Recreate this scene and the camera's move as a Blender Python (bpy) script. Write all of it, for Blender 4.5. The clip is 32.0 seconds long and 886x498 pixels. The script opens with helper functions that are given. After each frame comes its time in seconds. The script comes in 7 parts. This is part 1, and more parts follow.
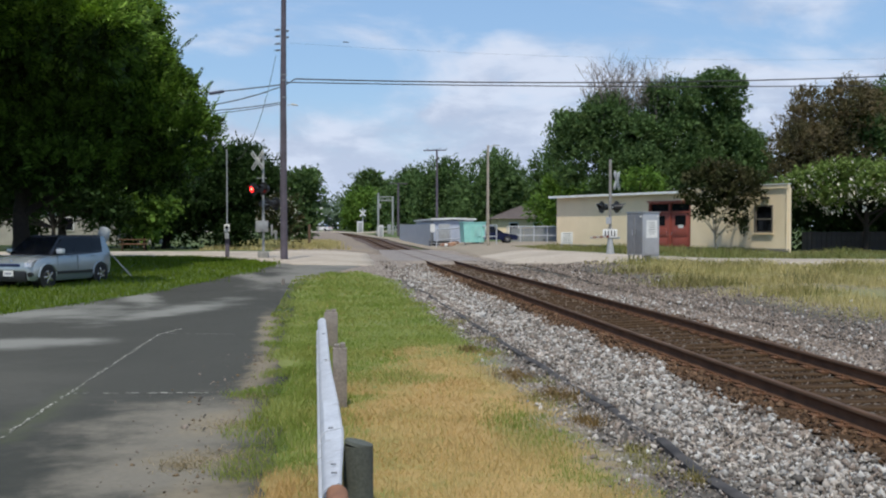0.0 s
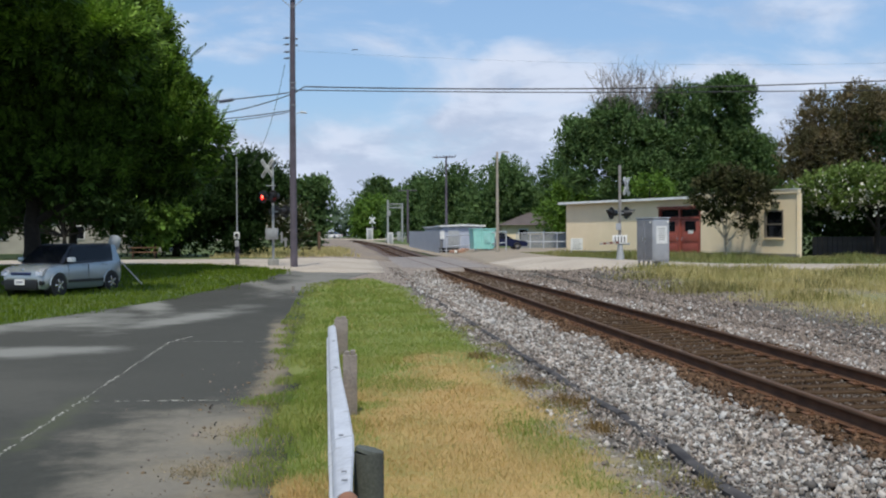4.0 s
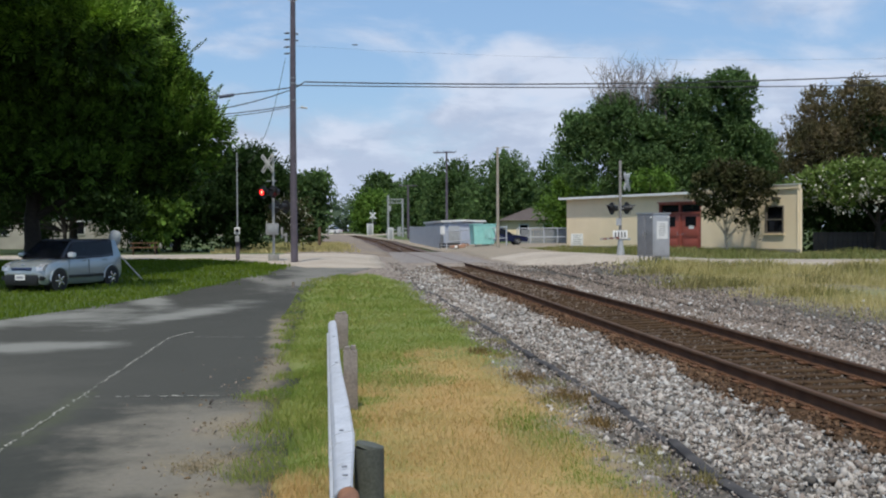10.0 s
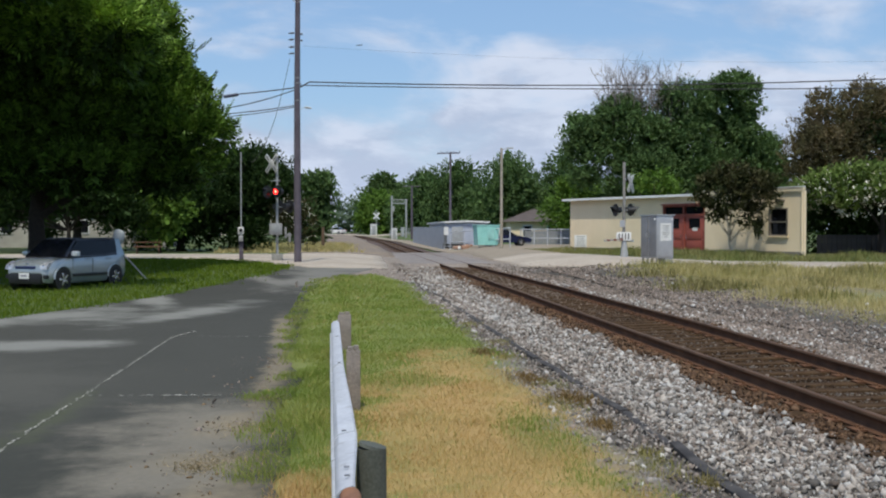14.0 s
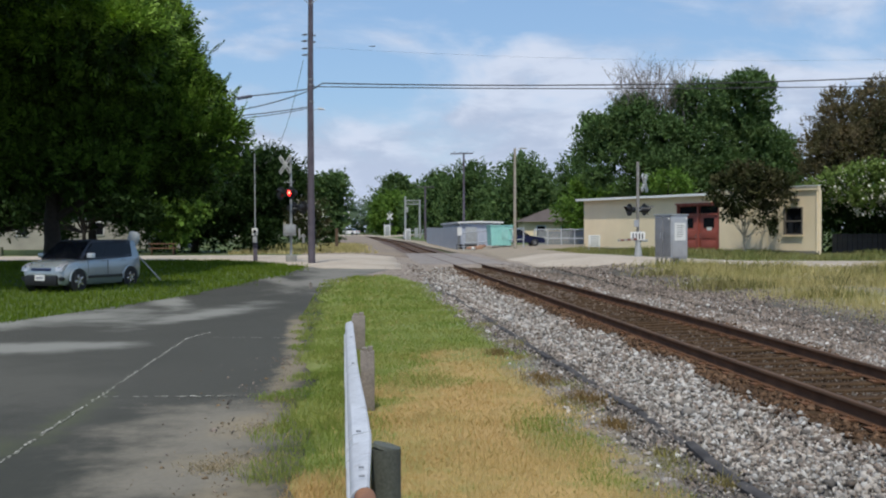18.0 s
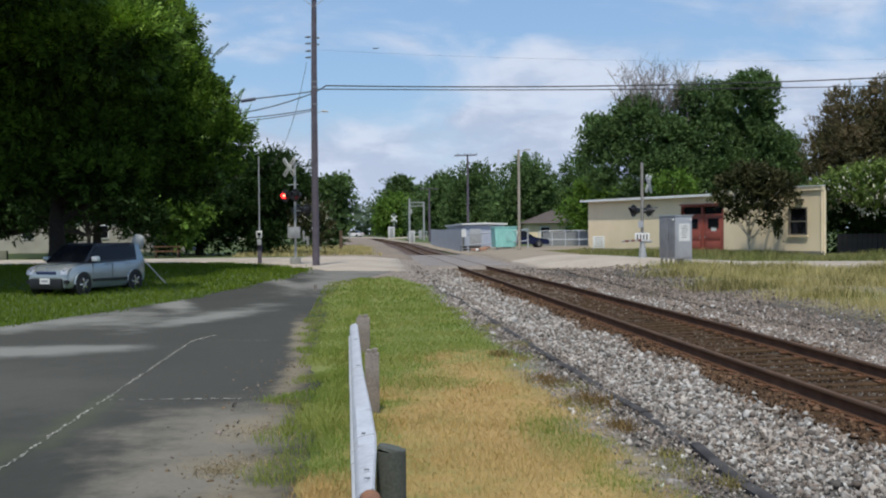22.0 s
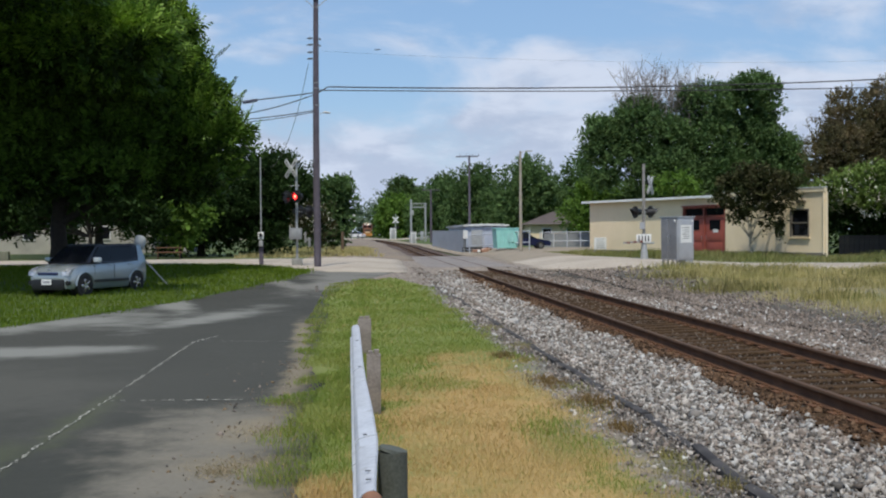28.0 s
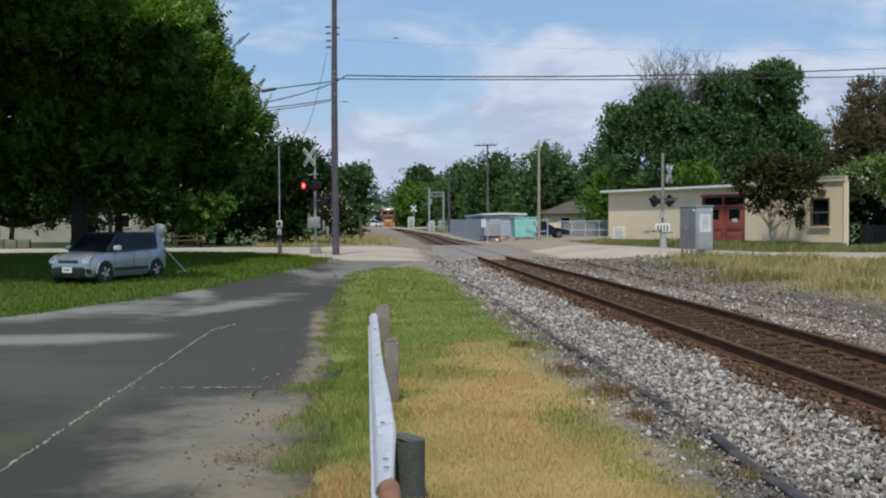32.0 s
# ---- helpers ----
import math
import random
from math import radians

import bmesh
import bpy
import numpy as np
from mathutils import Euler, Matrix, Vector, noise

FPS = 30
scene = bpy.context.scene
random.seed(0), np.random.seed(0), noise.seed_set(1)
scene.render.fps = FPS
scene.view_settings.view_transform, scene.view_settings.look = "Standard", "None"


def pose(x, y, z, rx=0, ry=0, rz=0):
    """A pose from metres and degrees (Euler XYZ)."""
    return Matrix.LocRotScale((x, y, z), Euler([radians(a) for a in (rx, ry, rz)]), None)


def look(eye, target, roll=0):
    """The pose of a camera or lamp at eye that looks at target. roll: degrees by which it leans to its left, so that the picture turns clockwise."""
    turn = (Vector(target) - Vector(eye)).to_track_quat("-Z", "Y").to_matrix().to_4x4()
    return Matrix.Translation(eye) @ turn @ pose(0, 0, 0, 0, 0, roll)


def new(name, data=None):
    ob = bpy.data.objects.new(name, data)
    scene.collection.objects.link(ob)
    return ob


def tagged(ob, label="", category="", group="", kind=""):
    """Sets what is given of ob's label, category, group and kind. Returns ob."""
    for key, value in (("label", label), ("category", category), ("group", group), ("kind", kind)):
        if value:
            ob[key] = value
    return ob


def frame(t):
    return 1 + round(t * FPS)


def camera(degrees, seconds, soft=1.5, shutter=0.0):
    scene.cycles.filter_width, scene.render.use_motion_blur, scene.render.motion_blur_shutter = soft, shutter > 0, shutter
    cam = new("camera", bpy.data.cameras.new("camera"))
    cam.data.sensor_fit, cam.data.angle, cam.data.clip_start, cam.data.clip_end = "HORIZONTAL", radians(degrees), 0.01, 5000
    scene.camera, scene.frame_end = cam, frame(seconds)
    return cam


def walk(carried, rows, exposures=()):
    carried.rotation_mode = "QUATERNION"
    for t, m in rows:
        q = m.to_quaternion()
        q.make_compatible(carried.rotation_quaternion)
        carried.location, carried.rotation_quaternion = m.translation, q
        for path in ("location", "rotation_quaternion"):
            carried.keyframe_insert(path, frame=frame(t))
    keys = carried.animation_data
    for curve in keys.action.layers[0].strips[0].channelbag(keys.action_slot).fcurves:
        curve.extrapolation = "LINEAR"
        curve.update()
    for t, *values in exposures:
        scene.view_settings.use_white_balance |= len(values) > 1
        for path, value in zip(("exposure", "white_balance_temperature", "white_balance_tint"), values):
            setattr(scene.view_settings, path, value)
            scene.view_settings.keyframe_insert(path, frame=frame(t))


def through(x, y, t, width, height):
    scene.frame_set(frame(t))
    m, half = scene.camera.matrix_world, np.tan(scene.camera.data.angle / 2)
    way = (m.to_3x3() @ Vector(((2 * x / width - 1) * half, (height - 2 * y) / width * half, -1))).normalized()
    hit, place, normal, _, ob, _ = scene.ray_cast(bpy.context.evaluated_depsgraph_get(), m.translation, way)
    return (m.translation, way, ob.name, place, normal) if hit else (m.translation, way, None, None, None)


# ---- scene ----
# The camera stands on one spot beside the track and only turns; y runs along the track, z = 0 is the top of the rails.
EYE = 1.71
cam = camera(46.0, 32.0, soft=2.1)
ROWS = [
    (0.0, -5.996, -1.117, 0.000),
    (0.5, -6.257, -1.165, -0.807),
    (1.0, -5.891, -1.050, -0.261),
    (1.5, -5.897, -1.233, 0.060),
    (2.0, -5.739, -0.992, 0.381),
    (2.5, -5.681, -1.033, 0.139),
    (3.0, -5.665, -0.836, 0.123),
    (3.5, -5.451, -0.747, 0.283),
    (5.5, -5.628, -0.750, 0.300),
    (6.0, -5.541, -0.768, 0.448),
    (6.5, -5.341, -0.739, 0.507),
    (7.0, -5.623, -0.693, 0.279),
    (7.5, -5.657, -0.670, 0.087),
    (8.0, -5.705, -1.044, -0.051),
    (8.5, -5.487, -1.213, 0.100),
    (9.0, -5.263, -1.257, 0.255),
    (9.5, -5.325, -1.219, 0.419),
    (10.0, -5.451, -1.002, 0.274),
    (10.5, -5.489, -0.963, 0.122),
    (11.0, -5.552, -1.109, 0.254),
    (11.5, -5.437, -0.912, 0.150),
    (12.0, -5.291, -1.023, 0.038),
    (12.5, -5.131, -0.942, -0.027),
    (13.0, -5.295, -1.016, 0.111),
    (13.5, -5.297, -0.817, 0.152),
    (14.0, -5.257, -0.964, -0.026),
    (14.5, -5.116, -0.842, 0.029),
    (16.5, -5.040, -1.110, 0.365),
    (17.0, -4.767, -1.207, 0.251),
    (17.5, -4.642, -1.062, 0.136),
    (18.0, -4.514, -0.933, 0.205),
    (18.5, -4.501, -0.508, -0.098),
    (19.0, -4.486, -0.401, -0.090),
    (19.5, -4.489, -0.623, 0.158),
    (20.0, -4.316, -0.695, 0.102),
    (20.5, -4.062, -0.670, 0.072),
    (21.0, -4.283, -0.582, 0.069),
    (21.5, -4.228, -0.585, 0.185),
    (22.0, -4.284, -0.834, 0.449),
    (22.5, -4.284, -0.863, 0.158),
    (23.0, -4.009, -0.876, 0.206),
    (23.5, -4.242, -0.722, 0.145),
    (24.0, -4.216, -0.581, -0.131),
    (24.5, -4.003, -0.914, 0.047),
    (25.0, -3.914, -1.042, 0.187),
    (25.5, -4.051, -0.816, 0.331),
    (27.5, -4.164, -0.721, 0.427),
    (28.0, -4.197, -0.766, 0.407),
    (28.5, -4.055, -1.086, 0.187),
    (29.0, -3.754, -1.057, 0.155),
    (29.5, -3.678, -1.264, 0.224),
    (30.0, -3.694, -1.126, 0.449),
    (30.5, -3.708, -1.081, 0.341),
    (31.0, -3.654, -1.297, 0.435),
    (31.5, -3.349, -1.302, 0.466),
    (32.0, -3.205, -1.372, 0.296),
]
walk(cam, [(t, pose(0, 0, EYE, 90 + pitch, roll, yaw)) for t, yaw, pitch, roll in ROWS], exposures=[(0.0, 0.0), (6.0, -0.02), (9.0, -0.06), (24.0, -0.06), (30.0, -0.10), (32.0, -0.12)])

# ---- world and sun ----
SUN_AZ, SUN_EL = 190.0, 63.0     # degrees; azimuth from +y towards +x
world = bpy.data.worlds.new("sky")
scene.world = world
world.use_nodes = True
wn, wl = world.node_tree.nodes, world.node_tree.links
wn.clear()
w_out = wn.new("ShaderNodeOutputWorld")
w_bg = wn.new("ShaderNodeBackground")
w_sky = wn.new("ShaderNodeTexSky")
w_sky.sky_type = "NISHITA"
w_sky.sun_disc = False
w_sky.sun_elevation, w_sky.sun_rotation = radians(SUN_EL), radians(SUN_AZ)
w_sky.air_density, w_sky.dust_density, w_sky.ozone_density = 1.2, 0.5, 3.5
w_co = wn.new("ShaderNodeTexCoord")
w_sep = wn.new("ShaderNodeSeparateXYZ")
wl.new(w_co.outputs["Generated"], w_sep.inputs[0])


def wmath(op, a, b):
    n = wn.new("ShaderNodeMath")
    n.operation = op
    for i, v in enumerate((a, b)):
        if isinstance(v, (int, float)):
            n.inputs[i].default_value = v
        else:
            wl.new(v, n.inputs[i])
    return n.outputs[0]


# clouds by direction: drawn out sideways, thick and grey-white low down, thin wisps on blue above
w_map = wn.new("ShaderNodeMapping")
w_map.inputs["Location"].default_value = (0.95, 0.6, 0.55)
w_map.inputs["Scale"].default_value = (1.0, 1.0, 2.6)
wl.new(w_co.outputs["Generated"], w_map.inputs[0])


def w_noise(scale, detail, rough, distort=0.0):
    n = wn.new("ShaderNodeTexNoise")
    n.inputs["Scale"].default_value, n.inputs["Detail"].default_value, n.inputs["Roughness"].default_value, n.inputs["Distortion"].default_value = scale, detail, rough, distort
    wl.new(w_map.outputs[0], n.inputs["Vector"])
    return n.outputs[0]


def w_range(v, a, b, c, d):
    n = wn.new("ShaderNodeMapRange")
    n.interpolation_type = "SMOOTHSTEP"
    for i, x in enumerate((a, b, c, d)):
        n.inputs[i + 1].default_value = x
    wl.new(v, n.inputs[0])
    return n.outputs[0]


def w_blend(fac, a, b):
    n = wn.new("ShaderNodeMixRGB")
    for i, v in enumerate((fac, a, b)):
        if isinstance(v, (tuple, float)):
            n.inputs[i].default_value = v
        else:
            wl.new(v, n.inputs[i])
    return n.outputs[0]


w_big = w_noise(4.6, 8.0, 0.55, 0.4)
w_small = w_noise(11.0, 8.0, 0.6, 0.3)
w_cover = wmath("ADD", w_big, w_range(w_sep.outputs[2], 0.04, 0.23, 0.22, -0.045))
w_thick = w_range(w_cover, 0.44, 0.66, 0.0, 1.0)
# lit and shaded parts of the clouds
w_body = wmath("ADD", wmath("MULTIPLY", w_small, 0.65), wmath("MULTIPLY", w_big, 0.35))
w_tone = w_blend(w_range(w_body, 0.42, 0.57, 0.0, 1.0), (4.4, 4.9, 5.8, 1), (6.0, 6.35, 7.0, 1))
w_blue = w_blend(0.45, w_sky.outputs[0], (3.0, 4.6, 6.6, 1))
w_clouds = w_blend(w_thick, w_blue, w_tone)
# a hazy white veil close to the horizon
w_mix2 = wn.new("ShaderNodeMixRGB")
wl.new(w_range(w_sep.outputs[2], 0.0, 0.10, 0.45, 0.0), w_mix2.inputs[0])
wl.new(w_clouds, w_mix2.inputs[1])
w_mix2.inputs[2].default_value = (5.6, 6.0, 7.0, 1)
w_tint = wn.new("ShaderNodeMixRGB")
w_tint.blend_type = "MULTIPLY"
w_tint.inputs[0].default_value = 1.0
w_tint.inputs[2].default_value = (0.90, 0.955, 1.05, 1)
wl.new(w_mix2.outputs[0], w_tint.inputs[1])
wl.new(w_tint.outputs[0], w_bg.inputs[0])
w_bg.inputs[1].default_value = 0.123
wl.new(w_bg.outputs[0], w_out.inputs[0])

sun = new("sun", bpy.data.lights.new("sun", "SUN"))
sun.data.energy, sun.data.angle, sun.data.color = 4.0, radians(2.0), (1.0, 0.945, 0.83)
_a, _e = radians(SUN_AZ), radians(SUN_EL)
sun.matrix_world = look((0, 0, 0), (-math.sin(_a) * math.cos(_e), -math.cos(_a) * math.cos(_e), -math.sin(_e)))
sun.location = (30, -30, 60)

# ---- materials ----
MATS = {}


def mat(name, base, other=None, scale=4.0, rough=0.7, metal=0.0, bump=0.0, bscale=None, fine=None, island=0.0, blotch=None, space="Object", spec=0.5):
    """Procedural surface: base and other mixed by noise, fine grain, large blotches, random tone per piece."""
    if name in MATS:
        return MATS[name]
    m = bpy.data.materials.new(name)
    m.use_nodes = True
    MATS[name] = m
    n, l = m.node_tree.nodes, m.node_tree.links
    bsdf = n["Principled BSDF"]
    bsdf.inputs["Roughness"].default_value, bsdf.inputs["Metallic"].default_value = rough, metal
    bsdf.inputs["Specular IOR Level"].default_value = spec
    if space == "World":
        co = n.new("ShaderNodeNewGeometry").outputs["Position"]
    else:
        co = n.new("ShaderNodeTexCoord").outputs["Object"]

    def noise_at(sc, detail=5.0):
        t = n.new("ShaderNodeTexNoise")
        t.inputs["Scale"].default_value, t.inputs["Detail"].default_value = sc, detail
        l.new(co, t.inputs["Vector"])
        return t.outputs[0]

    def mix(fac, a, b):
        x = n.new("ShaderNodeMixRGB")
        for i, v in enumerate((fac, a, b)):
            if isinstance(v, (int, float)):
                x.inputs[i].default_value = v
            elif isinstance(v, tuple):
                x.inputs[i].default_value = (*v, 1)
            else:
                l.new(v, x.inputs[i])
        return x.outputs[0]

    def ramp(v, lo, hi):
        r = n.new("ShaderNodeMapRange")
        r.inputs[1].default_value, r.inputs[2].default_value = lo, hi
        l.new(v, r.inputs[0])
        return r.outputs[0]

    col = mix(ramp(noise_at(scale), 0.33, 0.67), base, other or tuple(0.72 * c for c in base))
    if blotch:
        bc, bs, lo, hi = blotch
        col = mix(ramp(noise_at(bs, 3.0), lo, hi), col, bc)
    if fine:
        fs, amount = fine
        g = ramp(noise_at(fs, 3.0), 0.3, 0.7)
        col = mix(amount, col, mix(g, tuple(0.35 * c for c in base), tuple(min(1.0, 1.6 * c) for c in base)))
    if island:
        geo = n.new("ShaderNodeNewGeometry")
        hsv = n.new("ShaderNodeHueSaturation")
        r = n.new("ShaderNodeMapRange")
        r.inputs[3].default_value, r.inputs[4].default_value = 1 - island, 1 + island
        l.new(geo.outputs["Random Per Island"], r.inputs[0])
        l.new(r.outputs[0], hsv.inputs["Value"])
        l.new(col, hsv.inputs["Color"])
        col = hsv.outputs[0]
    l.new(col, bsdf.inputs["Base Color"])
    if bump:
        b = n.new("ShaderNodeBump")
        b.inputs["Strength"].default_value, b.inputs["Distance"].default_value = min(1.0, bump), 0.007
        l.new(noise_at(bscale or scale * 6), b.inputs["Height"])
        l.new(b.outputs[0], bsdf.inputs["Normal"])
    return m


def leafy(name, base, other, island=0.35, through=0.18, rough=0.7, blotch=None):
    """Foliage: two greens by piece, some light passing through."""
    m = mat(name, base, other, scale=0.6, rough=rough, island=island, space="World", spec=0.12, blotch=blotch)
    n, l = m.node_tree.nodes, m.node_tree.links
    bsdf, out = n["Principled BSDF"], n["Material Output"]
    tr = n.new("ShaderNodeBsdfTranslucent")
    tr.inputs[0].default_value = (min(1, base[0] * 1.5), min(1, base[1] * 1.6), base[2] * 0.7, 1)
    mx = n.new("ShaderNodeMixShader")
    mx.inputs[0].default_value = through
    l.new(bsdf.outputs[0], mx.inputs[1])
    l.new(tr.outputs[0], mx.inputs[2])
    l.new(mx.outputs[0], out.inputs[0])
    return m


def glow(name, colour, strength):
    m = bpy.data.materials.new(name)
    m.use_nodes = True
    b = m.node_tree.nodes["Principled BSDF"]
    b.inputs["Base Color"].default_value = (*colour, 1)
    b.inputs["Emission Color"].default_value = (*colour, 1)
    b.inputs["Emission Strength"].default_value = strength
    return m


def zoned(name, under, layers, rough=0.93, bump=0.8, bscale=60, fine=(70, 0.42)):
    """Ground whose worn, grown-over or painted sunlit places have soft, ragged outlines: each layer is (colour, colour,
    scale, strength, places), places as ellipses (x, y, rx, ry, turn).
    """
    m = mat(name, under[0], under[1], under[2], rough, bump=bump, bscale=bscale, fine=fine, space="World", spec=0.15)
    n, l = m.node_tree.nodes, m.node_tree.links
    bsdf = n["Principled BSDF"]
    pos = n.new("ShaderNodeNewGeometry").outputs["Position"]
    col = bsdf.inputs["Base Color"].links[0].from_socket

    def math_(op, x, y=None):
        k = n.new("ShaderNodeMath")
        k.operation = op
        for i, v in enumerate((x, y)):
            if v is None:
                continue
            if isinstance(v, (int, float)):
                k.inputs[i].default_value = v
            else:
                l.new(v, k.inputs[i])
        return k.outputs[0]

    for (c1, c2, scale, strength, places) in layers:
        ns = n.new("ShaderNodeTexNoise")
        ns.inputs["Scale"].default_value, ns.inputs["Detail"].default_value, ns.inputs["Roughness"].default_value = scale, 6.0, 0.6
        l.new(pos, ns.inputs["Vector"])
        ns2 = n.new("ShaderNodeTexNoise")
        ns2.inputs["Scale"].default_value, ns2.inputs["Detail"].default_value, ns2.inputs["Roughness"].default_value = scale * 4.2, 6.0, 0.7
        l.new(pos, ns2.inputs["Vector"])
        jag = math_("ADD", math_("MULTIPLY", math_("SUBTRACT", ns.outputs[0], 0.5), 2.4), math_("MULTIPLY", math_("SUBTRACT", ns2.outputs[0], 0.5), 1.5))
        total = None
        for (x, y, rx, ry, turn) in places:
            mp = n.new("ShaderNodeMapping")
            mp.vector_type = "TEXTURE"
            mp.inputs["Location"].default_value, mp.inputs["Rotation"].default_value, mp.inputs["Scale"].default_value = (x, y, 0), (0, 0, radians(turn)), (rx, ry, 1e6)
            l.new(pos, mp.inputs[0])
            ln = n.new("ShaderNodeVectorMath")
            ln.operation = "LENGTH"
            l.new(mp.outputs[0], ln.inputs[0])
            d = math_("ADD", ln.outputs["Value"], jag)
            r = n.new("ShaderNodeMapRange")
            r.interpolation_type = "SMOOTHSTEP"
            r.inputs[1].default_value, r.inputs[2].default_value, r.inputs[3].default_value, r.inputs[4].default_value = 0.25, 1.45, strength, 0.0
            l.new(d, r.inputs[0])
            total = r.outputs[0] if total is None else math_("MAXIMUM", total, r.outputs[0])
        g = n.new("ShaderNodeTexNoise")
        g.inputs["Scale"].default_value, g.inputs["Detail"].default_value = 16.0, 4.0
        l.new(pos, g.inputs["Vector"])
        cm = n.new("ShaderNodeMixRGB")
        cm.inputs[1].default_value, cm.inputs[2].default_value = (*c1, 1), (*c2, 1)
        l.new(g.outputs[0], cm.inputs[0])
        mx = n.new("ShaderNodeMixRGB")
        l.new(total, mx.inputs[0])
        l.new(col, mx.inputs[1])
        l.new(cm.outputs[0], mx.inputs[2])
        col = mx.outputs[0]
    l.new(col, bsdf.inputs["Base Color"])
    return m


ASPHALT = zoned("asphalt", ((0.057, 0.057, 0.050), (0.040, 0.041, 0.036), 0.5), [
    ((0.076, 0.076, 0.066), (0.058, 0.058, 0.050), 2.6, 0.40, [(-5, 14, 7, 12, 0)]),
    ((0.034, 0.036, 0.031), (0.045, 0.047, 0.040), 1.1, 0.8, [(-3.4, 7.6, 3.4, 3.0, 0), (-5.5, 11.0, 2.0, 2.0, 0)]),
    ((0.20, 0.182, 0.148), (0.135, 0.125, 0.104), 0.8, 0.95, [(-1.45, 10.2, 0.95, 1.7, 0), (-1.4, 8.2, 0.8, 0.8, 0)]),
    ((0.092, 0.090, 0.078), (0.072, 0.071, 0.062), 0.6, 0.8, [(-4.8, 13.2, 1.7, 2.6, 10)]),
    ((0.10, 0.115, 0.06), (0.075, 0.085, 0.048), 2.2, 0.4, [(-3.0, 11.2, 0.22, 1.6, 0), (-3.3, 9.0, 0.3, 1.0, 0)]),
    # pale bands of sun between tree shadows, painted into the asphalt
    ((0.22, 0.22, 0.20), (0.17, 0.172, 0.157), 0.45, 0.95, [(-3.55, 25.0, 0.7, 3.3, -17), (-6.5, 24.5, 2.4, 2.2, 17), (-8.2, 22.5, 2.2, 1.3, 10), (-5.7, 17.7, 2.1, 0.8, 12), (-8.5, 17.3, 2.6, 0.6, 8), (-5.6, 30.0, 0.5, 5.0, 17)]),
    ((0.20, 0.195, 0.175), (0.16, 0.155, 0.14), 0.5, 0.85, [(-0.3, 43.0, 2.6, 5.5, 0), (-1.2, 36.5, 1.0, 4.5, -10), (-3.0, 37, 0.5, 6, 17)]),
    ((0.24, 0.205, 0.145), (0.17, 0.145, 0.105), 1.4, 0.85, [(-1.1, 10.4, 0.35, 0.7, 0), (-1.05, 8.7, 0.55, 0.45, 0), (-0.95, 7.2, 0.4, 0.8, 0), (-0.95, 14.0, 0.2, 3.0, 0), (-1.25, 20, 0.18, 4.0, 3)]),
], fine=(90, 0.55))
WORN = mat("worn asphalt", (0.27, 0.265, 0.25), (0.20, 0.2, 0.19), 0.7, 0.95, bump=0.5, bscale=60, fine=(45, 0.25), space="World")
CONCRETE = mat("road concrete", (0.40, 0.35, 0.29), (0.32, 0.275, 0.225), 0.8, 0.9, bump=0.3, bscale=40, fine=(9, 0.22), blotch=((0.24, 0.21, 0.17), 0.16, 0.52, 0.72), space="World", spec=0.2)
CROSSMAT = mat("crossing surface", (0.215, 0.190, 0.175), (0.145, 0.127, 0.116), 0.5, 0.9, bump=0.5, bscale=30, fine=(8, 0.35), blotch=((0.15, 0.12, 0.10), 0.25, 0.5, 0.7), space="World")
DIRT = mat("dirt", (0.26, 0.215, 0.16), (0.2, 0.17, 0.13), 0.5, 0.95, bump=0.6, bscale=25, fine=(28, 0.3), space="World")
BALLAST = mat("ballast bed", (0.11, 0.10, 0.088), (0.07, 0.064, 0.056), 0.8, 0.95, bump=1.0, bscale=26, fine=(20, 0.6), space="World", spec=0.15)
STONE = mat("ballast stone", (0.300, 0.276, 0.250), (0.200, 0.184, 0.165), 0.6, 0.9, spec=0.25, island=0.72, blotch=((0.27, 0.22, 0.18), 0.35, 0.55, 0.8), space="World")
STONE_WHITE = mat("pale ballast stone", (0.42, 0.41, 0.39), (0.34, 0.33, 0.31), 0.6, 0.9, bump=0.3, bscale=60, island=0.3, space="World")
STONE_BROWN = mat("brown ballast stone", (0.195, 0.160, 0.134), (0.138, 0.112, 0.094), 0.6, 0.92, bump=0.3, bscale=60, island=0.5, space="World")
CRIBSTONE = mat("dark crib stone", (0.062, 0.038, 0.022), (0.036, 0.023, 0.014), 0.6, 0.95, island=0.6, space="World", spec=0.1)
RUSTSTONE = mat("rusty ballast stone", (0.115, 0.070, 0.043), (0.072, 0.046, 0.030), 0.6, 0.95, island=0.65, space="World", spec=0.1)
GRASS_SOIL = mat("grass ground", (0.055, 0.090, 0.018), (0.08, 0.11, 0.028), 0.45, 0.95, bump=0.8, bscale=30, fine=(18, 0.4), blotch=((0.15, 0.14, 0.06), 0.09, 0.52, 0.75), space="World")
DRY_PLACES = [(1.35, 10.2, 1.25, 5.2, 0), (1.2, 6.0, 1.3, 4.0, 0), (-0.40, 7.3, 0.16, 0.7, 0)]
VERGE_SOIL = zoned("verge soil", ((0.14, 0.175, 0.05), (0.19, 0.20, 0.07), 0.9), [
    ((0.40, 0.275, 0.115), (0.31, 0.21, 0.09), 1.1, 0.95, DRY_PLACES),
    ((0.16, 0.165, 0.055), (0.22, 0.2, 0.08), 1.4, 0.75, [(1.75, 9.6, 0.35, 1.4, 0), (0.9, 13.2, 0.5, 0.5, 0)]),
    ((0.20, 0.185, 0.165), (0.15, 0.135, 0.115), 1.3, 0.95, [(2.62, 10, 0.58, 9.0, 0), (2.5, 24, 0.5, 12, 2)]),
], bscale=35, bump=0.8, fine=(22, 0.35))
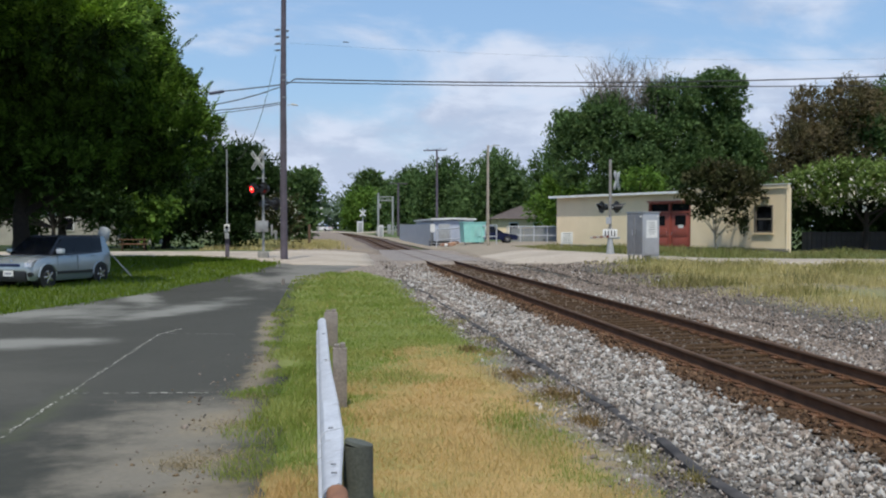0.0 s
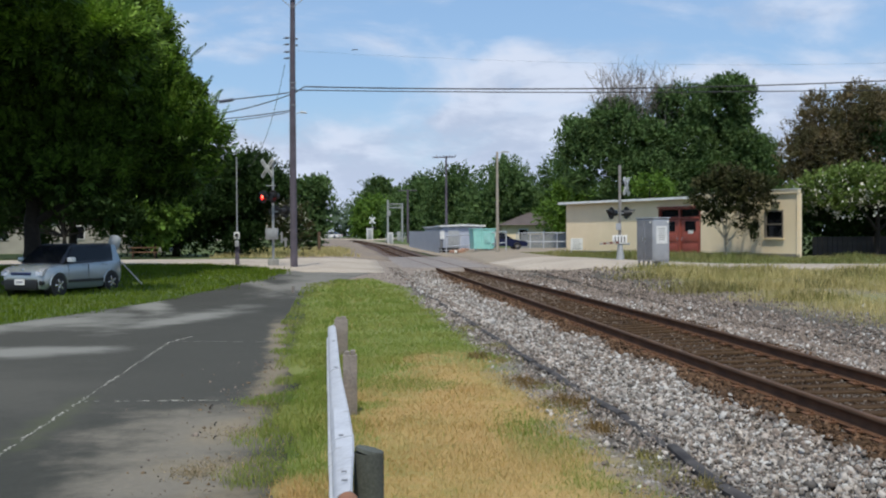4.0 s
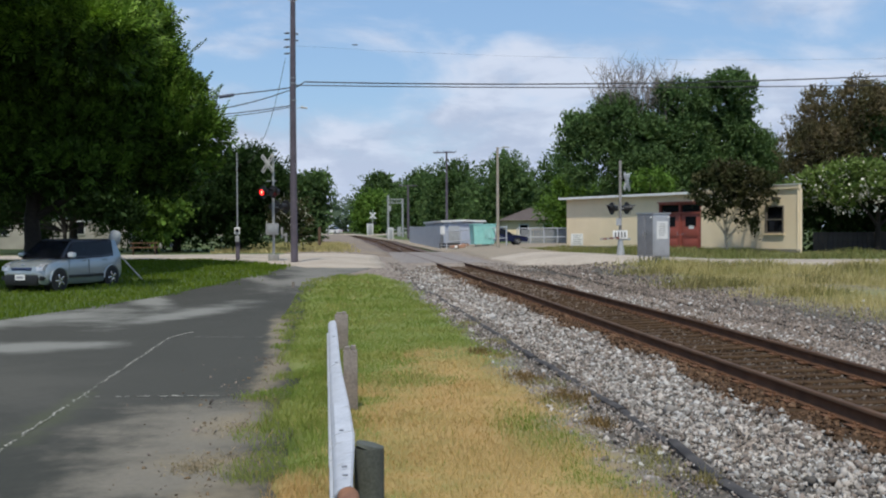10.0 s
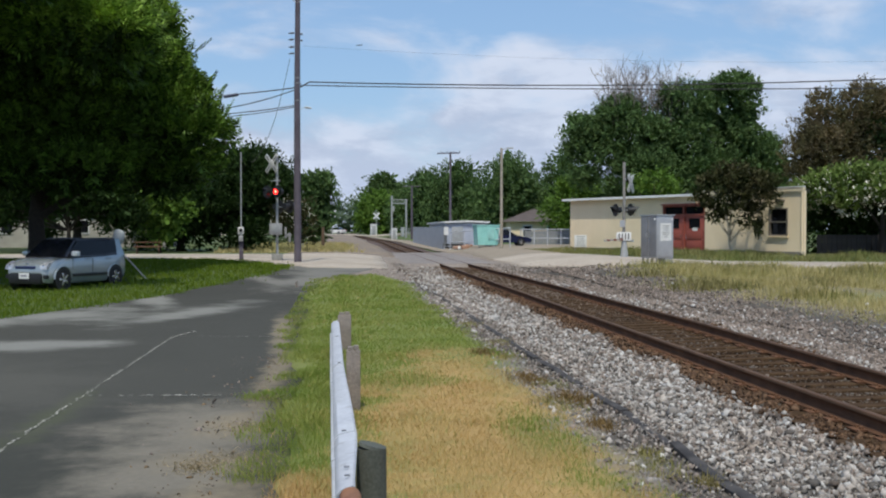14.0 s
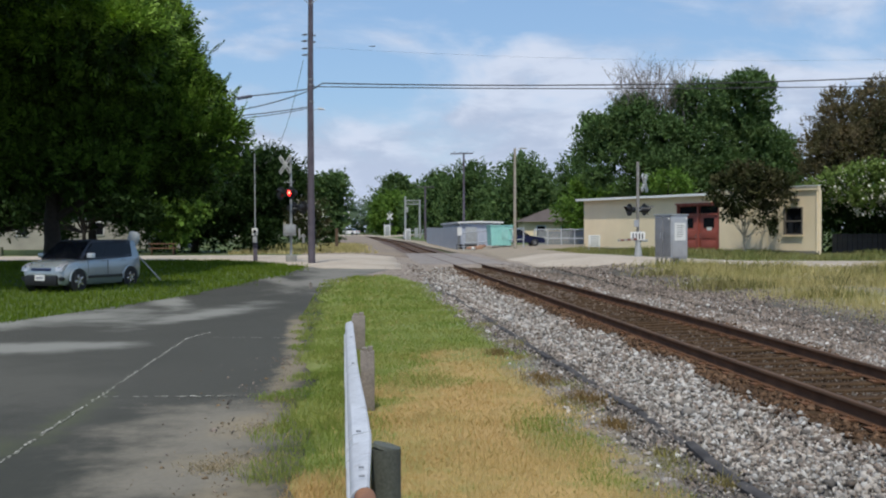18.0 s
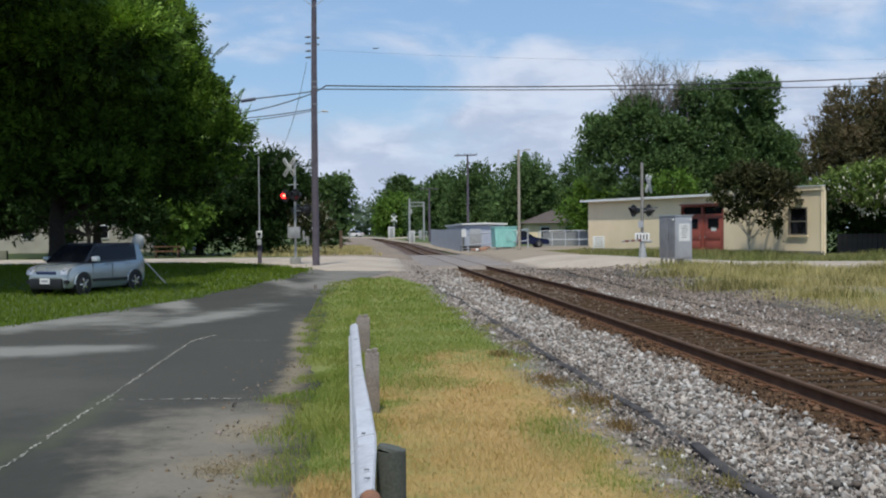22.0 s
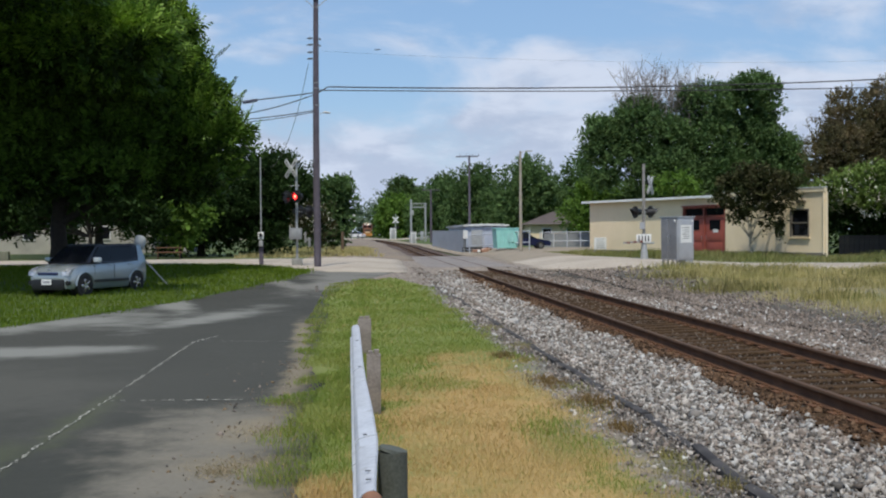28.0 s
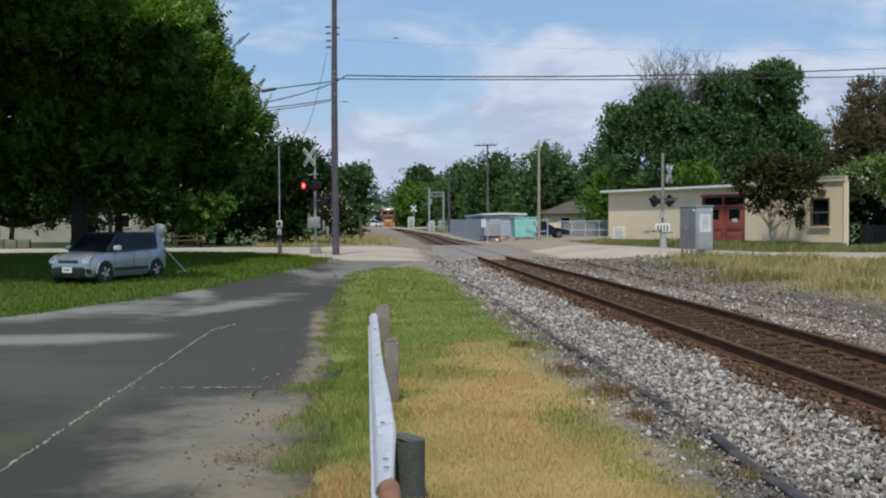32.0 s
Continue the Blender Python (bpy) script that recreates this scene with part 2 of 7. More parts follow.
FIELD_SOIL = zoned("field soil", ((0.22, 0.19, 0.12), (0.16, 0.145, 0.085), 0.4), [
    ((0.115, 0.108, 0.098), (0.08, 0.076, 0.068), 0.8, 0.95, [(10.4, 20, 1.5, 14, 0), (10.4, 40, 1.4, 8, 0)]),
    ((0.15, 0.17, 0.07), (0.2, 0.2, 0.09), 0.35, 0.7, [(14, 37, 2.5, 2, 0), (22, 36, 4, 2.5, 0), (15, 28, 2, 2.5, 0)]),
], bump=0.8, bscale=20, fine=(14, 0.35))
BLADE = leafy("green grass", (0.188, 0.236, 0.056), (0.258, 0.272, 0.080), 0.16, 0.25, blotch=((0.150, 0.215, 0.042), 0.55, 0.48, 0.68))
BLADE_DRY = leafy("dry grass", (0.50, 0.370, 0.180), (0.41, 0.300, 0.140), 0.24, 0.2, blotch=((0.39, 0.262, 0.122), 0.9, 0.44, 0.62))
BLADE_FIELD = leafy("field grass", (0.46, 0.385, 0.20), (0.36, 0.305, 0.15), 0.3, 0.25, blotch=((0.25, 0.24, 0.10), 0.35, 0.5, 0.7))
RAILRUST = mat("rail rust", (0.150, 0.076, 0.042), (0.090, 0.047, 0.028), 3.0, 0.9, 0.0, bump=0.2, spec=0.15)
RAILHEAD = mat("rail head", (0.105, 0.060, 0.036), (0.068, 0.040, 0.025), 2.0, 0.7, 0.1, spec=0.2)
TIE = mat("old tie", (0.034, 0.020, 0.010), (0.092, 0.058, 0.032), 3.0, 0.95, bump=0.8, bscale=24, fine=(40, 0.4), island=0.25, spec=0.1)
WOOD_POLE = mat("pole wood", (0.108, 0.094, 0.118), (0.078, 0.068, 0.086), 2.5, 0.9, bump=0.5, bscale=18)
WOOD_GREY = mat("weathered wood", (0.25, 0.215, 0.185), (0.155, 0.135, 0.118), 5.0, 0.9, bump=0.8, bscale=30, fine=(40, 0.3))
WOOD_GREEN = mat("treated post", (0.078, 0.086, 0.072), (0.052, 0.058, 0.050), 6.0, 0.9, bump=0.6, bscale=40, fine=(50, 0.3))
WHITE_PAINT = mat("white paint", (0.47, 0.49, 0.53), (0.39, 0.41, 0.455), 3.0, 0.5, bump=0.15, fine=(26, 0.14), blotch=((0.27, 0.27, 0.28), 7.0, 0.60, 0.74))
RUST = mat("rust", (0.26, 0.12, 0.06), (0.17, 0.08, 0.045), 9.0, 0.85, bump=0.3)
GALV = mat("galvanised steel", (0.42, 0.43, 0.43), (0.34, 0.35, 0.35), 6.0, 0.5, 0.35)
SILVER = mat("cabinet aluminium", (0.42, 0.43, 0.45), (0.36, 0.37, 0.39), 3.0, 0.45, 0.3)
SILVER_DARK = mat("cabinet door grey", (0.23, 0.235, 0.25), (0.19, 0.195, 0.21), 3.0, 0.5, 0.3)
BLACK = mat("black paint", (0.012, 0.012, 0.013), None, 5.0, 0.5)
SIGN_WHITE = mat("sign white", (0.72, 0.72, 0.70), (0.62, 0.62, 0.60), 4.0, 0.5)
INK = mat("sign ink", (0.05, 0.05, 0.055), None, 5.0, 0.6)
SIGN_RED = mat("sign red", (0.5, 0.03, 0.02), None, 5.0, 0.5)
CREAM = mat("cream wall", (0.81, 0.665, 0.46), (0.74, 0.605, 0.41), 0.7, 0.85, bump=0.15, bscale=30, fine=(14, 0.08))
ROOF_WHITE = mat("white fascia", (0.75, 0.76, 0.76), (0.65, 0.66, 0.66), 2.0, 0.6)
RED_PAINT = mat("red door paint", (0.31, 0.075, 0.052), (0.26, 0.062, 0.045), 2.0, 0.6)
DARK_GLASS = mat("dark glass", (0.010, 0.011, 0.014), None, 3.0, 0.06, spec=0.2)
BARK = mat("bark", (0.036, 0.029, 0.023), (0.022, 0.018, 0.015), 6.0, 0.95, bump=1.0, bscale=16)
CABLE = mat("cable", (0.03, 0.03, 0.035), None, 4.0, 0.6)
RUBBER = mat("rubber", (0.02, 0.02, 0.02), None, 6.0, 0.85)
CAR_SILVER = mat("silver blue car paint", (0.37, 0.41, 0.42), (0.33, 0.37, 0.38), 1.0, 0.22, 0.55)
CAR_BLACK = mat("black trim and shaded roof", (0.018, 0.018, 0.024), (0.012, 0.012, 0.016), 2.0, 0.25)
CHROME = mat("chrome", (0.7, 0.7, 0.72), None, 4.0, 0.2, 0.9)
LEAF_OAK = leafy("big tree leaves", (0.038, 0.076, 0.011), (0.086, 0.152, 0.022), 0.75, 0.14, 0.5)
# darker leaf copy: the crown's inner shade is put into its colour
LEAF_SHADE = leafy("shaded inner leaves", (0.014, 0.030, 0.005), (0.024, 0.050, 0.007), 0.5, 0.03)
# paler tip leaves: sunlight on the upper boughs is put into their colour
LEAF_LIT = leafy("sunlit shoots", (0.125, 0.215, 0.030), (0.19, 0.29, 0.055), 0.6, 0.26, 0.45)
LEAF_MID = leafy("tree leaves", (0.056, 0.102, 0.036), (0.092, 0.146, 0.050), 0.42)
# leaf colour darkened to hold the shade these trees stand in
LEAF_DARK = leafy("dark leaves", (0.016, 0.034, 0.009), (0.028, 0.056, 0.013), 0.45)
LEAF_BRIGHT = leafy("bright leaves", (0.10, 0.17, 0.03), (0.08, 0.15, 0.025), 0.35)
LEAF_BROWN = leafy("dying leaves", (0.135, 0.102, 0.062), (0.090, 0.090, 0.043), 0.5)
# distance haze is mixed into this pale bluish leaf colour
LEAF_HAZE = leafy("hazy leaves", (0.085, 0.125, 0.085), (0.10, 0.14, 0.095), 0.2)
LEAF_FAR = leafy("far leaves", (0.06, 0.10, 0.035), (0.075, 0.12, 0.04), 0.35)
LEAF_MYRTLE = leafy("myrtle leaves", (0.030, 0.040, 0.013), (0.054, 0.046, 0.021), 0.6, 0.1)
PETAL = mat("white blossom", (0.75, 0.72, 0.6), None, 4.0, 0.7)


# ---- mesh helpers ----
def link_mesh(name, bm, material, parent=None, label=""):
    me = bpy.data.meshes.new(name)
    bm.to_mesh(me)
    bm.free()
    me.materials.append(material)
    me.shade_smooth()
    me.set_sharp_from_angle(angle=radians(38))
    ob = new(name, me)
    if parent:
        ob.parent = parent
    if label:
        ob["label"] = label
    return ob


def part(name, bm, material, parent, label=""):
    return link_mesh(name, bm, material, parent, label)


def root(name, m, label, category, group=""):
    ob = new(name)
    ob.empty_display_size = 0.2
    ob.matrix_world = m
    return tagged(ob, label, category, group)


def bm_new():
    return bmesh.new()


def box(bm, x, y, z, sx, sy, sz, bevel=0.0, m=None):
    """A box by its centre and sizes."""
    r = bmesh.ops.create_cube(bm, size=1.0, matrix=(m or Matrix()) @ Matrix.Translation((x, y, z)) @ Matrix.Diagonal((sx, sy, sz, 1)))
    if bevel:
        es = list({e for v in r["verts"] for e in v.link_edges})
        bmesh.ops.bevel(bm, geom=es, offset=bevel, segments=2, affect="EDGES", profile=0.6)
    return bm


def rod(bm, a, b, r0, r1=None, seg=10, caps=True):
    """A round bar from a to b."""
    a, b = Vector(a), Vector(b)
    d = b - a
    m = Matrix.Translation((a + b) / 2) @ d.to_track_quat("Z", "Y").to_matrix().to_4x4()
    bmesh.ops.create_cone(bm, cap_ends=caps, segments=seg, radius1=r0, radius2=r0 if r1 is None else r1, depth=d.length, matrix=m)
    return bm


def path_rod(bm, pts, radii, seg=8):
    """One continuous round tube through points."""
    pts = [Vector(p) for p in pts]
    rings, u = [], None
    for i, p in enumerate(pts):
        d = (pts[min(i + 1, len(pts) - 1)] - pts[max(i - 1, 0)]).normalized()
        if u is None:
            u = d.orthogonal().normalized()
        u = (u - d * u.dot(d)).normalized()
        v = d.cross(u)
        rings.append([bm.verts.new(p + (u * math.cos(a) + v * math.sin(a)) * radii[i]) for a in (2 * math.pi * k / seg for k in range(seg))])
    for a, b in zip(rings, rings[1:]):
        for k in range(seg):
            bm.faces.new((a[k], a[(k + 1) % seg], b[(k + 1) % seg], b[k]))
    bm.faces.new(rings[0][::-1])
    bm.faces.new(rings[-1])
    return bm


def prism(bm, pts, depth, m=None, axis="y"):
    """A closed outline, pushed through depth; outline in (x, z) for axis y, (y, z) for axis x, (x, y) for axis z."""
    def place(p, d):
        v = {"y": (p[0], d, p[1]), "x": (d, p[0], p[1]), "z": (p[0], p[1], d)}[axis]
        return (m @ Vector(v)) if m else Vector(v)
    a = [bm.verts.new(place(p, -depth / 2)) for p in pts]
    b = [bm.verts.new(place(p, depth / 2)) for p in pts]
    bm.faces.new(a)
    bm.faces.new(b[::-1])
    for i in range(len(pts)):
        j = (i + 1) % len(pts)
        bm.faces.new((a[j], a[i], b[i], b[j]))
    bmesh.ops.recalc_face_normals(bm, faces=bm.faces)
    return bm


def ball(bm, c, r, sub=2, scale=(1, 1, 1)):
    bmesh.ops.create_icosphere(bm, subdivisions=sub, radius=r, matrix=Matrix.Translation(c) @ Matrix.Diagonal((*scale, 1)))
    return bm


def mesh_from_arrays(name, verts, faces, material, smooth=False):
    """Fast mesh from arrays of vertices and equal-sized faces."""
    me = bpy.data.meshes.new(name)
    k = faces.shape[1]
    me.vertices.add(len(verts))
    me.vertices.foreach_set("co", np.ascontiguousarray(verts, dtype=np.float32).ravel())
    me.loops.add(faces.size)
    me.loops.foreach_set("vertex_index", np.ascontiguousarray(faces, dtype=np.int32).ravel())
    me.polygons.add(len(faces))
    me.polygons.foreach_set("loop_start", np.arange(0, faces.size, k, dtype=np.int32))
    me.polygons.foreach_set("loop_total", np.full(len(faces), k, dtype=np.int32))
    me.update(calc_edges=True)
    me.materials.append(material)
    return me


def sm(a, b, v):
    s = np.clip((np.asarray(v, dtype=float) - a) / (b - a), 0, 1)
    return s * s * (3 - 2 * s)


def gz(x, y):
    """Height of the ground."""
    s, r = sm(25, 45, y), sm(45, 58, y)
    left, right, mid = -0.2 + 0.45 * s, -0.2 + 0.4 * s + 0.25 * r, -0.2 + 0.18 * s
    a, b = sm(-1, 4, x), sm(7.5, 12, x)
    z = left * (1 - a) + mid * a
    z = z * (1 - b) + right * b
    return z + 1.2 * sm(90, 300, y)


def track_x(y):
    """The middle of the track, which bends gently to the left far off."""
    return 5.69 - 4.9 * sm(140, 250, y) - 0.004 * np.maximum(0, np.asarray(y, dtype=float) - 250)


def track_z(y):
    """The top of the rails."""
    return 1.2 * sm(90, 300, y)


def on_ground(x, y, turn=0.0):
    return pose(x, y, float(gz(x, y)), 0, 0, turn)


def sheet(name, left, right, dz, material, nx=10, step=1.0, wobble=0.0, label="", kind="structure", height=None, parent=None, cat=""):
    """A ground surface between two edges, each a list of (y, x); it follows the ground dz above it."""
    y0, y1 = left[0][0], left[-1][0]
    ys = np.arange(y0, y1 + step * 0.5, step)
    ly, lx = zip(*left)
    ry, rx = zip(*right)
    a, b = np.interp(ys, ly, lx), np.interp(ys, ry, rx)
    rng = np.random.RandomState(len(name) * 7 + int(abs(y0) * 10))
    if wobble:
        a = a + np.convolve(rng.normal(0, wobble, len(ys) + 4), np.ones(5) / 2.2, "valid")
        b = b + np.convolve(rng.normal(0, wobble, len(ys) + 4), np.ones(5) / 2.2, "valid")
        b = np.maximum(b, a + 0.01)
    u = np.linspace(0, 1, nx + 1)
    X = a[:, None] * (1 - u) + b[:, None] * u
    Y = np.repeat(ys[:, None], nx + 1, 1)
    Z = (height or gz)(X, Y) + dz
    # a short skirt all round, so that no edge hangs in the air
    X, Y, Z = (np.pad(q, 1, "edge") for q in (X, Y, Z))
    Z[0], Z[-1] = Z[0] - 0.1, Z[-1] - 0.1
    Z[1:-1, 0], Z[1:-1, -1] = Z[1:-1, 0] - 0.1, Z[1:-1, -1] - 0.1
    v = np.stack([X, Y, Z], -1).reshape(-1, 3)
    i = np.arange(len(ys) + 1)[:, None] * (nx + 3) + np.arange(nx + 2)[None]
    f = np.stack([i, i + 1, i + nx + 4, i + nx + 3], -1).reshape(-1, 4)
    ob = new(name, mesh_from_arrays(name, v, f, material))
    if parent:
        ob.parent = parent
    return tagged(ob, label, cat, "", kind)


# ---- ground ----
gy = np.concatenate([np.arange(-30, 120, 2.0), np.arange(120, 400, 10.0), np.arange(400, 3600, 200.0)])
gx = np.concatenate([np.arange(-2500, -100, 200.0), np.arange(-100, -24, 6.0), np.arange(-24, 40, 1.0), np.arange(40, 100, 6.0), np.arange(100, 2600, 200.0)])
GX, GY = np.meshgrid(gx, gy)
GZ = gz(GX, GY)
bed = sm(2.6, 4.0, GX) * (1 - sm(7.4, 8.8, GX))
GZ = GZ - 0.3 * sm(1.2, 2.2, GX) * (1 - sm(10.5, 11.5, GX)) * sm(33, 36, GY) * (1 - sm(84, 88, GY))
GZ = GZ - 0.18 * bed * (1 - sm(130, 140, GY)) - 0.03 - 0.5 * sm(125, 140, GY) * (1 - sm(320, 360, GY)) * sm(-8, -3, GX) * (1 - sm(9, 13, GX))
gi = np.arange(len(gy) - 1)[:, None] * len(gx) + np.arange(len(gx) - 1)[None]
gf = np.stack([gi, gi + 1, gi + len(gx) + 1, gi + len(gx)], -1).reshape(-1, 4)
ground = tagged(new("ground", mesh_from_arrays("ground", np.stack([GX, GY, GZ], -1).reshape(-1, 3), gf, GRASS_SOIL)), "wide grassy ground with worn soil", "ground", "", "structure")

def cant(x, y):
    """The track leans a little: the far rail stands proud of the near one."""
    high = 0.052 * sm(9, 20, y) * (1 - sm(30, 50, y))
    return high * np.clip((np.asarray(x, dtype=float) - 4.9375) / 1.505, -0.1, 1.3)


def bed_z(x, y):
    d = np.abs(x - track_x(y))
    edge = gz(x, y) - 0.02
    core = track_z(y) - 0.205 + cant(x, y) * (1 - sm(1.7, 3.0, d))
    shoulder = core - 0.03 * np.clip(d - 1.5, 0, 3) * 1.2
    t = sm(2.0, 3.6, d)
    return shoulder * (1 - t) + np.minimum(edge + 0.03, shoulder + 0.2) * t


ASPH_R = [(-6, -0.25), (7, -0.25), (10, -0.5), (15, -0.55), (22, -0.8), (30, -1.0), (36, -0.6), (40, 0.5), (44, 1.2)]
ASPH_L = [(-6, -17.0), (10, -11.9), (24, -7.4), (31.6, -4.85), (38.3, -2.9), (44, -2.2)]
sheet("asphalt_lane", ASPH_L, ASPH_R, 0.012, ASPHALT, 16, 0.5, 0.05, "dark worn asphalt parking lane with faded and painted sunlit patches", cat="road")
sheet("verge", [(-6, -0.45), (7, -0.43), (11, -0.6), (15, -0.75), (30, -1.2), (35, -0.8), (39, 0.95)], [(-6, 2.45), (17, 2.45), (35, 2.2), (39, 1.2)], 0.02, VERGE_SOIL, 12, 0.25, 0.09, "grassy verge strip beside the track", cat="ground")
CROSS_DIRT = mat("crossing dirt", (0.24, 0.205, 0.175), (0.17, 0.145, 0.122), 0.8, 0.95, bump=0.9, bscale=25, fine=(11, 0.6), blotch=((0.14, 0.118, 0.10), 0.4, 0.5, 0.7), space="World", spec=0.15)
sheet("lane_end_dirt", [(35.5, -2.0), (38, -1.0), (42, -0.8), (49, -1.0)], [(35.5, 2.4), (40, 2.6), (45, 2.8), (49, 2.9)], 0.004, CROSS_DIRT, 16, 0.5, 0.1, "grey gravelly dirt between lane and track", cat="ground", height=lambda x, y: gz(x, y) - (0.02 + np.maximum(0, gz(x, y) - bed_z(x, y))) * sm(1.9, 2.8, x))
sheet("shoulder_gravel", [(40, 8.9), (46, 8.6), (51, 8.2)], [(40, 10.3), (44, 11.2), (46, 11.8), (51, 12.0)], 0.004, CROSS_DIRT, 18, 0.5, 0.15, "grey gravelly dirt beside the crossing", cat="ground", height=lambda x, y: gz(x, y) - (0.03 + np.maximum(0, gz(x, y) - bed_z(x, y))) * (1 - sm(8.7, 10.0, x)))
sheet("concrete_apron", [(42.6, -1.7), (46, -2.6), (50, -4.0), (56, -7.0), (60, -7.0), (70, -3.0), (75, 0.5)], [(42.6, 0.0), (44, 1.2), (46, 1.75), (50, 1.95), (60, 2.1), (70, 2.2), (75, 2.2)], 0.02, CONCRETE, 10, 0.8, 0.04, "pale concrete road apron before the crossing", cat="road")
sheet("side_road", [(57.5, -60), (68, -60)], [(57.5, -5.5), (68, -4.5)], 0.026, CONCRETE, 40, 0.8, 0.0, "pale concrete side road under the trees", cat="road")
sheet("crossing_road", [(55.5, 2.2), (56, 2.3), (70, 2.6), (84, 2.4)], [(55.5, 9.4), (56, 9.5), (70, 9.8), (84, 9.4)], 0.0, CROSSMAT, 14, 0.5, 0.12, "grey asphalt road surface over the rails", cat="road",
      height=lambda x, y: -0.012 + 0 * x + 0 * y)
sheet("cross_road", [(40, 29), (43.6, 16.8), (45.6, 10.3), (50, 8.5), (56, 8.5), (62, 8.6)], [(40, 60), (43.6, 50), (45.6, 40), (49, 18.3), (53, 15.0), (57, 13.0), (62, 10.6)], 0.02, CONCRETE, 14, 0.7, 0.05, "pale concrete road leading away from the crossing", cat="road")
sheet("track_side_dirt", [(83, 7.9), (110, 7.9), (150, 7.6), (205, 3.6)], [(83, 9.2), (110, 9.2), (150, 9.2), (205, 6.0)], 0.03, DIRT, 6, 2.0, 0.1, "tan dirt strip along the fence", cat="ground")
sheet("gravel_lot", [(60.5, 8.5), (67, 8.6), (84, 8.8), (100, 9.2)], [(60.5, 12.6), (67, 14.5), (84, 22.0), (100, 26)], 0.012, DIRT, 10, 1.2, 0.15, "tan gravel lot beside the sheds", cat="ground")
sheet("dirt_shoulder", [(70, -4.0), (84, -3.6), (110, -3.4), (170, -3.0), (216, -4)], [(70, 3.3), (84, 3.6), (110, 3.6), (170, 2.4), (216, 0.5)], 0.022, mat("shoulder dirt", (0.20, 0.162, 0.128), (0.14, 0.112, 0.09), 0.35, 0.95, bump=0.6, bscale=25, fine=(5, 0.4), blotch=((0.27, 0.20, 0.11), 0.12, 0.5, 0.7), space="World"), 10, 2.0, 0.12, "brown bare dirt shoulder beside the track", cat="ground")
sheet("far_cross_road", [(212, -90), (228, -90)], [(212, 60), (228, 60)], 0.06, CONCRETE, 30, 3.0, 0.0, "pale road at the far crossing", cat="road")
sheet("field", [(5, 9.7), (20, 9.9), (26, 10.2), (37, 9.5), (43, 10.2)], [(5, 55), (43, 55)], 0.012, FIELD_SOIL, 30, 1.0, 0.06, "dry field of tall yellowed grass", cat="ground")

# painted stall lines, worn into short pieces
def stall_line(x0, y0, x1, y1, n, width, label, gone=0.14, paint=None):
    bm = bm_new()
    rng = random.Random(int(x0 * 100 + y0 * 10 + n))
    d = Vector((x1 - x0, y1 - y0, 0))
    side = Vector((-d.y, d.x, 0)).normalized() * width / 2
    for i in range(n):
        if rng.random() < gone:
            continue
        a, b = (i + rng.uniform(0, 0.25)) / n, (i + rng.uniform(0.7, 1.0)) / n
        p, q = Vector((x0, y0, 0)) + d * a, Vector((x0, y0, 0)) + d * b
        j = Vector((rng.uniform(-.02, .02), rng.uniform(-.02, .02), 0))
        k = rng.uniform(0.5, 1.1)
        vs = [bm.verts.new((w.x, w.y, float(gz(w.x, w.y)) + (0.0225 if paint else 0.0185))) for w in (p - side * k + j, q - side * k * rng.uniform(.6, 1) + j, q + side * k * rng.uniform(.6, 1) + j, p + side * k + j)]
        bm.faces.new(vs)
    ob = link_mesh("stall_line", bm, paint or LINE_PAINT)
    return tagged(ob, label, "road marking", "", "structure")


LINE_PAINT = mat("worn line paint", (0.26, 0.26, 0.22), (0.13, 0.13, 0.11), 5.0, 0.9, fine=(30, 0.4), space="World")
LINE_PAINT_KEPT = mat("kept line paint", (0.42, 0.41, 0.36), (0.27, 0.265, 0.23), 4.0, 0.9, fine=(30, 0.3), space="World")
stall_line(-2.93, 5.0, -3.12, 18.9, 190, 0.032, "faded broken white parking line with weeds", 0.10)
stall_line(-2.95, 6.0, -3.11, 18.9, 120, 0.026, "brighter remains of the faded parking line", 0.55, LINE_PAINT_KEPT)
stall_line(-3.12, 18.9, -2.86, 20.1, 12, 0.05, "curved end of the faded parking line", 0.1, LINE_PAINT_KEPT)
stall_line(-3.0, 12.32, -1.35, 12.22, 24, 0.05, "faded dashed white stall line", 0.35)
stall_line(-2.5, 12.28, -1.5, 12.24, 10, 0.055, "brighter dashes of the faded stall line", 0.35, LINE_PAINT_KEPT)
stall_line(-2.95, 19.2, -1.2, 18.9, 22, 0.04, "almost worn away white stall line", 0.35)

# ---- track ----
BAL_L = [(-6, 2.25), (17, 2.3), (30, 2.1), (40, 1.4), (47, 2.0), (57, 2.4)]
BAL_R = [(-6, 10.1), (18, 10.1), (26, 10.4), (37, 9.5), (45, 10.2), (50, 9.0), (57, 8.6)]
sheet("ballast_bed", BAL_L, BAL_R, 0.0, BALLAST, 60, 0.4, 0.05, "grey crushed-stone bed of the railway track", "structure", height=bed_z, cat="ballast")
sheet("crossing_dirt", [(46.5, 2.2), (49, -1.0), (60, 0), (86, 2)], [(46.5, 10.2), (49, 11), (60, 13), (86, 11)], 0.0, CROSS_DIRT, 24, 0.5, 0.12, "grey gravelly dirt round the crossing", cat="ground",
      height=lambda x, y: np.minimum(bed_z(x, y), gz(x, y)) - 0.03 + (gz(x, y) + 0.018 - np.minimum(bed_z(x, y), gz(x, y))) * sm(46.5, 53, y) * np.maximum(sm(1.9, 2.6, np.abs(x - 5.69)), sm(54.5, 55.5, y)))
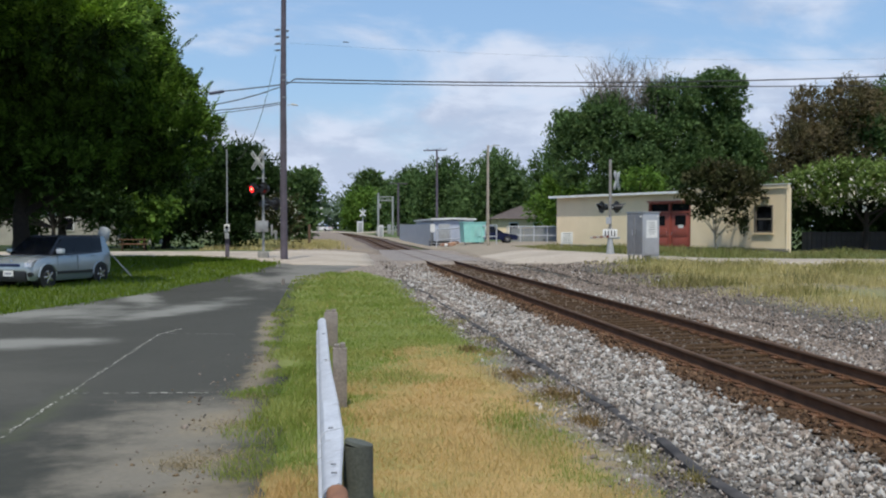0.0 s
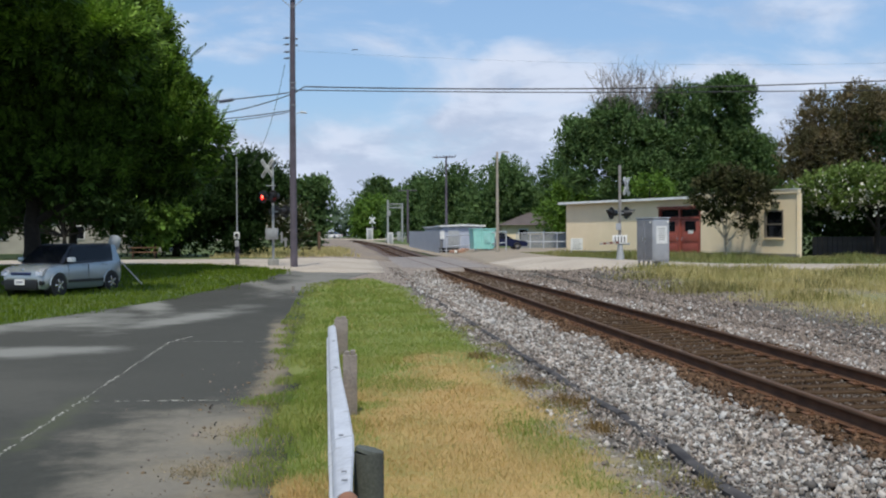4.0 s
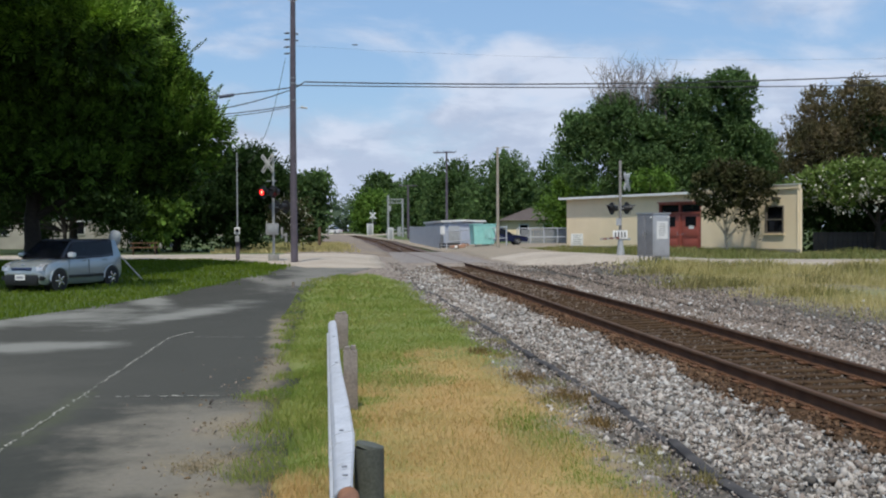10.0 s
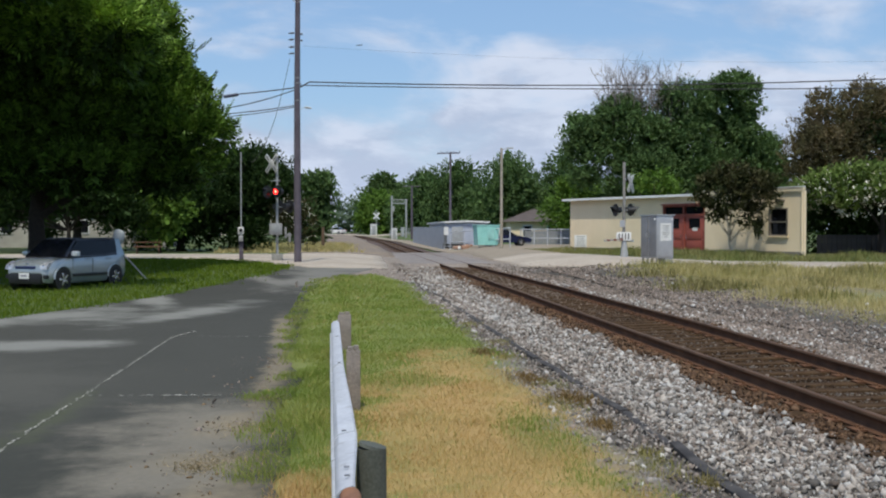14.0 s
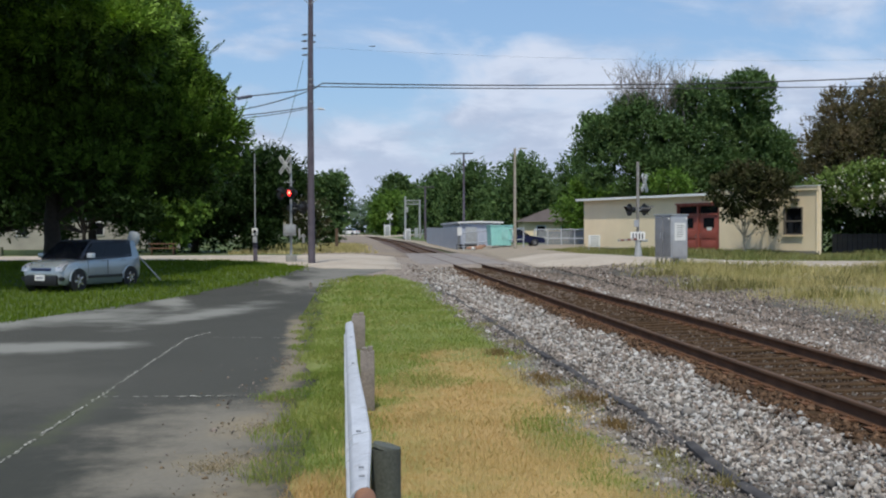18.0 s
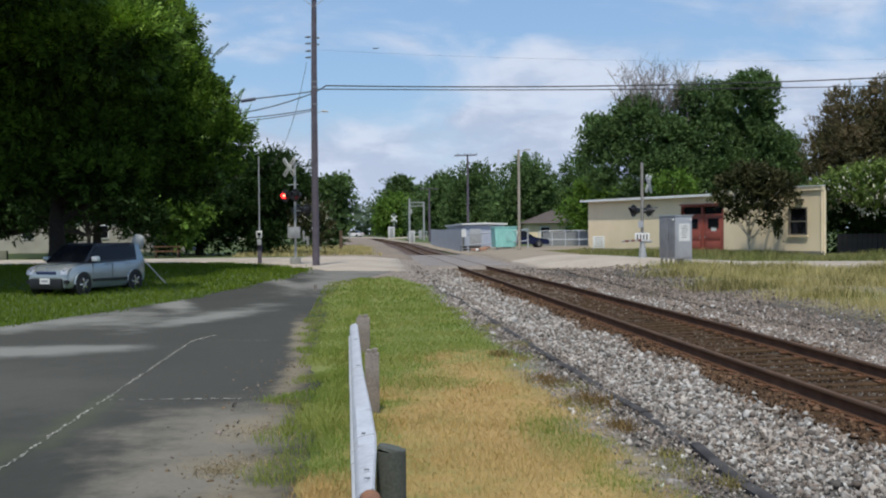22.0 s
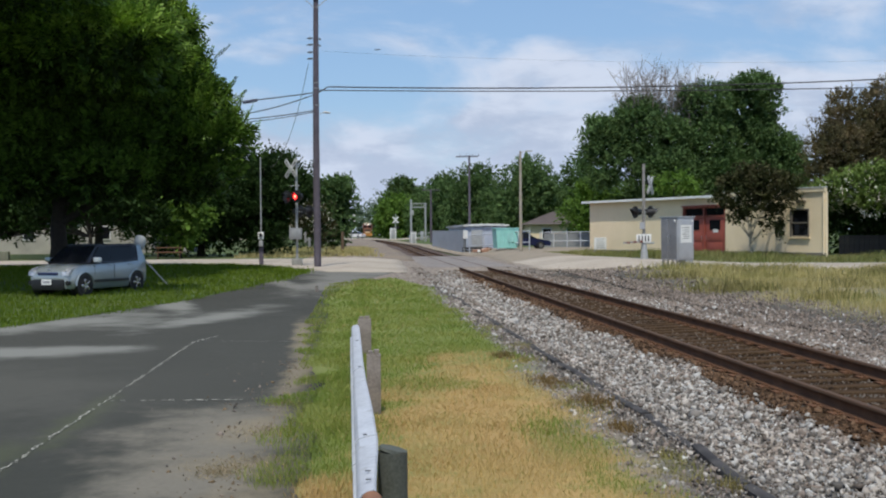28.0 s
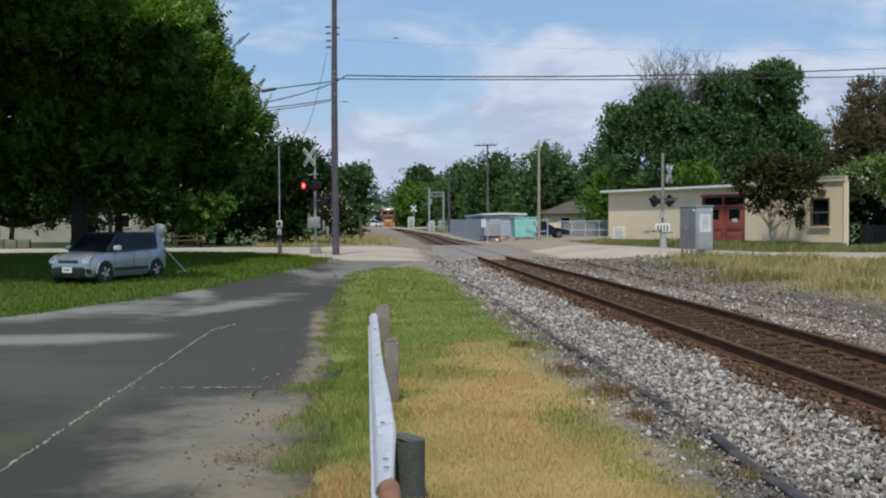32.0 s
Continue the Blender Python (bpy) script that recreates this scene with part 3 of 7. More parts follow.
sheet("far_ballast_bed", [(y, float(track_x(y)) - 2.6) for y in range(82, 420, 6)], [(y, float(track_x(y)) + 2.6) for y in range(82, 420, 6)], 0.0, mat("rusty ballast", (0.085, 0.055, 0.044), (0.06, 0.04, 0.032), 0.6, 0.95, fine=(10, 0.4), space="World"), 10, 3.0, 0.03,
      "rust-brown stone bed beyond the crossing", "structure", height=lambda x, y: track_z(y) - 0.16 + 0 * x, cat="ballast")

RAIL_PROFILE = [(-0.070, -0.171), (0.070, -0.171), (0.070, -0.160), (0.012, -0.142), (0.009, -0.045), (0.035, -0.034), (0.036, -0.006), (0.026, 0.0), (-0.026, 0.0), (-0.036, -0.006), (-0.035, -0.034), (-0.009, -0.045), (-0.012, -0.142), (-0.070, -0.160)]


def rail(side):
    ys = np.concatenate([np.arange(-25, 60, 1.0), np.arange(60, 140, 5.0), np.arange(140, 460, 4.0)])
    k = len(RAIL_PROFILE)
    cx = track_x(ys) + side * 0.7525
    cz = track_z(ys) + cant(np.full(len(ys), 5.69 + side * 0.7525), ys)
    v = np.array([[(cx[i] + p[0], ys[i], cz[i] + p[1]) for p in RAIL_PROFILE] for i in range(len(ys))]).reshape(-1, 3)
    f = [(i * k + j, (i + 1) * k + j, (i + 1) * k + (j + 1) % k, i * k + (j + 1) % k) for i in range(len(ys) - 1) for j in range(k)]
    f = np.array(f)
    top = np.array([j in (5, 6, 7, 8, 9) for i in range(len(ys) - 1) for j in range(k)])
    r = root("rail", Matrix(), "long rust-brown steel rail spiked to wooden ties", "rail", "rails of the track")
    for name, pick, material in (("rail_head", top, RAILHEAD), ("rail_web", ~top, RAILRUST)):
        o = new(name, mesh_from_arrays(name, v, f[pick], material))
        o.parent = r
    return r


rail(-1)
rail(1)

TIE_Y = [4.0]
_rt = random.Random(12)
while TIE_Y[-1] < 56:
    TIE_Y.append(TIE_Y[-1] + 0.5 + _rt.uniform(-0.05, 0.05))


# ---- crushed stone, loose on the bed ----
def stone_templates(n, seed):
    out = []
    rng = random.Random(seed)
    for _ in range(n):
        bm = bm_new()
        for i in range(8):
            v = Vector((rng.gauss(0, 1), rng.gauss(0, 1), rng.gauss(0, 1))).normalized() * rng.uniform(0.75, 1.1)
            bm.verts.new(v)
        bmesh.ops.convex_hull(bm, input=bm.verts)
        loose = [v for v in bm.verts if not v.link_faces]
        bmesh.ops.delete(bm, geom=loose, context="VERTS")
        bmesh.ops.triangulate(bm, faces=bm.faces)
        bm.verts.index_update()
        out.append((np.array([v.co[:] for v in bm.verts]), np.array([[w.index for w in f.verts] for f in bm.faces])))
        bm.free()
    return out


TEMPLATES = stone_templates(10, 5)


def scatter_stones(name, X, Y, Z, S, material, label, seed):
    rng = np.random.RandomState(seed)
    V, F, base = [], [], 0
    pick = rng.randint(0, len(TEMPLATES), len(X))
    for k, (tv, tf) in enumerate(TEMPLATES):
        w = np.where(pick == k)[0]
        n = len(w)
        if not n:
            continue
        q = rng.normal(size=(n, 4))
        q /= np.linalg.norm(q, axis=1, keepdims=True)
        a, b, c, d = q.T
        R = np.stack([1 - 2 * (c * c + d * d), 2 * (b * c - a * d), 2 * (b * d + a * c), 2 * (b * c + a * d), 1 - 2 * (b * b + d * d), 2 * (c * d - a * b), 2 * (b * d - a * c), 2 * (c * d + a * b), 1 - 2 * (b * b + c * c)], -1).reshape(n, 3, 3)
        sc = S[w][:, None] * rng.uniform(0.65, 1.25, (n, 3))
        pts = np.einsum("nij,nvj->nvi", R, tv[None] * sc[:, None, :])
        pts += np.stack([X[w], Y[w], Z[w]], -1)[:, None]
        V.append(pts.reshape(-1, 3))
        F.append((tf[None] + (base + np.arange(n) * len(tv))[:, None, None]).reshape(-1, 3))
        base += n * len(tv)
    ob = new(name, mesh_from_arrays(name, np.concatenate(V), np.concatenate(F), material))
    return tagged(ob, label, "gravel", "", "stuff")


def spread(n, x0, x1, y0, y1, seed):
    rng = np.random.RandomState(seed)
    return rng.uniform(x0, x1, n), rng.uniform(y0, y1, n), rng


def clumpy(X, Y, scale, seed):
    """Patchiness 0..1 by summed waves."""
    rng = np.random.RandomState(seed)
    v = 0 * X
    for _ in range(7):
        k = rng.normal(size=2) * scale
        v = v + np.sin(X * k[0] + Y * k[1] + rng.uniform(0, 6.28))
    return 1 / (1 + np.exp(-v))


def stones():
    near = []
    for y0, y1, dens, size in ((5.5, 10, 820, 0.028), (10, 15, 660, 0.031), (15, 22, 420, 0.036), (22, 32, 300, 0.040), (32, 46, 170, 0.052), (46, 57, 110, 0.055)):
        xr = min(12.2, 0.60 * y1 + 0.6)
        n = int((xr - 2.1) * (y1 - y0) * dens)
        X, Y, rng = spread(n, 2.1, xr, y0, y1, int(y0 * 13))
        keep = X < 0.56 * Y + 0.6
        lo = np.interp(Y, *zip(*BAL_L)) + 0.25
        hi = np.interp(Y, *zip(*BAL_R)) + (0.3 + 1.6 * clumpy(X, Y, 0.9, 57)) * (1 - sm(40, 46, Y))
        edge_in = sm(0, 0.9, X - lo) * sm(0, 2.6, hi - X) * (1 - 0.55 * sm(50, 57, Y)) * (1 - 0.5 * sm(46, 50, Y) * (X > 8.6)) * (1 - 0.35 * sm(7.6, 8.4, X))
        d = np.abs(X - track_x(Y))
        dirt = 1 - 0.42 * (1 - sm(2.75, 3.0, X)) * (X > 2.0)      # few stones on the trodden strip beside the verge
        keep &= rng.uniform(0, 1, n) < np.maximum(edge_in, 0.10) * dirt
        tie = np.interp(Y, TIE_Y, np.arange(len(TIE_Y)) * 1.0)
        on_tie = np.abs(tie - np.round(tie)) < 0.25
        keep &= ~on_tie | (d > 1.36) | (rng.uniform(0, 1, n) < np.where(d < 0.8, 0.04 + 0.3 * (clumpy(X, Y, 1.1, 58) > 0.9), 0.30))
        keep &= np.abs(d - 0.7525) > 0.10
        keep &= (Y < 45.5 + 2.5 * clumpy(X, Y, 0.8, 60)) | (X < 8.6)
        near.append((X[keep], Y[keep], np.full(keep.sum(), size) * rng.lognormal(0, 0.28, keep.sum())))
    X, Y, S = (np.concatenate(v) for v in zip(*near))
    d = np.abs(X - track_x(Y))
    Z = np.where(X > 8.6, np.maximum(bed_z(X, Y), gz(X, Y) + 0.01), bed_z(X, Y)) + S * 0.3
    rng = np.random.RandomState(77)
    u = rng.uniform(0, 1, len(X))
    brown = 0.16 + 0.72 * sm(7.0, 7.8, X) + 0.3 * sm(40, 50, Y) + 0.35 * (1 - sm(1.2, 2.0, d)) + 0.15 * clumpy(X, Y, 0.8, 52)
    rust = (d > 0.7) & (d < 1.0 + 0.68 * clumpy(X, Y, 1.7, 51) * rng.uniform(0.3, 1.1, len(X)))
    fill = (1 - sm(1.3, 1.75, d)) * sm(0.82, 0.9, d)       # stones heaped over the ends of the ties
    S = np.where(d < 0.75, S * 0.62, S)
    Z = np.where(d < 0.75, -0.203 + cant(X, Y) + 0.012 * clumpy(X, Y, 2.4, 59), Z + 0.010 * fill)
    kind = np.where(rust, 3, np.where(d < 0.75, np.where(u < 0.1 + 0.6 * sm(20, 36, Y), 1, 4), np.where(u < brown, 1, np.where(u < brown + 0.17 * (1 - 0.5 * sm(7.0, 8.0, X)), 2, 0))))
    for k, material, name, label in ((0, STONE, "track_gravel", "loose grey crushed stones of the track bed"), (1, STONE_BROWN, "brown_gravel", "brownish crushed stones of the track bed"),
                                     (2, STONE_WHITE, "pale_gravel", "pale crushed stones of the track bed"), (3, RUSTSTONE, "rusty_gravel", "rust-stained crushed stones beside the rails"), (4, CRIBSTONE, "crib_gravel", "dark stained stones between the ties")):
        m = kind == k
        scatter_stones(name, X[m], Y[m], Z[m], S[m], material, label, 3 + k)
    # scattered pebbles on the dirt at the lane's end and round the crossing
    n = 9000
    X, Y, rng = spread(n, -0.6, 12.5, 36.5, 55.5, 97)
    keep = (rng.uniform(0, 1, n) < 0.25 + 0.75 * clumpy(X, Y, 0.9, 64)) & ((X < 2.9) & (X > 0.9 + 0.13 * np.maximum(0, 42 - Y)) & ((Y < 45) | (X > 2.2)) | (X > 7.4) & (Y > 42) & (X < 11.2 - 0.35 * np.maximum(0, Y - 45)))
    X, Y = X[keep], Y[keep]
    S = rng.lognormal(0, 0.35, len(X)) * 0.030
    m = rng.uniform(0, 1, len(X)) < 0.4
    Zp = np.maximum(bed_z(X, Y), gz(X, Y)) + 0.004
    scatter_stones("pebbles", X[m], Y[m], Zp[m], S[m], STONE, "grey pebbles on the dirt at the crossing", 28)
    scatter_stones("brown_pebbles", X[~m], Y[~m], Zp[~m], S[~m], STONE_BROWN, "brown pebbles on the dirt at the crossing", 29)
    # grit on the trodden strip beside the verge
    n = 20000
    X, Y, rng = spread(n, 1.95, 3.05, 6, 30, 98)
    keep = rng.uniform(0, 1, n) < (0.25 + 0.75 * clumpy(X, Y, 2.0, 53)) * sm(0.0, 0.35, X - 1.95 - 0.25 * clumpy(X, Y, 1.2, 54))
    X, Y = X[keep], Y[keep]
    S = rng.lognormal(0, 0.4, len(X)) * 0.011 * (1 + Y / 22)
    m = rng.uniform(0, 1, len(X)) < 0.5
    Zg = np.maximum(bed_z(X, Y), gz(X, Y) + 0.02)
    scatter_stones("grit", X[m], Y[m], Zg[m], S[m], STONE, "fine grey grit beside the verge", 8)
    scatter_stones("brown_grit", X[~m], Y[~m], Zg[~m], S[~m], STONE_BROWN, "fine brown grit beside the verge", 9)


stones()


# ---- grass ----
def blades(name, X, Y, Z, H, Wd, material, label, seed, lean=0.45):
    rng = np.random.RandomState(seed)
    n = len(X)
    a = rng.uniform(0, 2 * np.pi, n)
    b = rng.uniform(0, 2 * np.pi, n)
    l = rng.uniform(0.1, lean, n) * H
    p = np.stack([X, Y, Z], -1)
    s = np.stack([np.cos(a), np.sin(a), 0 * a], -1) * Wd[:, None] / 2
    m = p + np.stack([np.cos(b) * l * 0.35, np.sin(b) * l * 0.35, H * 0.55], -1)
    t = p + np.stack([np.cos(b) * l, np.sin(b) * l, H], -1)
    V = np.stack([p - s, p + s, m + s * 0.75, m - s * 0.75, t], 1).reshape(-1, 3)
    k = np.arange(n)[:, None] * 5
    F = np.concatenate([k + np.array([[0, 1, 2]]), k + np.array([[0, 2, 3]]), k + np.array([[3, 2, 4]])], 1).reshape(-1, 3)
    ob = new(name, mesh_from_arrays(name, V, F, material))
    return tagged(ob, label, "grass", "", "stuff")


def dryness(X, Y):
    """How far the verge has turned to straw."""
    jag = 0.5 * (clumpy(X, Y, 2.0, 8) - 0.5) + 0.5 * (clumpy(X, Y, 0.9, 9) - 0.5)
    d = 9 + 0 * X
    for (x, y, rx, ry, _) in DRY_PLACES:
        d = np.minimum(d, np.hypot((X - x) / rx, (Y - y) / ry))
    core = 1 - sm(0.7, 1.25, d + jag)
    green = 1 - sm(0.5, 1.3, np.minimum(np.hypot((X - 1.75) / 0.4, (Y - 9.6) / 1.6), np.hypot((X - 0.9) / 0.5, (Y - 13.2) / 0.6)) + jag)
    return core * (1 - 0.6 * green)


def verge_grass():
    green, dry = [], []
    for y0, y1, dens, w in ((5.5, 9.5, 4300, 0.0046), (9.5, 14, 2500, 0.0066), (14, 20, 1500, 0.009), (20, 28, 700, 0.014), (28, 39, 380, 0.022)):
        n = int(3.9 * (y1 - y0) * dens)
        X, Y, rng = spread(n, -1.35, 2.75, y0, y1, int(y0 * 7) + 1)
        lo = np.interp(Y, [7, 15, 22, 30, 35, 39], [-0.56, -0.85, -1.1, -1.45, -1.0, 0.9]) + 0.45 * (clumpy(0 * Y, Y, 1.2, 61) - 0.5) + 0.5 * (clumpy(X, Y, 3.0, 62) - 0.5)
        hi = np.interp(Y, [7, 17, 30, 35, 39], [2.2, 2.32, 2.15, 2.0, 1.1]) + 0.12 * np.sin(Y * 1.3) + 0.1 * np.sin(Y * 3.7)
        fade = sm(-0.25, 0.15, X - lo) * sm(-0.2, 0.25, hi - X)
        keep = rng.uniform(0, 1, n) < fade * (0.5 + 0.5 * clumpy(X, Y, 2.5, 4))
        X, Y = X[keep], Y[keep]
        D = dryness(X, Y)
        isdry = rng.uniform(0, 1, len(X)) < D * 0.93 + 0.05
        tall = 1 + 0.6 * (1 - sm(0.0, 0.5, np.abs(X + 0.15)))          # taller under the barrier
        H = rng.uniform(0.02, 0.075, len(X)) * tall * np.where(isdry, 0.75, 1.0) * (0.7 + 0.7 * clumpy(X, Y, 2.0, 63))
        W = w * rng.uniform(0.7, 1.4, len(X))
        for m, out in ((isdry, dry), (~isdry, green)):
            out.append((X[m], Y[m], H[m], W[m]))
    for rows, material, name, label, seed in ((green, BLADE, "verge_grass", "short green grass on the verge", 1), (dry, BLADE_DRY, "dead_grass", "dead straw-coloured grass on the verge", 2)):
        X, Y, H, W = (np.concatenate(v) for v in zip(*rows))
        blades(name, X, Y, gz(X, Y) + 0.015, H, W, material, label, seed, 0.9)


verge_grass()


def open_grass():
    # lawn under the big tree
    out = []
    for y0, y1, dens, w, h in ((22, 32, 170, 0.021, 0.11), (32, 44, 100, 0.032, 0.12), (44, 56, 60, 0.05, 0.13)):
        n = int(38 * (y1 - y0) * dens)
        X, Y, rng = spread(n, -40, -2, y0, y1, int(y0) + 3)
        edge = np.interp(Y, [10, 24, 31.6, 38.3, 44, 50, 56], [-11.9, -7.4, -4.85, -2.9, -2.4, -4.2, -7.2]) + 0.2 * np.sin(Y * 1.7)
        keep = (X < edge + 0.1 + rng.exponential(0.16, len(X)) * (0.6 + 0.6 * np.sin(Y * 4.3))) & (X > -0.48 * Y - 1.5)
        X, Y = X[keep], Y[keep]
        out.append((X, Y, rng.uniform(0.5, 1.2, len(X)) * h, w * rng.uniform(0.7, 1.3, len(X))))
    X, Y, H, W = (np.concatenate(v) for v in zip(*out))
    blades("lawn_grass", X, Y, gz(X, Y) - 0.03, H, W, leafy("lawn green", (0.078, 0.128, 0.010), (0.112, 0.152, 0.015), 0.3), "mown green lawn under the tree", 11, 0.6)
    # tall dry field on the far side of the track
    out = []
    for y0, y1, dens, w, h in ((14, 24, 330, 0.010, 0.20), (24, 34, 250, 0.014, 0.28), (34, 46, 150, 0.02, 0.32)):
        n = int(30 * (y1 - y0) * dens)
        X, Y, rng = spread(n, 9.6, 34, y0, y1, int(y0) + 5)
        edge = np.interp(Y, [5, 20, 26, 37, 43, 46], [10.2, 10.4, 10.6, 9.9, 10.6, 10.6]) + 0.3 * np.sin(Y * 1.1)
        far = np.interp(X, [10, 10.3, 16.8, 29, 50], [46, 45.2, 43.2, 39.8, 36])
        c = clumpy(X, Y, 0.9, 31)
        keep = (X > edge - 0.3) & (Y < far) & (X < 0.6 * Y + 3) & (rng.uniform(0, 1, n) < sm(-0.6, 4.0, X - edge) * (0.05 + 0.95 * c * c))
        X, Y, c = X[keep], Y[keep], c[keep]
        out.append((X, Y, rng.uniform(0.35, 1.15, len(X)) * h * (0.6 + 0.7 * c), w * rng.uniform(0.6, 1.4, len(X))))
    X, Y, H, W = (np.concatenate(v) for v in zip(*out))
    g = np.random.RandomState(2).uniform(0, 1, len(X)) < 0.06 + 0.35 * (clumpy(X, Y, 0.5, 77) > 0.85)
    blades("field_grass", X[~g], Y[~g], gz(X, Y)[~g] - 0.02, H[~g], W[~g], BLADE_FIELD, "tall yellowed field grass", 12, 0.7)
    blades("field_weeds", X[g], Y[g], gz(X, Y)[g] - 0.02, H[g], W[g] * 1.3, leafy("weed green", (0.16, 0.165, 0.048), (0.20, 0.18, 0.06), 0.3), "green weeds in the dry field", 13, 0.7)
    # darker clumps of weeds standing in the field and at its edge
    rng = np.random.RandomState(19)
    P = [(10.8, 31.5, 0.42), (12.2, 31.6, 0.30), (11.5, 33.0, 0.35), (14.4, 38.5, 0.5), (16.0, 39.5, 0.45), (18.2, 36.5, 0.4), (13.2, 28.5, 0.3), (19.8, 38.5, 0.5), (11.2, 37.5, 0.4), (15.5, 33.0, 0.35)]
    X = np.concatenate([x + rng.normal(0, r * 1.5, int(700 * r)) for x, y, r in P])
    Y = np.concatenate([y + rng.normal(0, r * 1.3, int(700 * r)) for x, y, r in P])
    blades("weed_clumps", X, Y, gz(X, Y) - 0.02, rng.uniform(0.12, 0.46, len(X)), 0.03 * rng.uniform(0.6, 1.4, len(X)), leafy("clump green", (0.17, 0.165, 0.065), (0.26, 0.22, 0.10), 0.4), "dark clumps of weeds in the dry field", 22, 0.7)
    # rough grass before the cream building
    n = 42000
    X, Y, rng = spread(n, 12.5, 36, 44, 74, 91)
    lo = np.interp(X, [12, 13.2, 15.2, 18.5, 40], [60, 57.5, 53.5, 49.6, 45.5])
    hi = np.interp(X, [12, 16, 25, 40], [74, 73.5, 55.5, 58])
    keep = (Y > lo) & (Y < hi) & (X < 0.56 * Y + 3)
    X, Y = X[keep], Y[keep]
    blades("yard_grass", X, Y, gz(X, Y) - 0.03, rng.uniform(0.06, 0.32, len(X)) * (0.35 + clumpy(X, Y, 0.9, 41)), 0.035 * rng.uniform(0.6, 1.4, len(X)), leafy("yard green", (0.15, 0.17, 0.055), (0.24, 0.21, 0.09), 0.35), "rough unmown grass before the building", 14, 0.6)
    # dry weeds on the shoulder beyond the crossing
    n = 9000
    X, Y, rng = spread(n, -9, 1.5, 72, 120, 17)
    keep = rng.uniform(0, 1, n) < sm(-1.5, 0.3, -X - 1.0 + 1.2 * clumpy(X, Y, 0.5, 6)) 
    X, Y = X[keep], Y[keep]
    blades("shoulder_weeds", X, Y, gz(X, Y) - 0.02, rng.uniform(0.1, 0.4, len(X)), 0.06 * rng.uniform(0.6, 1.4, len(X)), BLADE_FIELD, "dry weeds on the dirt shoulder", 15, 0.6)


open_grass()


def stray_weeds():
    """Small tufts in the trodden gravel beside the verge."""
    rng = np.random.RandomState(44)
    spots = [(2.42, 8.0, 0.22), (2.3, 11.3, 0.25), (2.55, 8.6, 0.12), (2.5, 12.6, 0.2), (2.35, 15.5, 0.2), (2.6, 17.5, 0.2), (2.45, 21, 0.25), (2.7, 7.6, 0.1)]
    X, Y = [], []
    for x, y, r in spots:
        n = int(1400 * r)
        X.append(x + rng.normal(0, r * 0.6, n))
        Y.append(y + rng.normal(0, r, n))
    X, Y = np.concatenate(X), np.concatenate(Y)
    blades("gravel_weeds", X, Y, gz(X, Y), rng.uniform(0.03, 0.1, len(X)), np.full(len(X), 0.008), leafy("weed mix", (0.2, 0.2, 0.07), (0.3, 0.22, 0.1), 0.4), "low weeds growing in the gravel", 16, 0.9)


stray_weeds()


def brown_tufts():
    """Withered brown weeds along the edge of the straw."""
    rng = np.random.RandomState(46)
    X, Y = [], []
    for x, y, r in ((2.28, 13.1, 0.20), (2.5, 11.5, 0.22), (2.45, 9.9, 0.12), (2.1, 16.0, 0.15)):
        n = int(2600 * r)
        X.append(x + rng.normal(0, r * 0.55, n))
        Y.append(y + rng.normal(0, r * 1.2, n))
    X, Y = np.concatenate(X), np.concatenate(Y)
    blades("withered_weeds", X, Y, gz(X, Y), rng.uniform(0.03, 0.13, len(X)), np.full(len(X), 0.009), leafy("withered brown", (0.19, 0.125, 0.055), (0.13, 0.085, 0.04), 0.4), "withered brown weeds beside the straw", 26, 0.9)


brown_tufts()


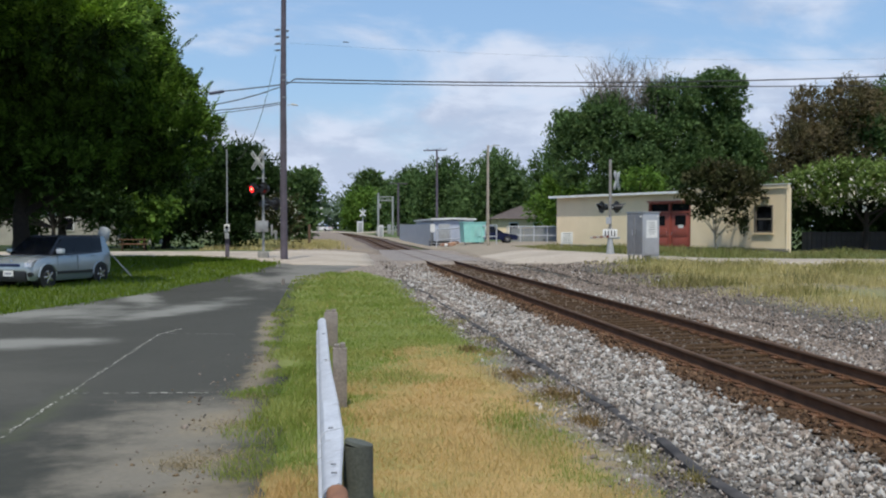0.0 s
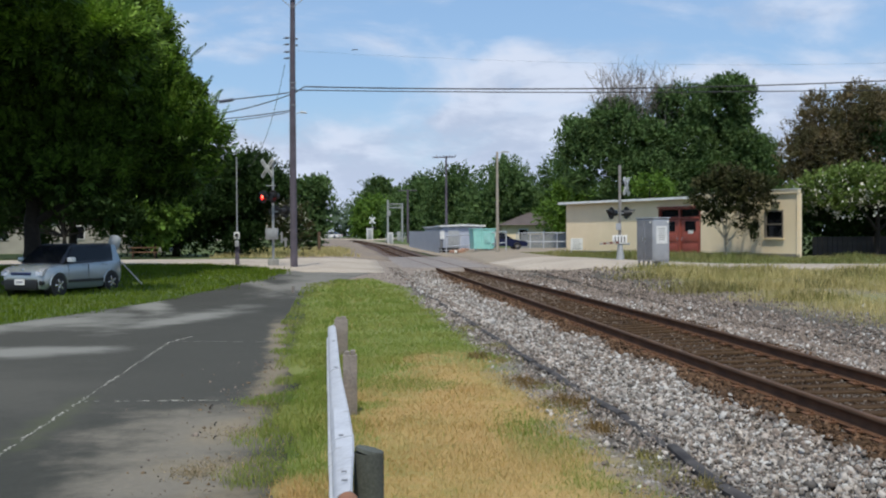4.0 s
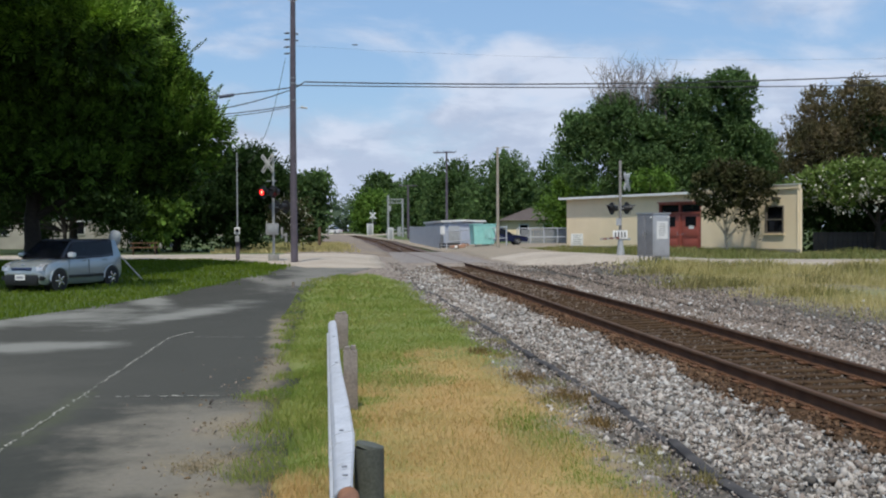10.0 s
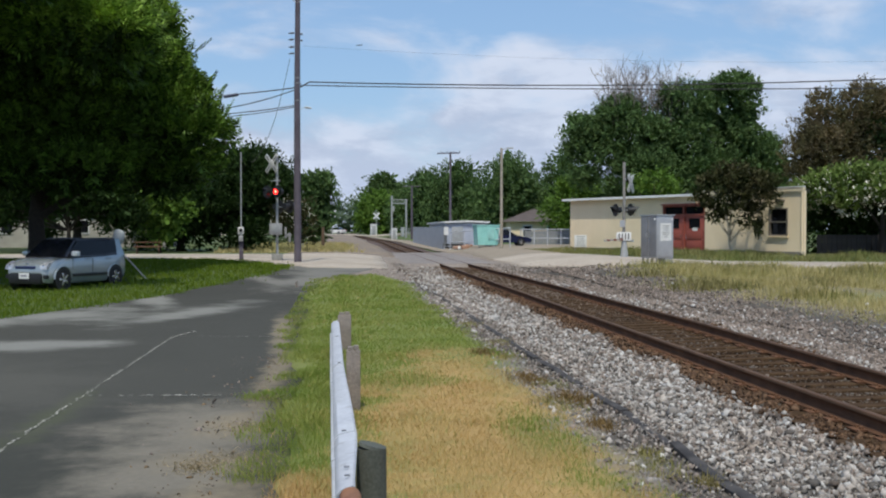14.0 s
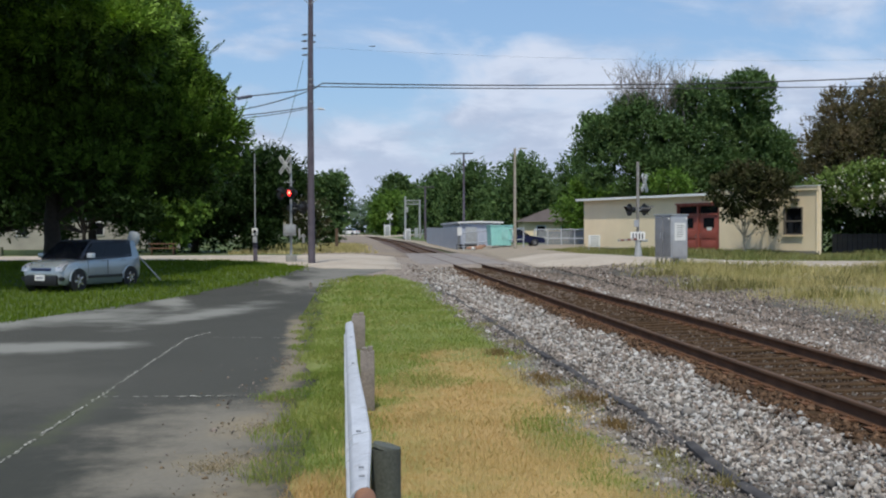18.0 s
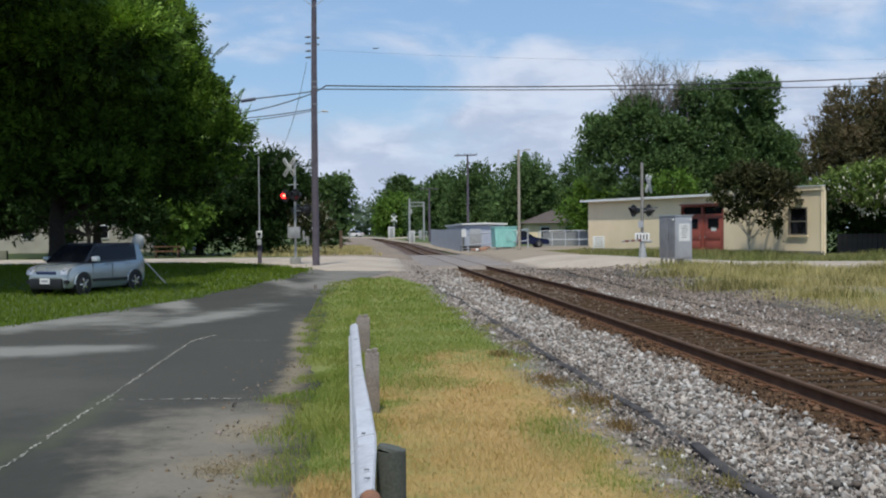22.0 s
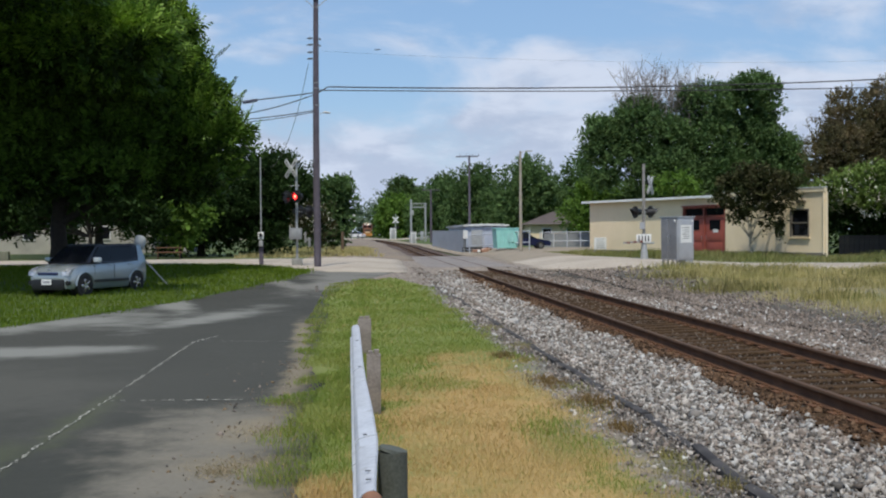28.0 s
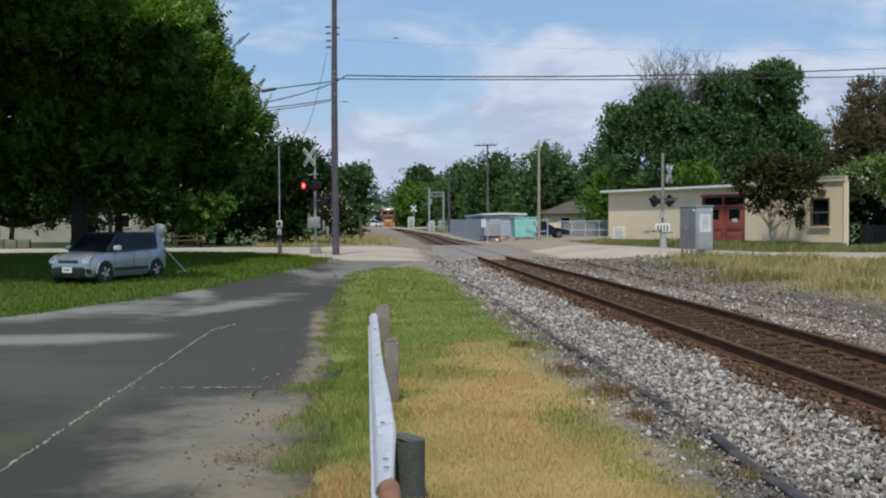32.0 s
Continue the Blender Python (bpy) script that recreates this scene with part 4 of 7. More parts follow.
def lane_debris():
    """Dead leaves, clods and pebbles blown against the edge of the asphalt."""
    rng = np.random.RandomState(5)
    n = 900
    X = -0.95 - rng.exponential(0.28, n)
    Y = rng.uniform(6.5, 16, n)
    keep = rng.uniform(0, 1, n) < clumpy(X, Y, 2.4, 88)
    X, Y = X[keep], Y[keep]
    S = rng.lognormal(0, 0.55, len(X)) * 0.010
    m = rng.uniform(0, 1, len(X)) < 0.55
    z = gz(X, Y) + 0.014
    scatter_stones("lane_pebbles", X[m], Y[m], z[m], S[m], STONE_BROWN, "small pebbles and clods at the asphalt edge", 18)
    scatter_stones("lane_litter", X[~m], Y[~m], z[~m], S[~m], mat("dead leaf litter", (0.16, 0.11, 0.06), (0.08, 0.06, 0.04), 2, 0.95, island=0.5, space="World"), "dead leaf litter at the asphalt edge", 19)
    P = [(-0.98, 10.2, 0.13), (-1.02, 8.75, 0.17), (-0.9, 12.0, 0.12), (-1.2, 8.5, 0.10)]
    X = np.concatenate([x + rng.normal(0, r, 420) for x, y, r in P])
    Y = np.concatenate([y + rng.normal(0, r * 1.3, 420) for x, y, r in P])
    blades("dry_litter", X, Y, gz(X, Y) + 0.012, rng.uniform(0.006, 0.03, len(X)), np.full(len(X), 0.008), leafy("litter straw", (0.30, 0.25, 0.17), (0.20, 0.16, 0.11), 0.4), "heaps of dry straw litter at the asphalt edge", 21, 4.0)
    for x, y, s in ((2.37, 8.15, 0.055), (2.62, 8.5, 0.045), (2.55, 9.4, 0.03), (13.2, 25.4, 0.10), (2.2, 7.6, 0.03)):
        scatter_stones("pale_stone", np.array([x]), np.array([y]), np.array([float(gz(x, y)) + s * 0.5]), np.array([s]), mat("pale round stone", (0.6, 0.59, 0.55), (0.5, 0.49, 0.45), 9, 0.9), "single pale stone on the bare soil", int(y * 10))
    for x, y, s in ((-1.45, 11.65, 0.05), (-1.28, 10.6, 0.03), (-1.2, 9.9, 0.03)):
        scatter_stones("clod", np.array([x]), np.array([y]), np.array([-0.17]), np.array([s]), mat("clod", (0.06, 0.05, 0.04), None, 4, 0.95), "dark clod of soil on the asphalt", 20)


lane_debris()


# ---- trees ----
def leaf_cloud(name, blobs, count, size, material, seed, spray=8, inner=0.25, up=0.5, droop=0.0, ragged=0.18, under=1.0):
    """Leaves in small sprays on the skins of several ellipsoids (x, y, z, rx, ry, rz), with some inside."""
    rng = np.random.RandomState(seed)
    blobs = np.array(blobs, dtype=float)
    area = (blobs[:, 3] * blobs[:, 5] + blobs[:, 4] * blobs[:, 5] + blobs[:, 3] * blobs[:, 4])
    n = count // spray
    k = rng.choice(len(blobs), n, p=area / area.sum())
    d = rng.normal(size=(n, 3))
    d /= np.linalg.norm(d, axis=1, keepdims=True)
    # undersides of the boughs are thin, so that shade gathers between them
    d[:, 2] = np.where((d[:, 2] < -0.1) & (rng.uniform(0, 1, n) > under), -d[:, 2], d[:, 2])
    lumps = 0
    for _ in range(6):
        w = rng.normal(size=3) * 3.2
        lumps = lumps + np.sin(d @ w + k * 1.7 + rng.uniform(0, 6.28))
    r = 1 + ragged * lumps / 2.4 + rng.normal(0, 0.05, n)
    ins = rng.uniform(0, 1, n) < inner
    r = np.where(ins, rng.uniform(0.35, 0.9, n), r)
    c = blobs[k, :3] + d * blobs[k, 3:] * r[:, None]
    # each spray: a short twig that points outwards and up
    ax = d + rng.normal(0, 0.45, (n, 3)) + np.array([0, 0, up - droop])
    ax /= np.linalg.norm(ax, axis=1, keepdims=True)
    ln = size * rng.uniform(1.6, 3.4, n)
    t = (np.arange(spray) + 0.5) / spray
    P = c[:, None] + ax[:, None] * (t[None, :, None] * ln[:, None, None]) + rng.normal(0, size * 0.16, (n, spray, 3))
    m = n * spray
    P = P.reshape(m, 3)
    A = np.repeat(ax, spray, 0) * 0.5 + rng.normal(0, 0.6, (m, 3))
    A /= np.linalg.norm(A, axis=1, keepdims=True)
    B = np.cross(A, rng.normal(size=(m, 3)))
    B /= np.linalg.norm(B, axis=1, keepdims=True) + 1e-9
    N = np.cross(A, B)
    s = size * rng.uniform(0.6, 1.25, m)[:, None] * np.where(np.repeat(ins & (r < 0.72), spray), 2.2, 1.0)[:, None]
    V = np.stack([P, P + A * s * 0.5 + B * s * 0.24, P + A * s + N * s * 0.12, P + A * s * 0.5 - B * s * 0.24 + N * s * 0.06], 1).reshape(-1, 3)
    i = np.arange(m)[:, None] * 4
    F = np.concatenate([i + np.array([[0, 1, 2]]), i + np.array([[0, 2, 3]])], 1).reshape(-1, 3)
    return mesh_from_arrays(name, V, F, material)


def frond_cloud(name, blobs, count, length, material, seed, pairs=6, under=0.35, rise=0.75, droop=0.5, bare_top=-2.0, width=0.62, face=(0.0, 0.0, 0.0)):
    """Long feathery fronds on the skins of the boughs: each a bent stem with pairs of narrow leaflets, all lying in one plane."""
    rng = np.random.RandomState(seed)
    blobs = np.array(blobs, dtype=float)
    area = blobs[:, 3] * blobs[:, 5] + blobs[:, 4] * blobs[:, 5] + blobs[:, 3] * blobs[:, 4]
    k = rng.choice(len(blobs), count, p=area / area.sum())
    d = rng.normal(size=(count, 3)) + np.array(face)
    d /= np.linalg.norm(d, axis=1, keepdims=True)
    d[:, 2] = np.where((d[:, 2] < -0.1) & (rng.uniform(0, 1, count) > under), -d[:, 2], d[:, 2])
    d[:, 2] = np.where(d[:, 2] < bare_top, np.abs(d[:, 2]) + 0.2, d[:, 2])
    r = 0.92 + rng.normal(0, 0.07, count)
    c = blobs[k, :3] + d * blobs[k, 3:] * r[:, None]
    ax = d + rng.normal(0, 0.35, (count, 3)) + np.array([0.12, 0, rise])
    ax /= np.linalg.norm(ax, axis=1, keepdims=True)
    side = np.cross(ax, rng.normal(0, 0.8, (count, 3)) + np.array([0, -0.5, 0.8]))
    side /= np.linalg.norm(side, axis=1, keepdims=True) + 1e-9
    nrm = np.cross(side, ax)
    ln = length * rng.uniform(0.55, 1.25, count)
    V, t = [], (np.arange(pairs) + 0.6) / pairs
    for j in range(pairs):
        stem = c + ax * (t[j] * ln)[:, None] + nrm * (0.16 * ln * t[j] ** 2)[:, None]
        for sgn in (-1.0, 1.0):
            w = ln * width * (1.0 - 0.65 * t[j]) * rng.uniform(0.7, 1.2, count)
            out = side * sgn + ax * 0.75 - nrm * rng.uniform(0.1, 2 * droop, count)[:, None] + rng.normal(0, 0.14, (count, 3))
            out /= np.linalg.norm(out, axis=1, keepdims=True)
            a = ax * (ln * 0.072)[:, None]
            tip = stem + out * w[:, None]
            mid = stem + out * (w * 0.5)[:, None]
            V.append(np.stack([stem, mid - a, tip, mid + a], 1))
    V = np.concatenate(V, 0).reshape(-1, 3)
    i = np.arange(len(V) // 4)[:, None] * 4
    F = np.concatenate([i + np.array([[0, 1, 2]]), i + np.array([[0, 2, 3]])], 1).reshape(-1, 3)
    return mesh_from_arrays(name, V, F, material)


def tree(x, y, blobs, count, size, leaf, label, trunk_r=0.3, seed=1, category="tree", group="", trunk_top=None, lean=(0, 0), flowers=0, bare=None, limbs=None, bark=None, **kw):
    """A tree at (x, y); blobs are given from its foot."""
    r = root("tree", on_ground(x, y), label, category, group)
    rng = random.Random(seed)
    z = [b[2] for b in blobs]
    top = trunk_top or (min(z) + max(z)) / 2
    bm = bm_new()
    pts = [Vector((lean[0] * k / 5 + rng.uniform(-.08, .08) * (k > 0), lean[1] * k / 5 + rng.uniform(-.08, .08) * (k > 0), top * k / 5 - 0.1 * (k == 0))) for k in range(6)]
    rad = [trunk_r * (1.25 if k == 0 else 1.0 - 0.12 * k) for k in range(6)]
    path_rod(bm, pts, rad, 12)
    for b in limbs or blobs:
        s = pts[rng.randint(2, 5)]
        e = Vector(b[:3])
        mid = (s + e) / 2 + Vector((rng.uniform(-.3, .3), rng.uniform(-.3, .3), rng.uniform(0, .4)))
        path_rod(bm, [s, mid, e], [trunk_r * 0.45, trunk_r * 0.3, trunk_r * 0.1], 7)
    part("trunk", bm, bark or BARK, r)
    crown = new("crown", leaf_cloud("crown", blobs, count, size, leaf, seed, **kw))
    crown.parent = r
    if flowers:
        f = new("blossom", leaf_cloud("blossom", blobs, flowers, size * 0.75, PETAL, seed + 5, spray=3, inner=0.0, up=0.6, ragged=kw.get("ragged", 0.18)))
        f.parent = r
        f["label"] = "clusters of white blossom"
    if bare:
        bm = bm_new()
        for q in range(bare[0]):
            s = Vector(bare[1]) + Vector((rng.uniform(-1, 1) * bare[2], rng.uniform(-1, 1) * bare[2] * 0.5, 0))
            d = Vector((rng.uniform(-0.7, 0.7), rng.uniform(-0.5, 0.5), 1)).normalized()
            e = s + d * bare[3] * rng.uniform(0.6, 1.1)
            path_rod(bm, [s, (s + e) / 2 + Vector((rng.uniform(-.2, .2), 0, 0)), e], [0.05, 0.03, 0.014], 5)
            for w in range(9):
                a = s.lerp(e, rng.uniform(0.35, 0.95))
                rod(bm, a, a + Vector((rng.uniform(-1, 1), rng.uniform(-1, 1), rng.uniform(0.2, 1.2))) * 1.1, 0.02, 0.008, 3)
        part("dead_crown", bm, mat("dead wood", (0.2, 0.18, 0.16), (0.15, 0.13, 0.12), 4.0, 0.9), r, "bare grey dead branches")
    return r


def lumpy(blobs, seed, per=8, part_size=0.40, flat=0.8):
    """Breaks big crown masses into many smaller boughs on their skins, round a shrunken core."""
    rng = random.Random(seed)
    out = []
    for (x, y, z, rx, ry, rz) in blobs:
        out.append((x, y, z, rx * 0.78, ry * 0.78, rz * 0.78))
        for _ in range(per):
            d = Vector((rng.gauss(0, 1), rng.gauss(0, 1), rng.gauss(0.25, 1))).normalized()
            k = (rx + ry + rz) / 3 * part_size * rng.uniform(0.7, 1.25)
            out.append((x + d.x * (rx - k * 0.75), y + d.y * (ry - k * 0.75), z + d.z * (rz - k * 0.6), k, k, k * flat))
    return out


# the big shade tree over the parked car: an overhanging upper crown, hollow below
SHADE = [(0, 0, 6.4, 6.6, 5.0, 3.0), (3.3, 0, 5.6, 4.6, 4.4, 2.2), (5.2, -0.5, 6.6, 2.7, 3, 1.6), (4.4, -0.5, 8.2, 2.3, 3, 1.3), (3.2, 0, 9.7, 2.3, 3, 1.4), (6.0, -0.5, 5.4, 2.3, 2.6, 1.0), (1.5, 0, 8.2, 5.1, 5, 2.2), (0.5, 0, 10.6, 4.7, 5, 2.4), (-0.3, 0, 13, 4.1, 5, 3),
         # the two boughs beyond y -15 are added out of view to shade the car
         (-2, -6.5, 8.7, 4, 4.2, 1.6), (2.2, -5.2, 8.2, 3.8, 4, 1.6), (4.0, -8.3, 8.3, 3.0, 3.4, 1.2), (-4.5, -11.5, 9.4, 4, 3.5, 1.5), (-0.5, -10.5, 9.3, 3.5, 3.5, 1.4), (1.5, -12.8, 9.5, 3.3, 3, 1.3), (3.6, -16.3, 10.3, 2.6, 2.4, 0.9), (0.6, -15.8, 10.2, 2.8, 2.4, 0.9), (1, -3.5, 11.2, 4, 3.5, 2),
         (2.0, -1.5, 4.0, 3.4, 3, 1.1), (-1.5, -2, 3.9, 3.4, 3, 1.1), (5.2, 1.0, 4.0, 2.6, 3.0, 1.3), (0.5, 1.5, 4.4, 4, 3, 1.4)]
REAR = [(-0.8, 0, 15.8, 3, 3, 2.4), (-6.5, 0, 7.2, 6, 5, 3.2), (-7, 0, 11.5, 6, 6, 4.5), (-11, -6, 8.4, 4, 4, 1.7), (-6.5, -6.5, 8.6, 4, 4.2, 1.7), (-9, -11, 9.2, 4, 3.5, 1.6), (-4, -4, 11.5, 5, 4, 2.2), (-2, -3, 14.5, 4.5, 4, 2.5), (-9, -1, 4.6, 4, 3, 1.4)]
BOUGHS = lumpy(SHADE, 4, 8, 0.42, 0.62)
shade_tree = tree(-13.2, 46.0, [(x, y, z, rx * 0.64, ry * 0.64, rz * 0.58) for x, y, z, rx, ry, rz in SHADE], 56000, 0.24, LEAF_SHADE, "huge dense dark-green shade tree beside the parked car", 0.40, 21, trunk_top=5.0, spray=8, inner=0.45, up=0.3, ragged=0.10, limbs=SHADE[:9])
outer = new("crown", leaf_cloud("crown", lumpy(REAR, 5, 5, 0.4, 0.75), 36000, 0.5, LEAF_OAK, 20, spray=8, inner=0.3, up=0.7))
outer.parent = shade_tree
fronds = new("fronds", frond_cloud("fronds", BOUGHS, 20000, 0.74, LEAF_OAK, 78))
fronds.parent = shade_tree
fronds["label"] = "long dark-green feathery fronds"
# light on the upper boughs, painted as paler fronds
sunlit = new("fresh_growth", frond_cloud("fresh_growth", [b for b in BOUGHS if b[2] + b[5] > 7.8 and b[0] < 5.5], 16000, 0.62, LEAF_LIT, 77, 5, 0.0, 0.9, 0.3, -0.1))
sunlit.parent = shade_tree
crest = new("fresh_growth", frond_cloud("fresh_growth", [b for b in BOUGHS if b[2] + b[5] > 9.0 and b[0] < 4.5 and b[1] > -14], 18000, 0.66, LEAF_LIT, 76, 5, 0.1, 0.5, 0.3, -0.3, face=(0.0, -1.0, 0.2)))
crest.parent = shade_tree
crest["label"] = "shoots painted sunlit pale green over the top of the crown"
tips = new("tip_growth", frond_cloud("tip_growth", [b for b in BOUGHS if b[2] + b[5] > 6.0], 1500, 1.25, LEAF_OAK, 79, 9, 0.0, 0.8, 0.2, -0.1, 0.2))
tips.parent = shade_tree
tips["label"] = "upturned shoots standing out of the crown"
sunlit["label"] = "shoots painted sunlit pale green at the twig ends"
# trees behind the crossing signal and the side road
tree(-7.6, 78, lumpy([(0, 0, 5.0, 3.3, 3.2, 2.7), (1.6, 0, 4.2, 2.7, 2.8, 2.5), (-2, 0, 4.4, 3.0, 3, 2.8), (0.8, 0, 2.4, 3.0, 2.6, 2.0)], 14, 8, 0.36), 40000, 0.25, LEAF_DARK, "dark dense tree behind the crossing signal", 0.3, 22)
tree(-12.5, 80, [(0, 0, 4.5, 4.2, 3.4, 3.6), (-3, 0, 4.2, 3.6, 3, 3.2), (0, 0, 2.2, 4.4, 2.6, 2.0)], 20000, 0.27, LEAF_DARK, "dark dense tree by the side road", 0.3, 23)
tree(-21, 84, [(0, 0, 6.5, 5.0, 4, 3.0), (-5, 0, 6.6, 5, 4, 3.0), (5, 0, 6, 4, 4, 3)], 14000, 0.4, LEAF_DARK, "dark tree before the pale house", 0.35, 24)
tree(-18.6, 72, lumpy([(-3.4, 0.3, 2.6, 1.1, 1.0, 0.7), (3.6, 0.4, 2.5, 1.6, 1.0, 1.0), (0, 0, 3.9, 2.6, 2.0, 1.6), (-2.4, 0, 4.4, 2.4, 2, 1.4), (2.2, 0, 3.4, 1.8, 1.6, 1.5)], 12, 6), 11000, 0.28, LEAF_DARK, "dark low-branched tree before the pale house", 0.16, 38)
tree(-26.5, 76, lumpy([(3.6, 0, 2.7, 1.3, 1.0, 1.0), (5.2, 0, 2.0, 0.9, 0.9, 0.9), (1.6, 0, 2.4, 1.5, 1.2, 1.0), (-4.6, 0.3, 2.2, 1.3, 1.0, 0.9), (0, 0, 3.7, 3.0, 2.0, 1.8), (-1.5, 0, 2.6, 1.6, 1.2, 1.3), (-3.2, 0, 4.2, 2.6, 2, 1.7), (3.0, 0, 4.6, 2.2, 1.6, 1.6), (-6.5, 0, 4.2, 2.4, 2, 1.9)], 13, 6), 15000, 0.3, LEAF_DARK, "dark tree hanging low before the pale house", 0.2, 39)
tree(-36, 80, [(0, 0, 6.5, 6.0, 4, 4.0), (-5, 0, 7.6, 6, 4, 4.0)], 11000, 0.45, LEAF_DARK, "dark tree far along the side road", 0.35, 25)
tree(-12.9, 74, [(0, 0, 3.3, 1.1, 0.8, 0.7), (-0.8, 0, 2.5, 0.8, 0.6, 0.7), (0.7, 0, 2.3, 0.7, 0.6, 0.8), (0.1, 0, 1.6, 0.5, 0.5, 0.7), (1.4, 0, 3.2, 0.7, 0.6, 0.5)], 2600, 0.30, LEAF_BRIGHT, "bright green young tree in the sun", 0.1, 26, droop=0.5)
tree(-3.9, 118, lumpy([(0, 0, 5.7, 2.2, 2.2, 2.0), (0.4, 0, 3.4, 2.2, 2, 2.1), (-1.8, 0, 4.4, 2.1, 2, 2.3), (-0.6, 0, 1.6, 2.2, 2, 1.4)], 15, 7), 16000, 0.4, LEAF_MID, "round green tree beyond the crossing", 0.25, 27)
tree(-3.6, 74, [(0, 0, 2.9, 0.9, 0.8, 1.0), (-0.7, 0, 2.2, 0.8, 0.7, 1.0), (0.7, 0, 2.1, 0.6, 0.6, 0.9), (0.1, 0, 1.3, 0.8, 0.6, 0.8)], 2600, 0.16, LEAF_MYRTLE, "thin flowering shrub behind the utility pole", 0.06, 28, flowers=420, ragged=0.4)
# tree row beyond the sheds
for k, (x, y, w, h, c, leaf, word) in enumerate((
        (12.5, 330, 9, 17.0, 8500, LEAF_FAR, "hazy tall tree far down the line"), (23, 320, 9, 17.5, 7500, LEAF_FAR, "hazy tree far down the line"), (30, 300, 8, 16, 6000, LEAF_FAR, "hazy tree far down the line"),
        (8.5, 268, 6.0, 9.5, 7500, LEAF_BRIGHT, "light green tree beside the far track"), (15.5, 250, 5.5, 10.6, 6500, LEAF_MID, "green tree beside the far track"), (16.0, 215, 5.5, 11.0, 6500, LEAF_MID, "green tree behind the signal frame"),
        (20.5, 190, 6, 10.0, 7000, LEAF_MID, "leafy green tree behind the sheds"), (16.0, 150, 4.8, 10.6, 8000, LEAF_MID, "tall green tree behind the shed"), (21.0, 140, 5.2, 11.0, 8000, LEAF_MID, "full green tree behind the shed"),
        (19.5, 122, 4.2, 9.4, 8000, LEAF_MID, "rounded green tree behind the lamp post"), (26.5, 128, 5.4, 10.2, 9000, LEAF_MID, "broad green tree behind the house"), (24.2, 108, 3.6, 6.4, 7000, LEAF_BRIGHT, "light green tree behind the railing"),
        (-30, 240, 9, 11, 5000, LEAF_FAR, "far tree beside the line"), (-8.5, 170, 4.2, 7.0, 5000, LEAF_DARK, "dark tree before the far crossing"))):
    rng = random.Random(k + 60)
    blobs = [(rng.uniform(-.25, .25) * w, rng.uniform(-.2, .2) * w, h * 0.62, w * 0.62, w * 0.6, h * 0.36), (-0.42 * w, 0, h * 0.42, w * 0.52, w * 0.5, h * 0.30), (0.42 * w, 0, h * 0.45, w * 0.52, w * 0.5, h * 0.32), (0, -0.2 * w, h * 0.25, w * 0.75, w * 0.5, h * 0.24), (rng.uniform(-.2, .2) * w, 0, h * 0.84, w * 0.32, w * 0.3, h * 0.16)]
    tree(x, y, blobs, int(c * 1.3), 0.0026 * y + 0.05, leaf, word, 0.25, 60 + k, group="tree row", ragged=0.22)
# big trees behind the cream building
BROAD = [(-8.8, 0, 8.4, 2.3, 3, 4.0), (-4.6, 0, 9.8, 3.6, 4, 3.6), (1.0, 0, 12.3, 3.0, 3.2, 3.4), (5.2, 0, 13.3, 2.7, 3, 2.9), (5.8, 0, 8.8, 2.2, 3, 4), (8.2, 0, 6.2, 2.4, 3, 4.6), (0, -1, 5, 8.8, 4, 4), (0.5, 0, 8.4, 5, 4, 4)]
tree(31.0, 96, lumpy(BROAD, 6, 12, 0.36, 0.7), 110000, 0.31, LEAF_MID, "broad dark-green tree with a bare dead crown", 0.5, 31, bare=(95, (-3.4, 0, 10.8), 3.2, 6.3), ragged=0.12, under=0.25, inner=0.2, up=0.9, limbs=BROAD)
tree(25.2, 84, [(0, 0, 5.4, 1.7, 1.2, 0.7), (0.8, 0, 4.8, 1.0, 1.0, 0.8)], 1200, 0.3, LEAF_BRIGHT, "drooping light-green tree top behind the building", 0.1, 36, droop=1.2)
DYING = [(-3.0, 0, 7.2, 2.4, 3, 4.4), (-1.0, 0, 9.0, 2.8, 3, 4.2), (1.8, 0, 10.2, 2.6, 3, 3.6), (-2.2, 0, 5.8, 2.4, 3, 3.4), (1.5, 0, 5.5, 3.4, 3, 4)]
tree(41.5, 84, lumpy(DYING, 8, 10, 0.38), 52000, 0.2, LEAF_BROWN, "half-dead tree with brown leaves", 0.4, 32, ragged=0.2, under=0.3, up=0.9, limbs=DYING)
BESIDE = [(-3.6, 0, 8.0, 2.8, 3, 4.0), (0, 0, 8.4, 4.6, 4, 4.6), (2, 0, 11.0, 4.6, 4, 3.4), (-1, 0, 3.6, 5.4, 4, 3.4)]
tree(48.5, 86, lumpy(BESIDE, 9, 8, 0.42), 30000, 0.34, LEAF_MID, "green tree beside the half-dead tree", 0.4, 33, limbs=BESIDE)
BLOOM = [(0, -0.4, 4.35, 2.8, 2.8, 0.8), (3.2, -1.2, 4.5, 3.2, 3.0, 0.85), (-2.3, 0.3, 4.05, 1.9, 2.2, 0.8), (-3.7, 1.2, 3.6, 1.2, 1.5, 0.8), (6.5, -0.8, 4.2, 3, 3.0, 0.9), (0.2, -2.0, 3.5, 2.3, 1.3, 0.8), (-2.2, -0.8, 3.2, 1.4, 1.3, 0.8), (3.2, -2.6, 3.5, 2.6, 1.2, 0.8)]
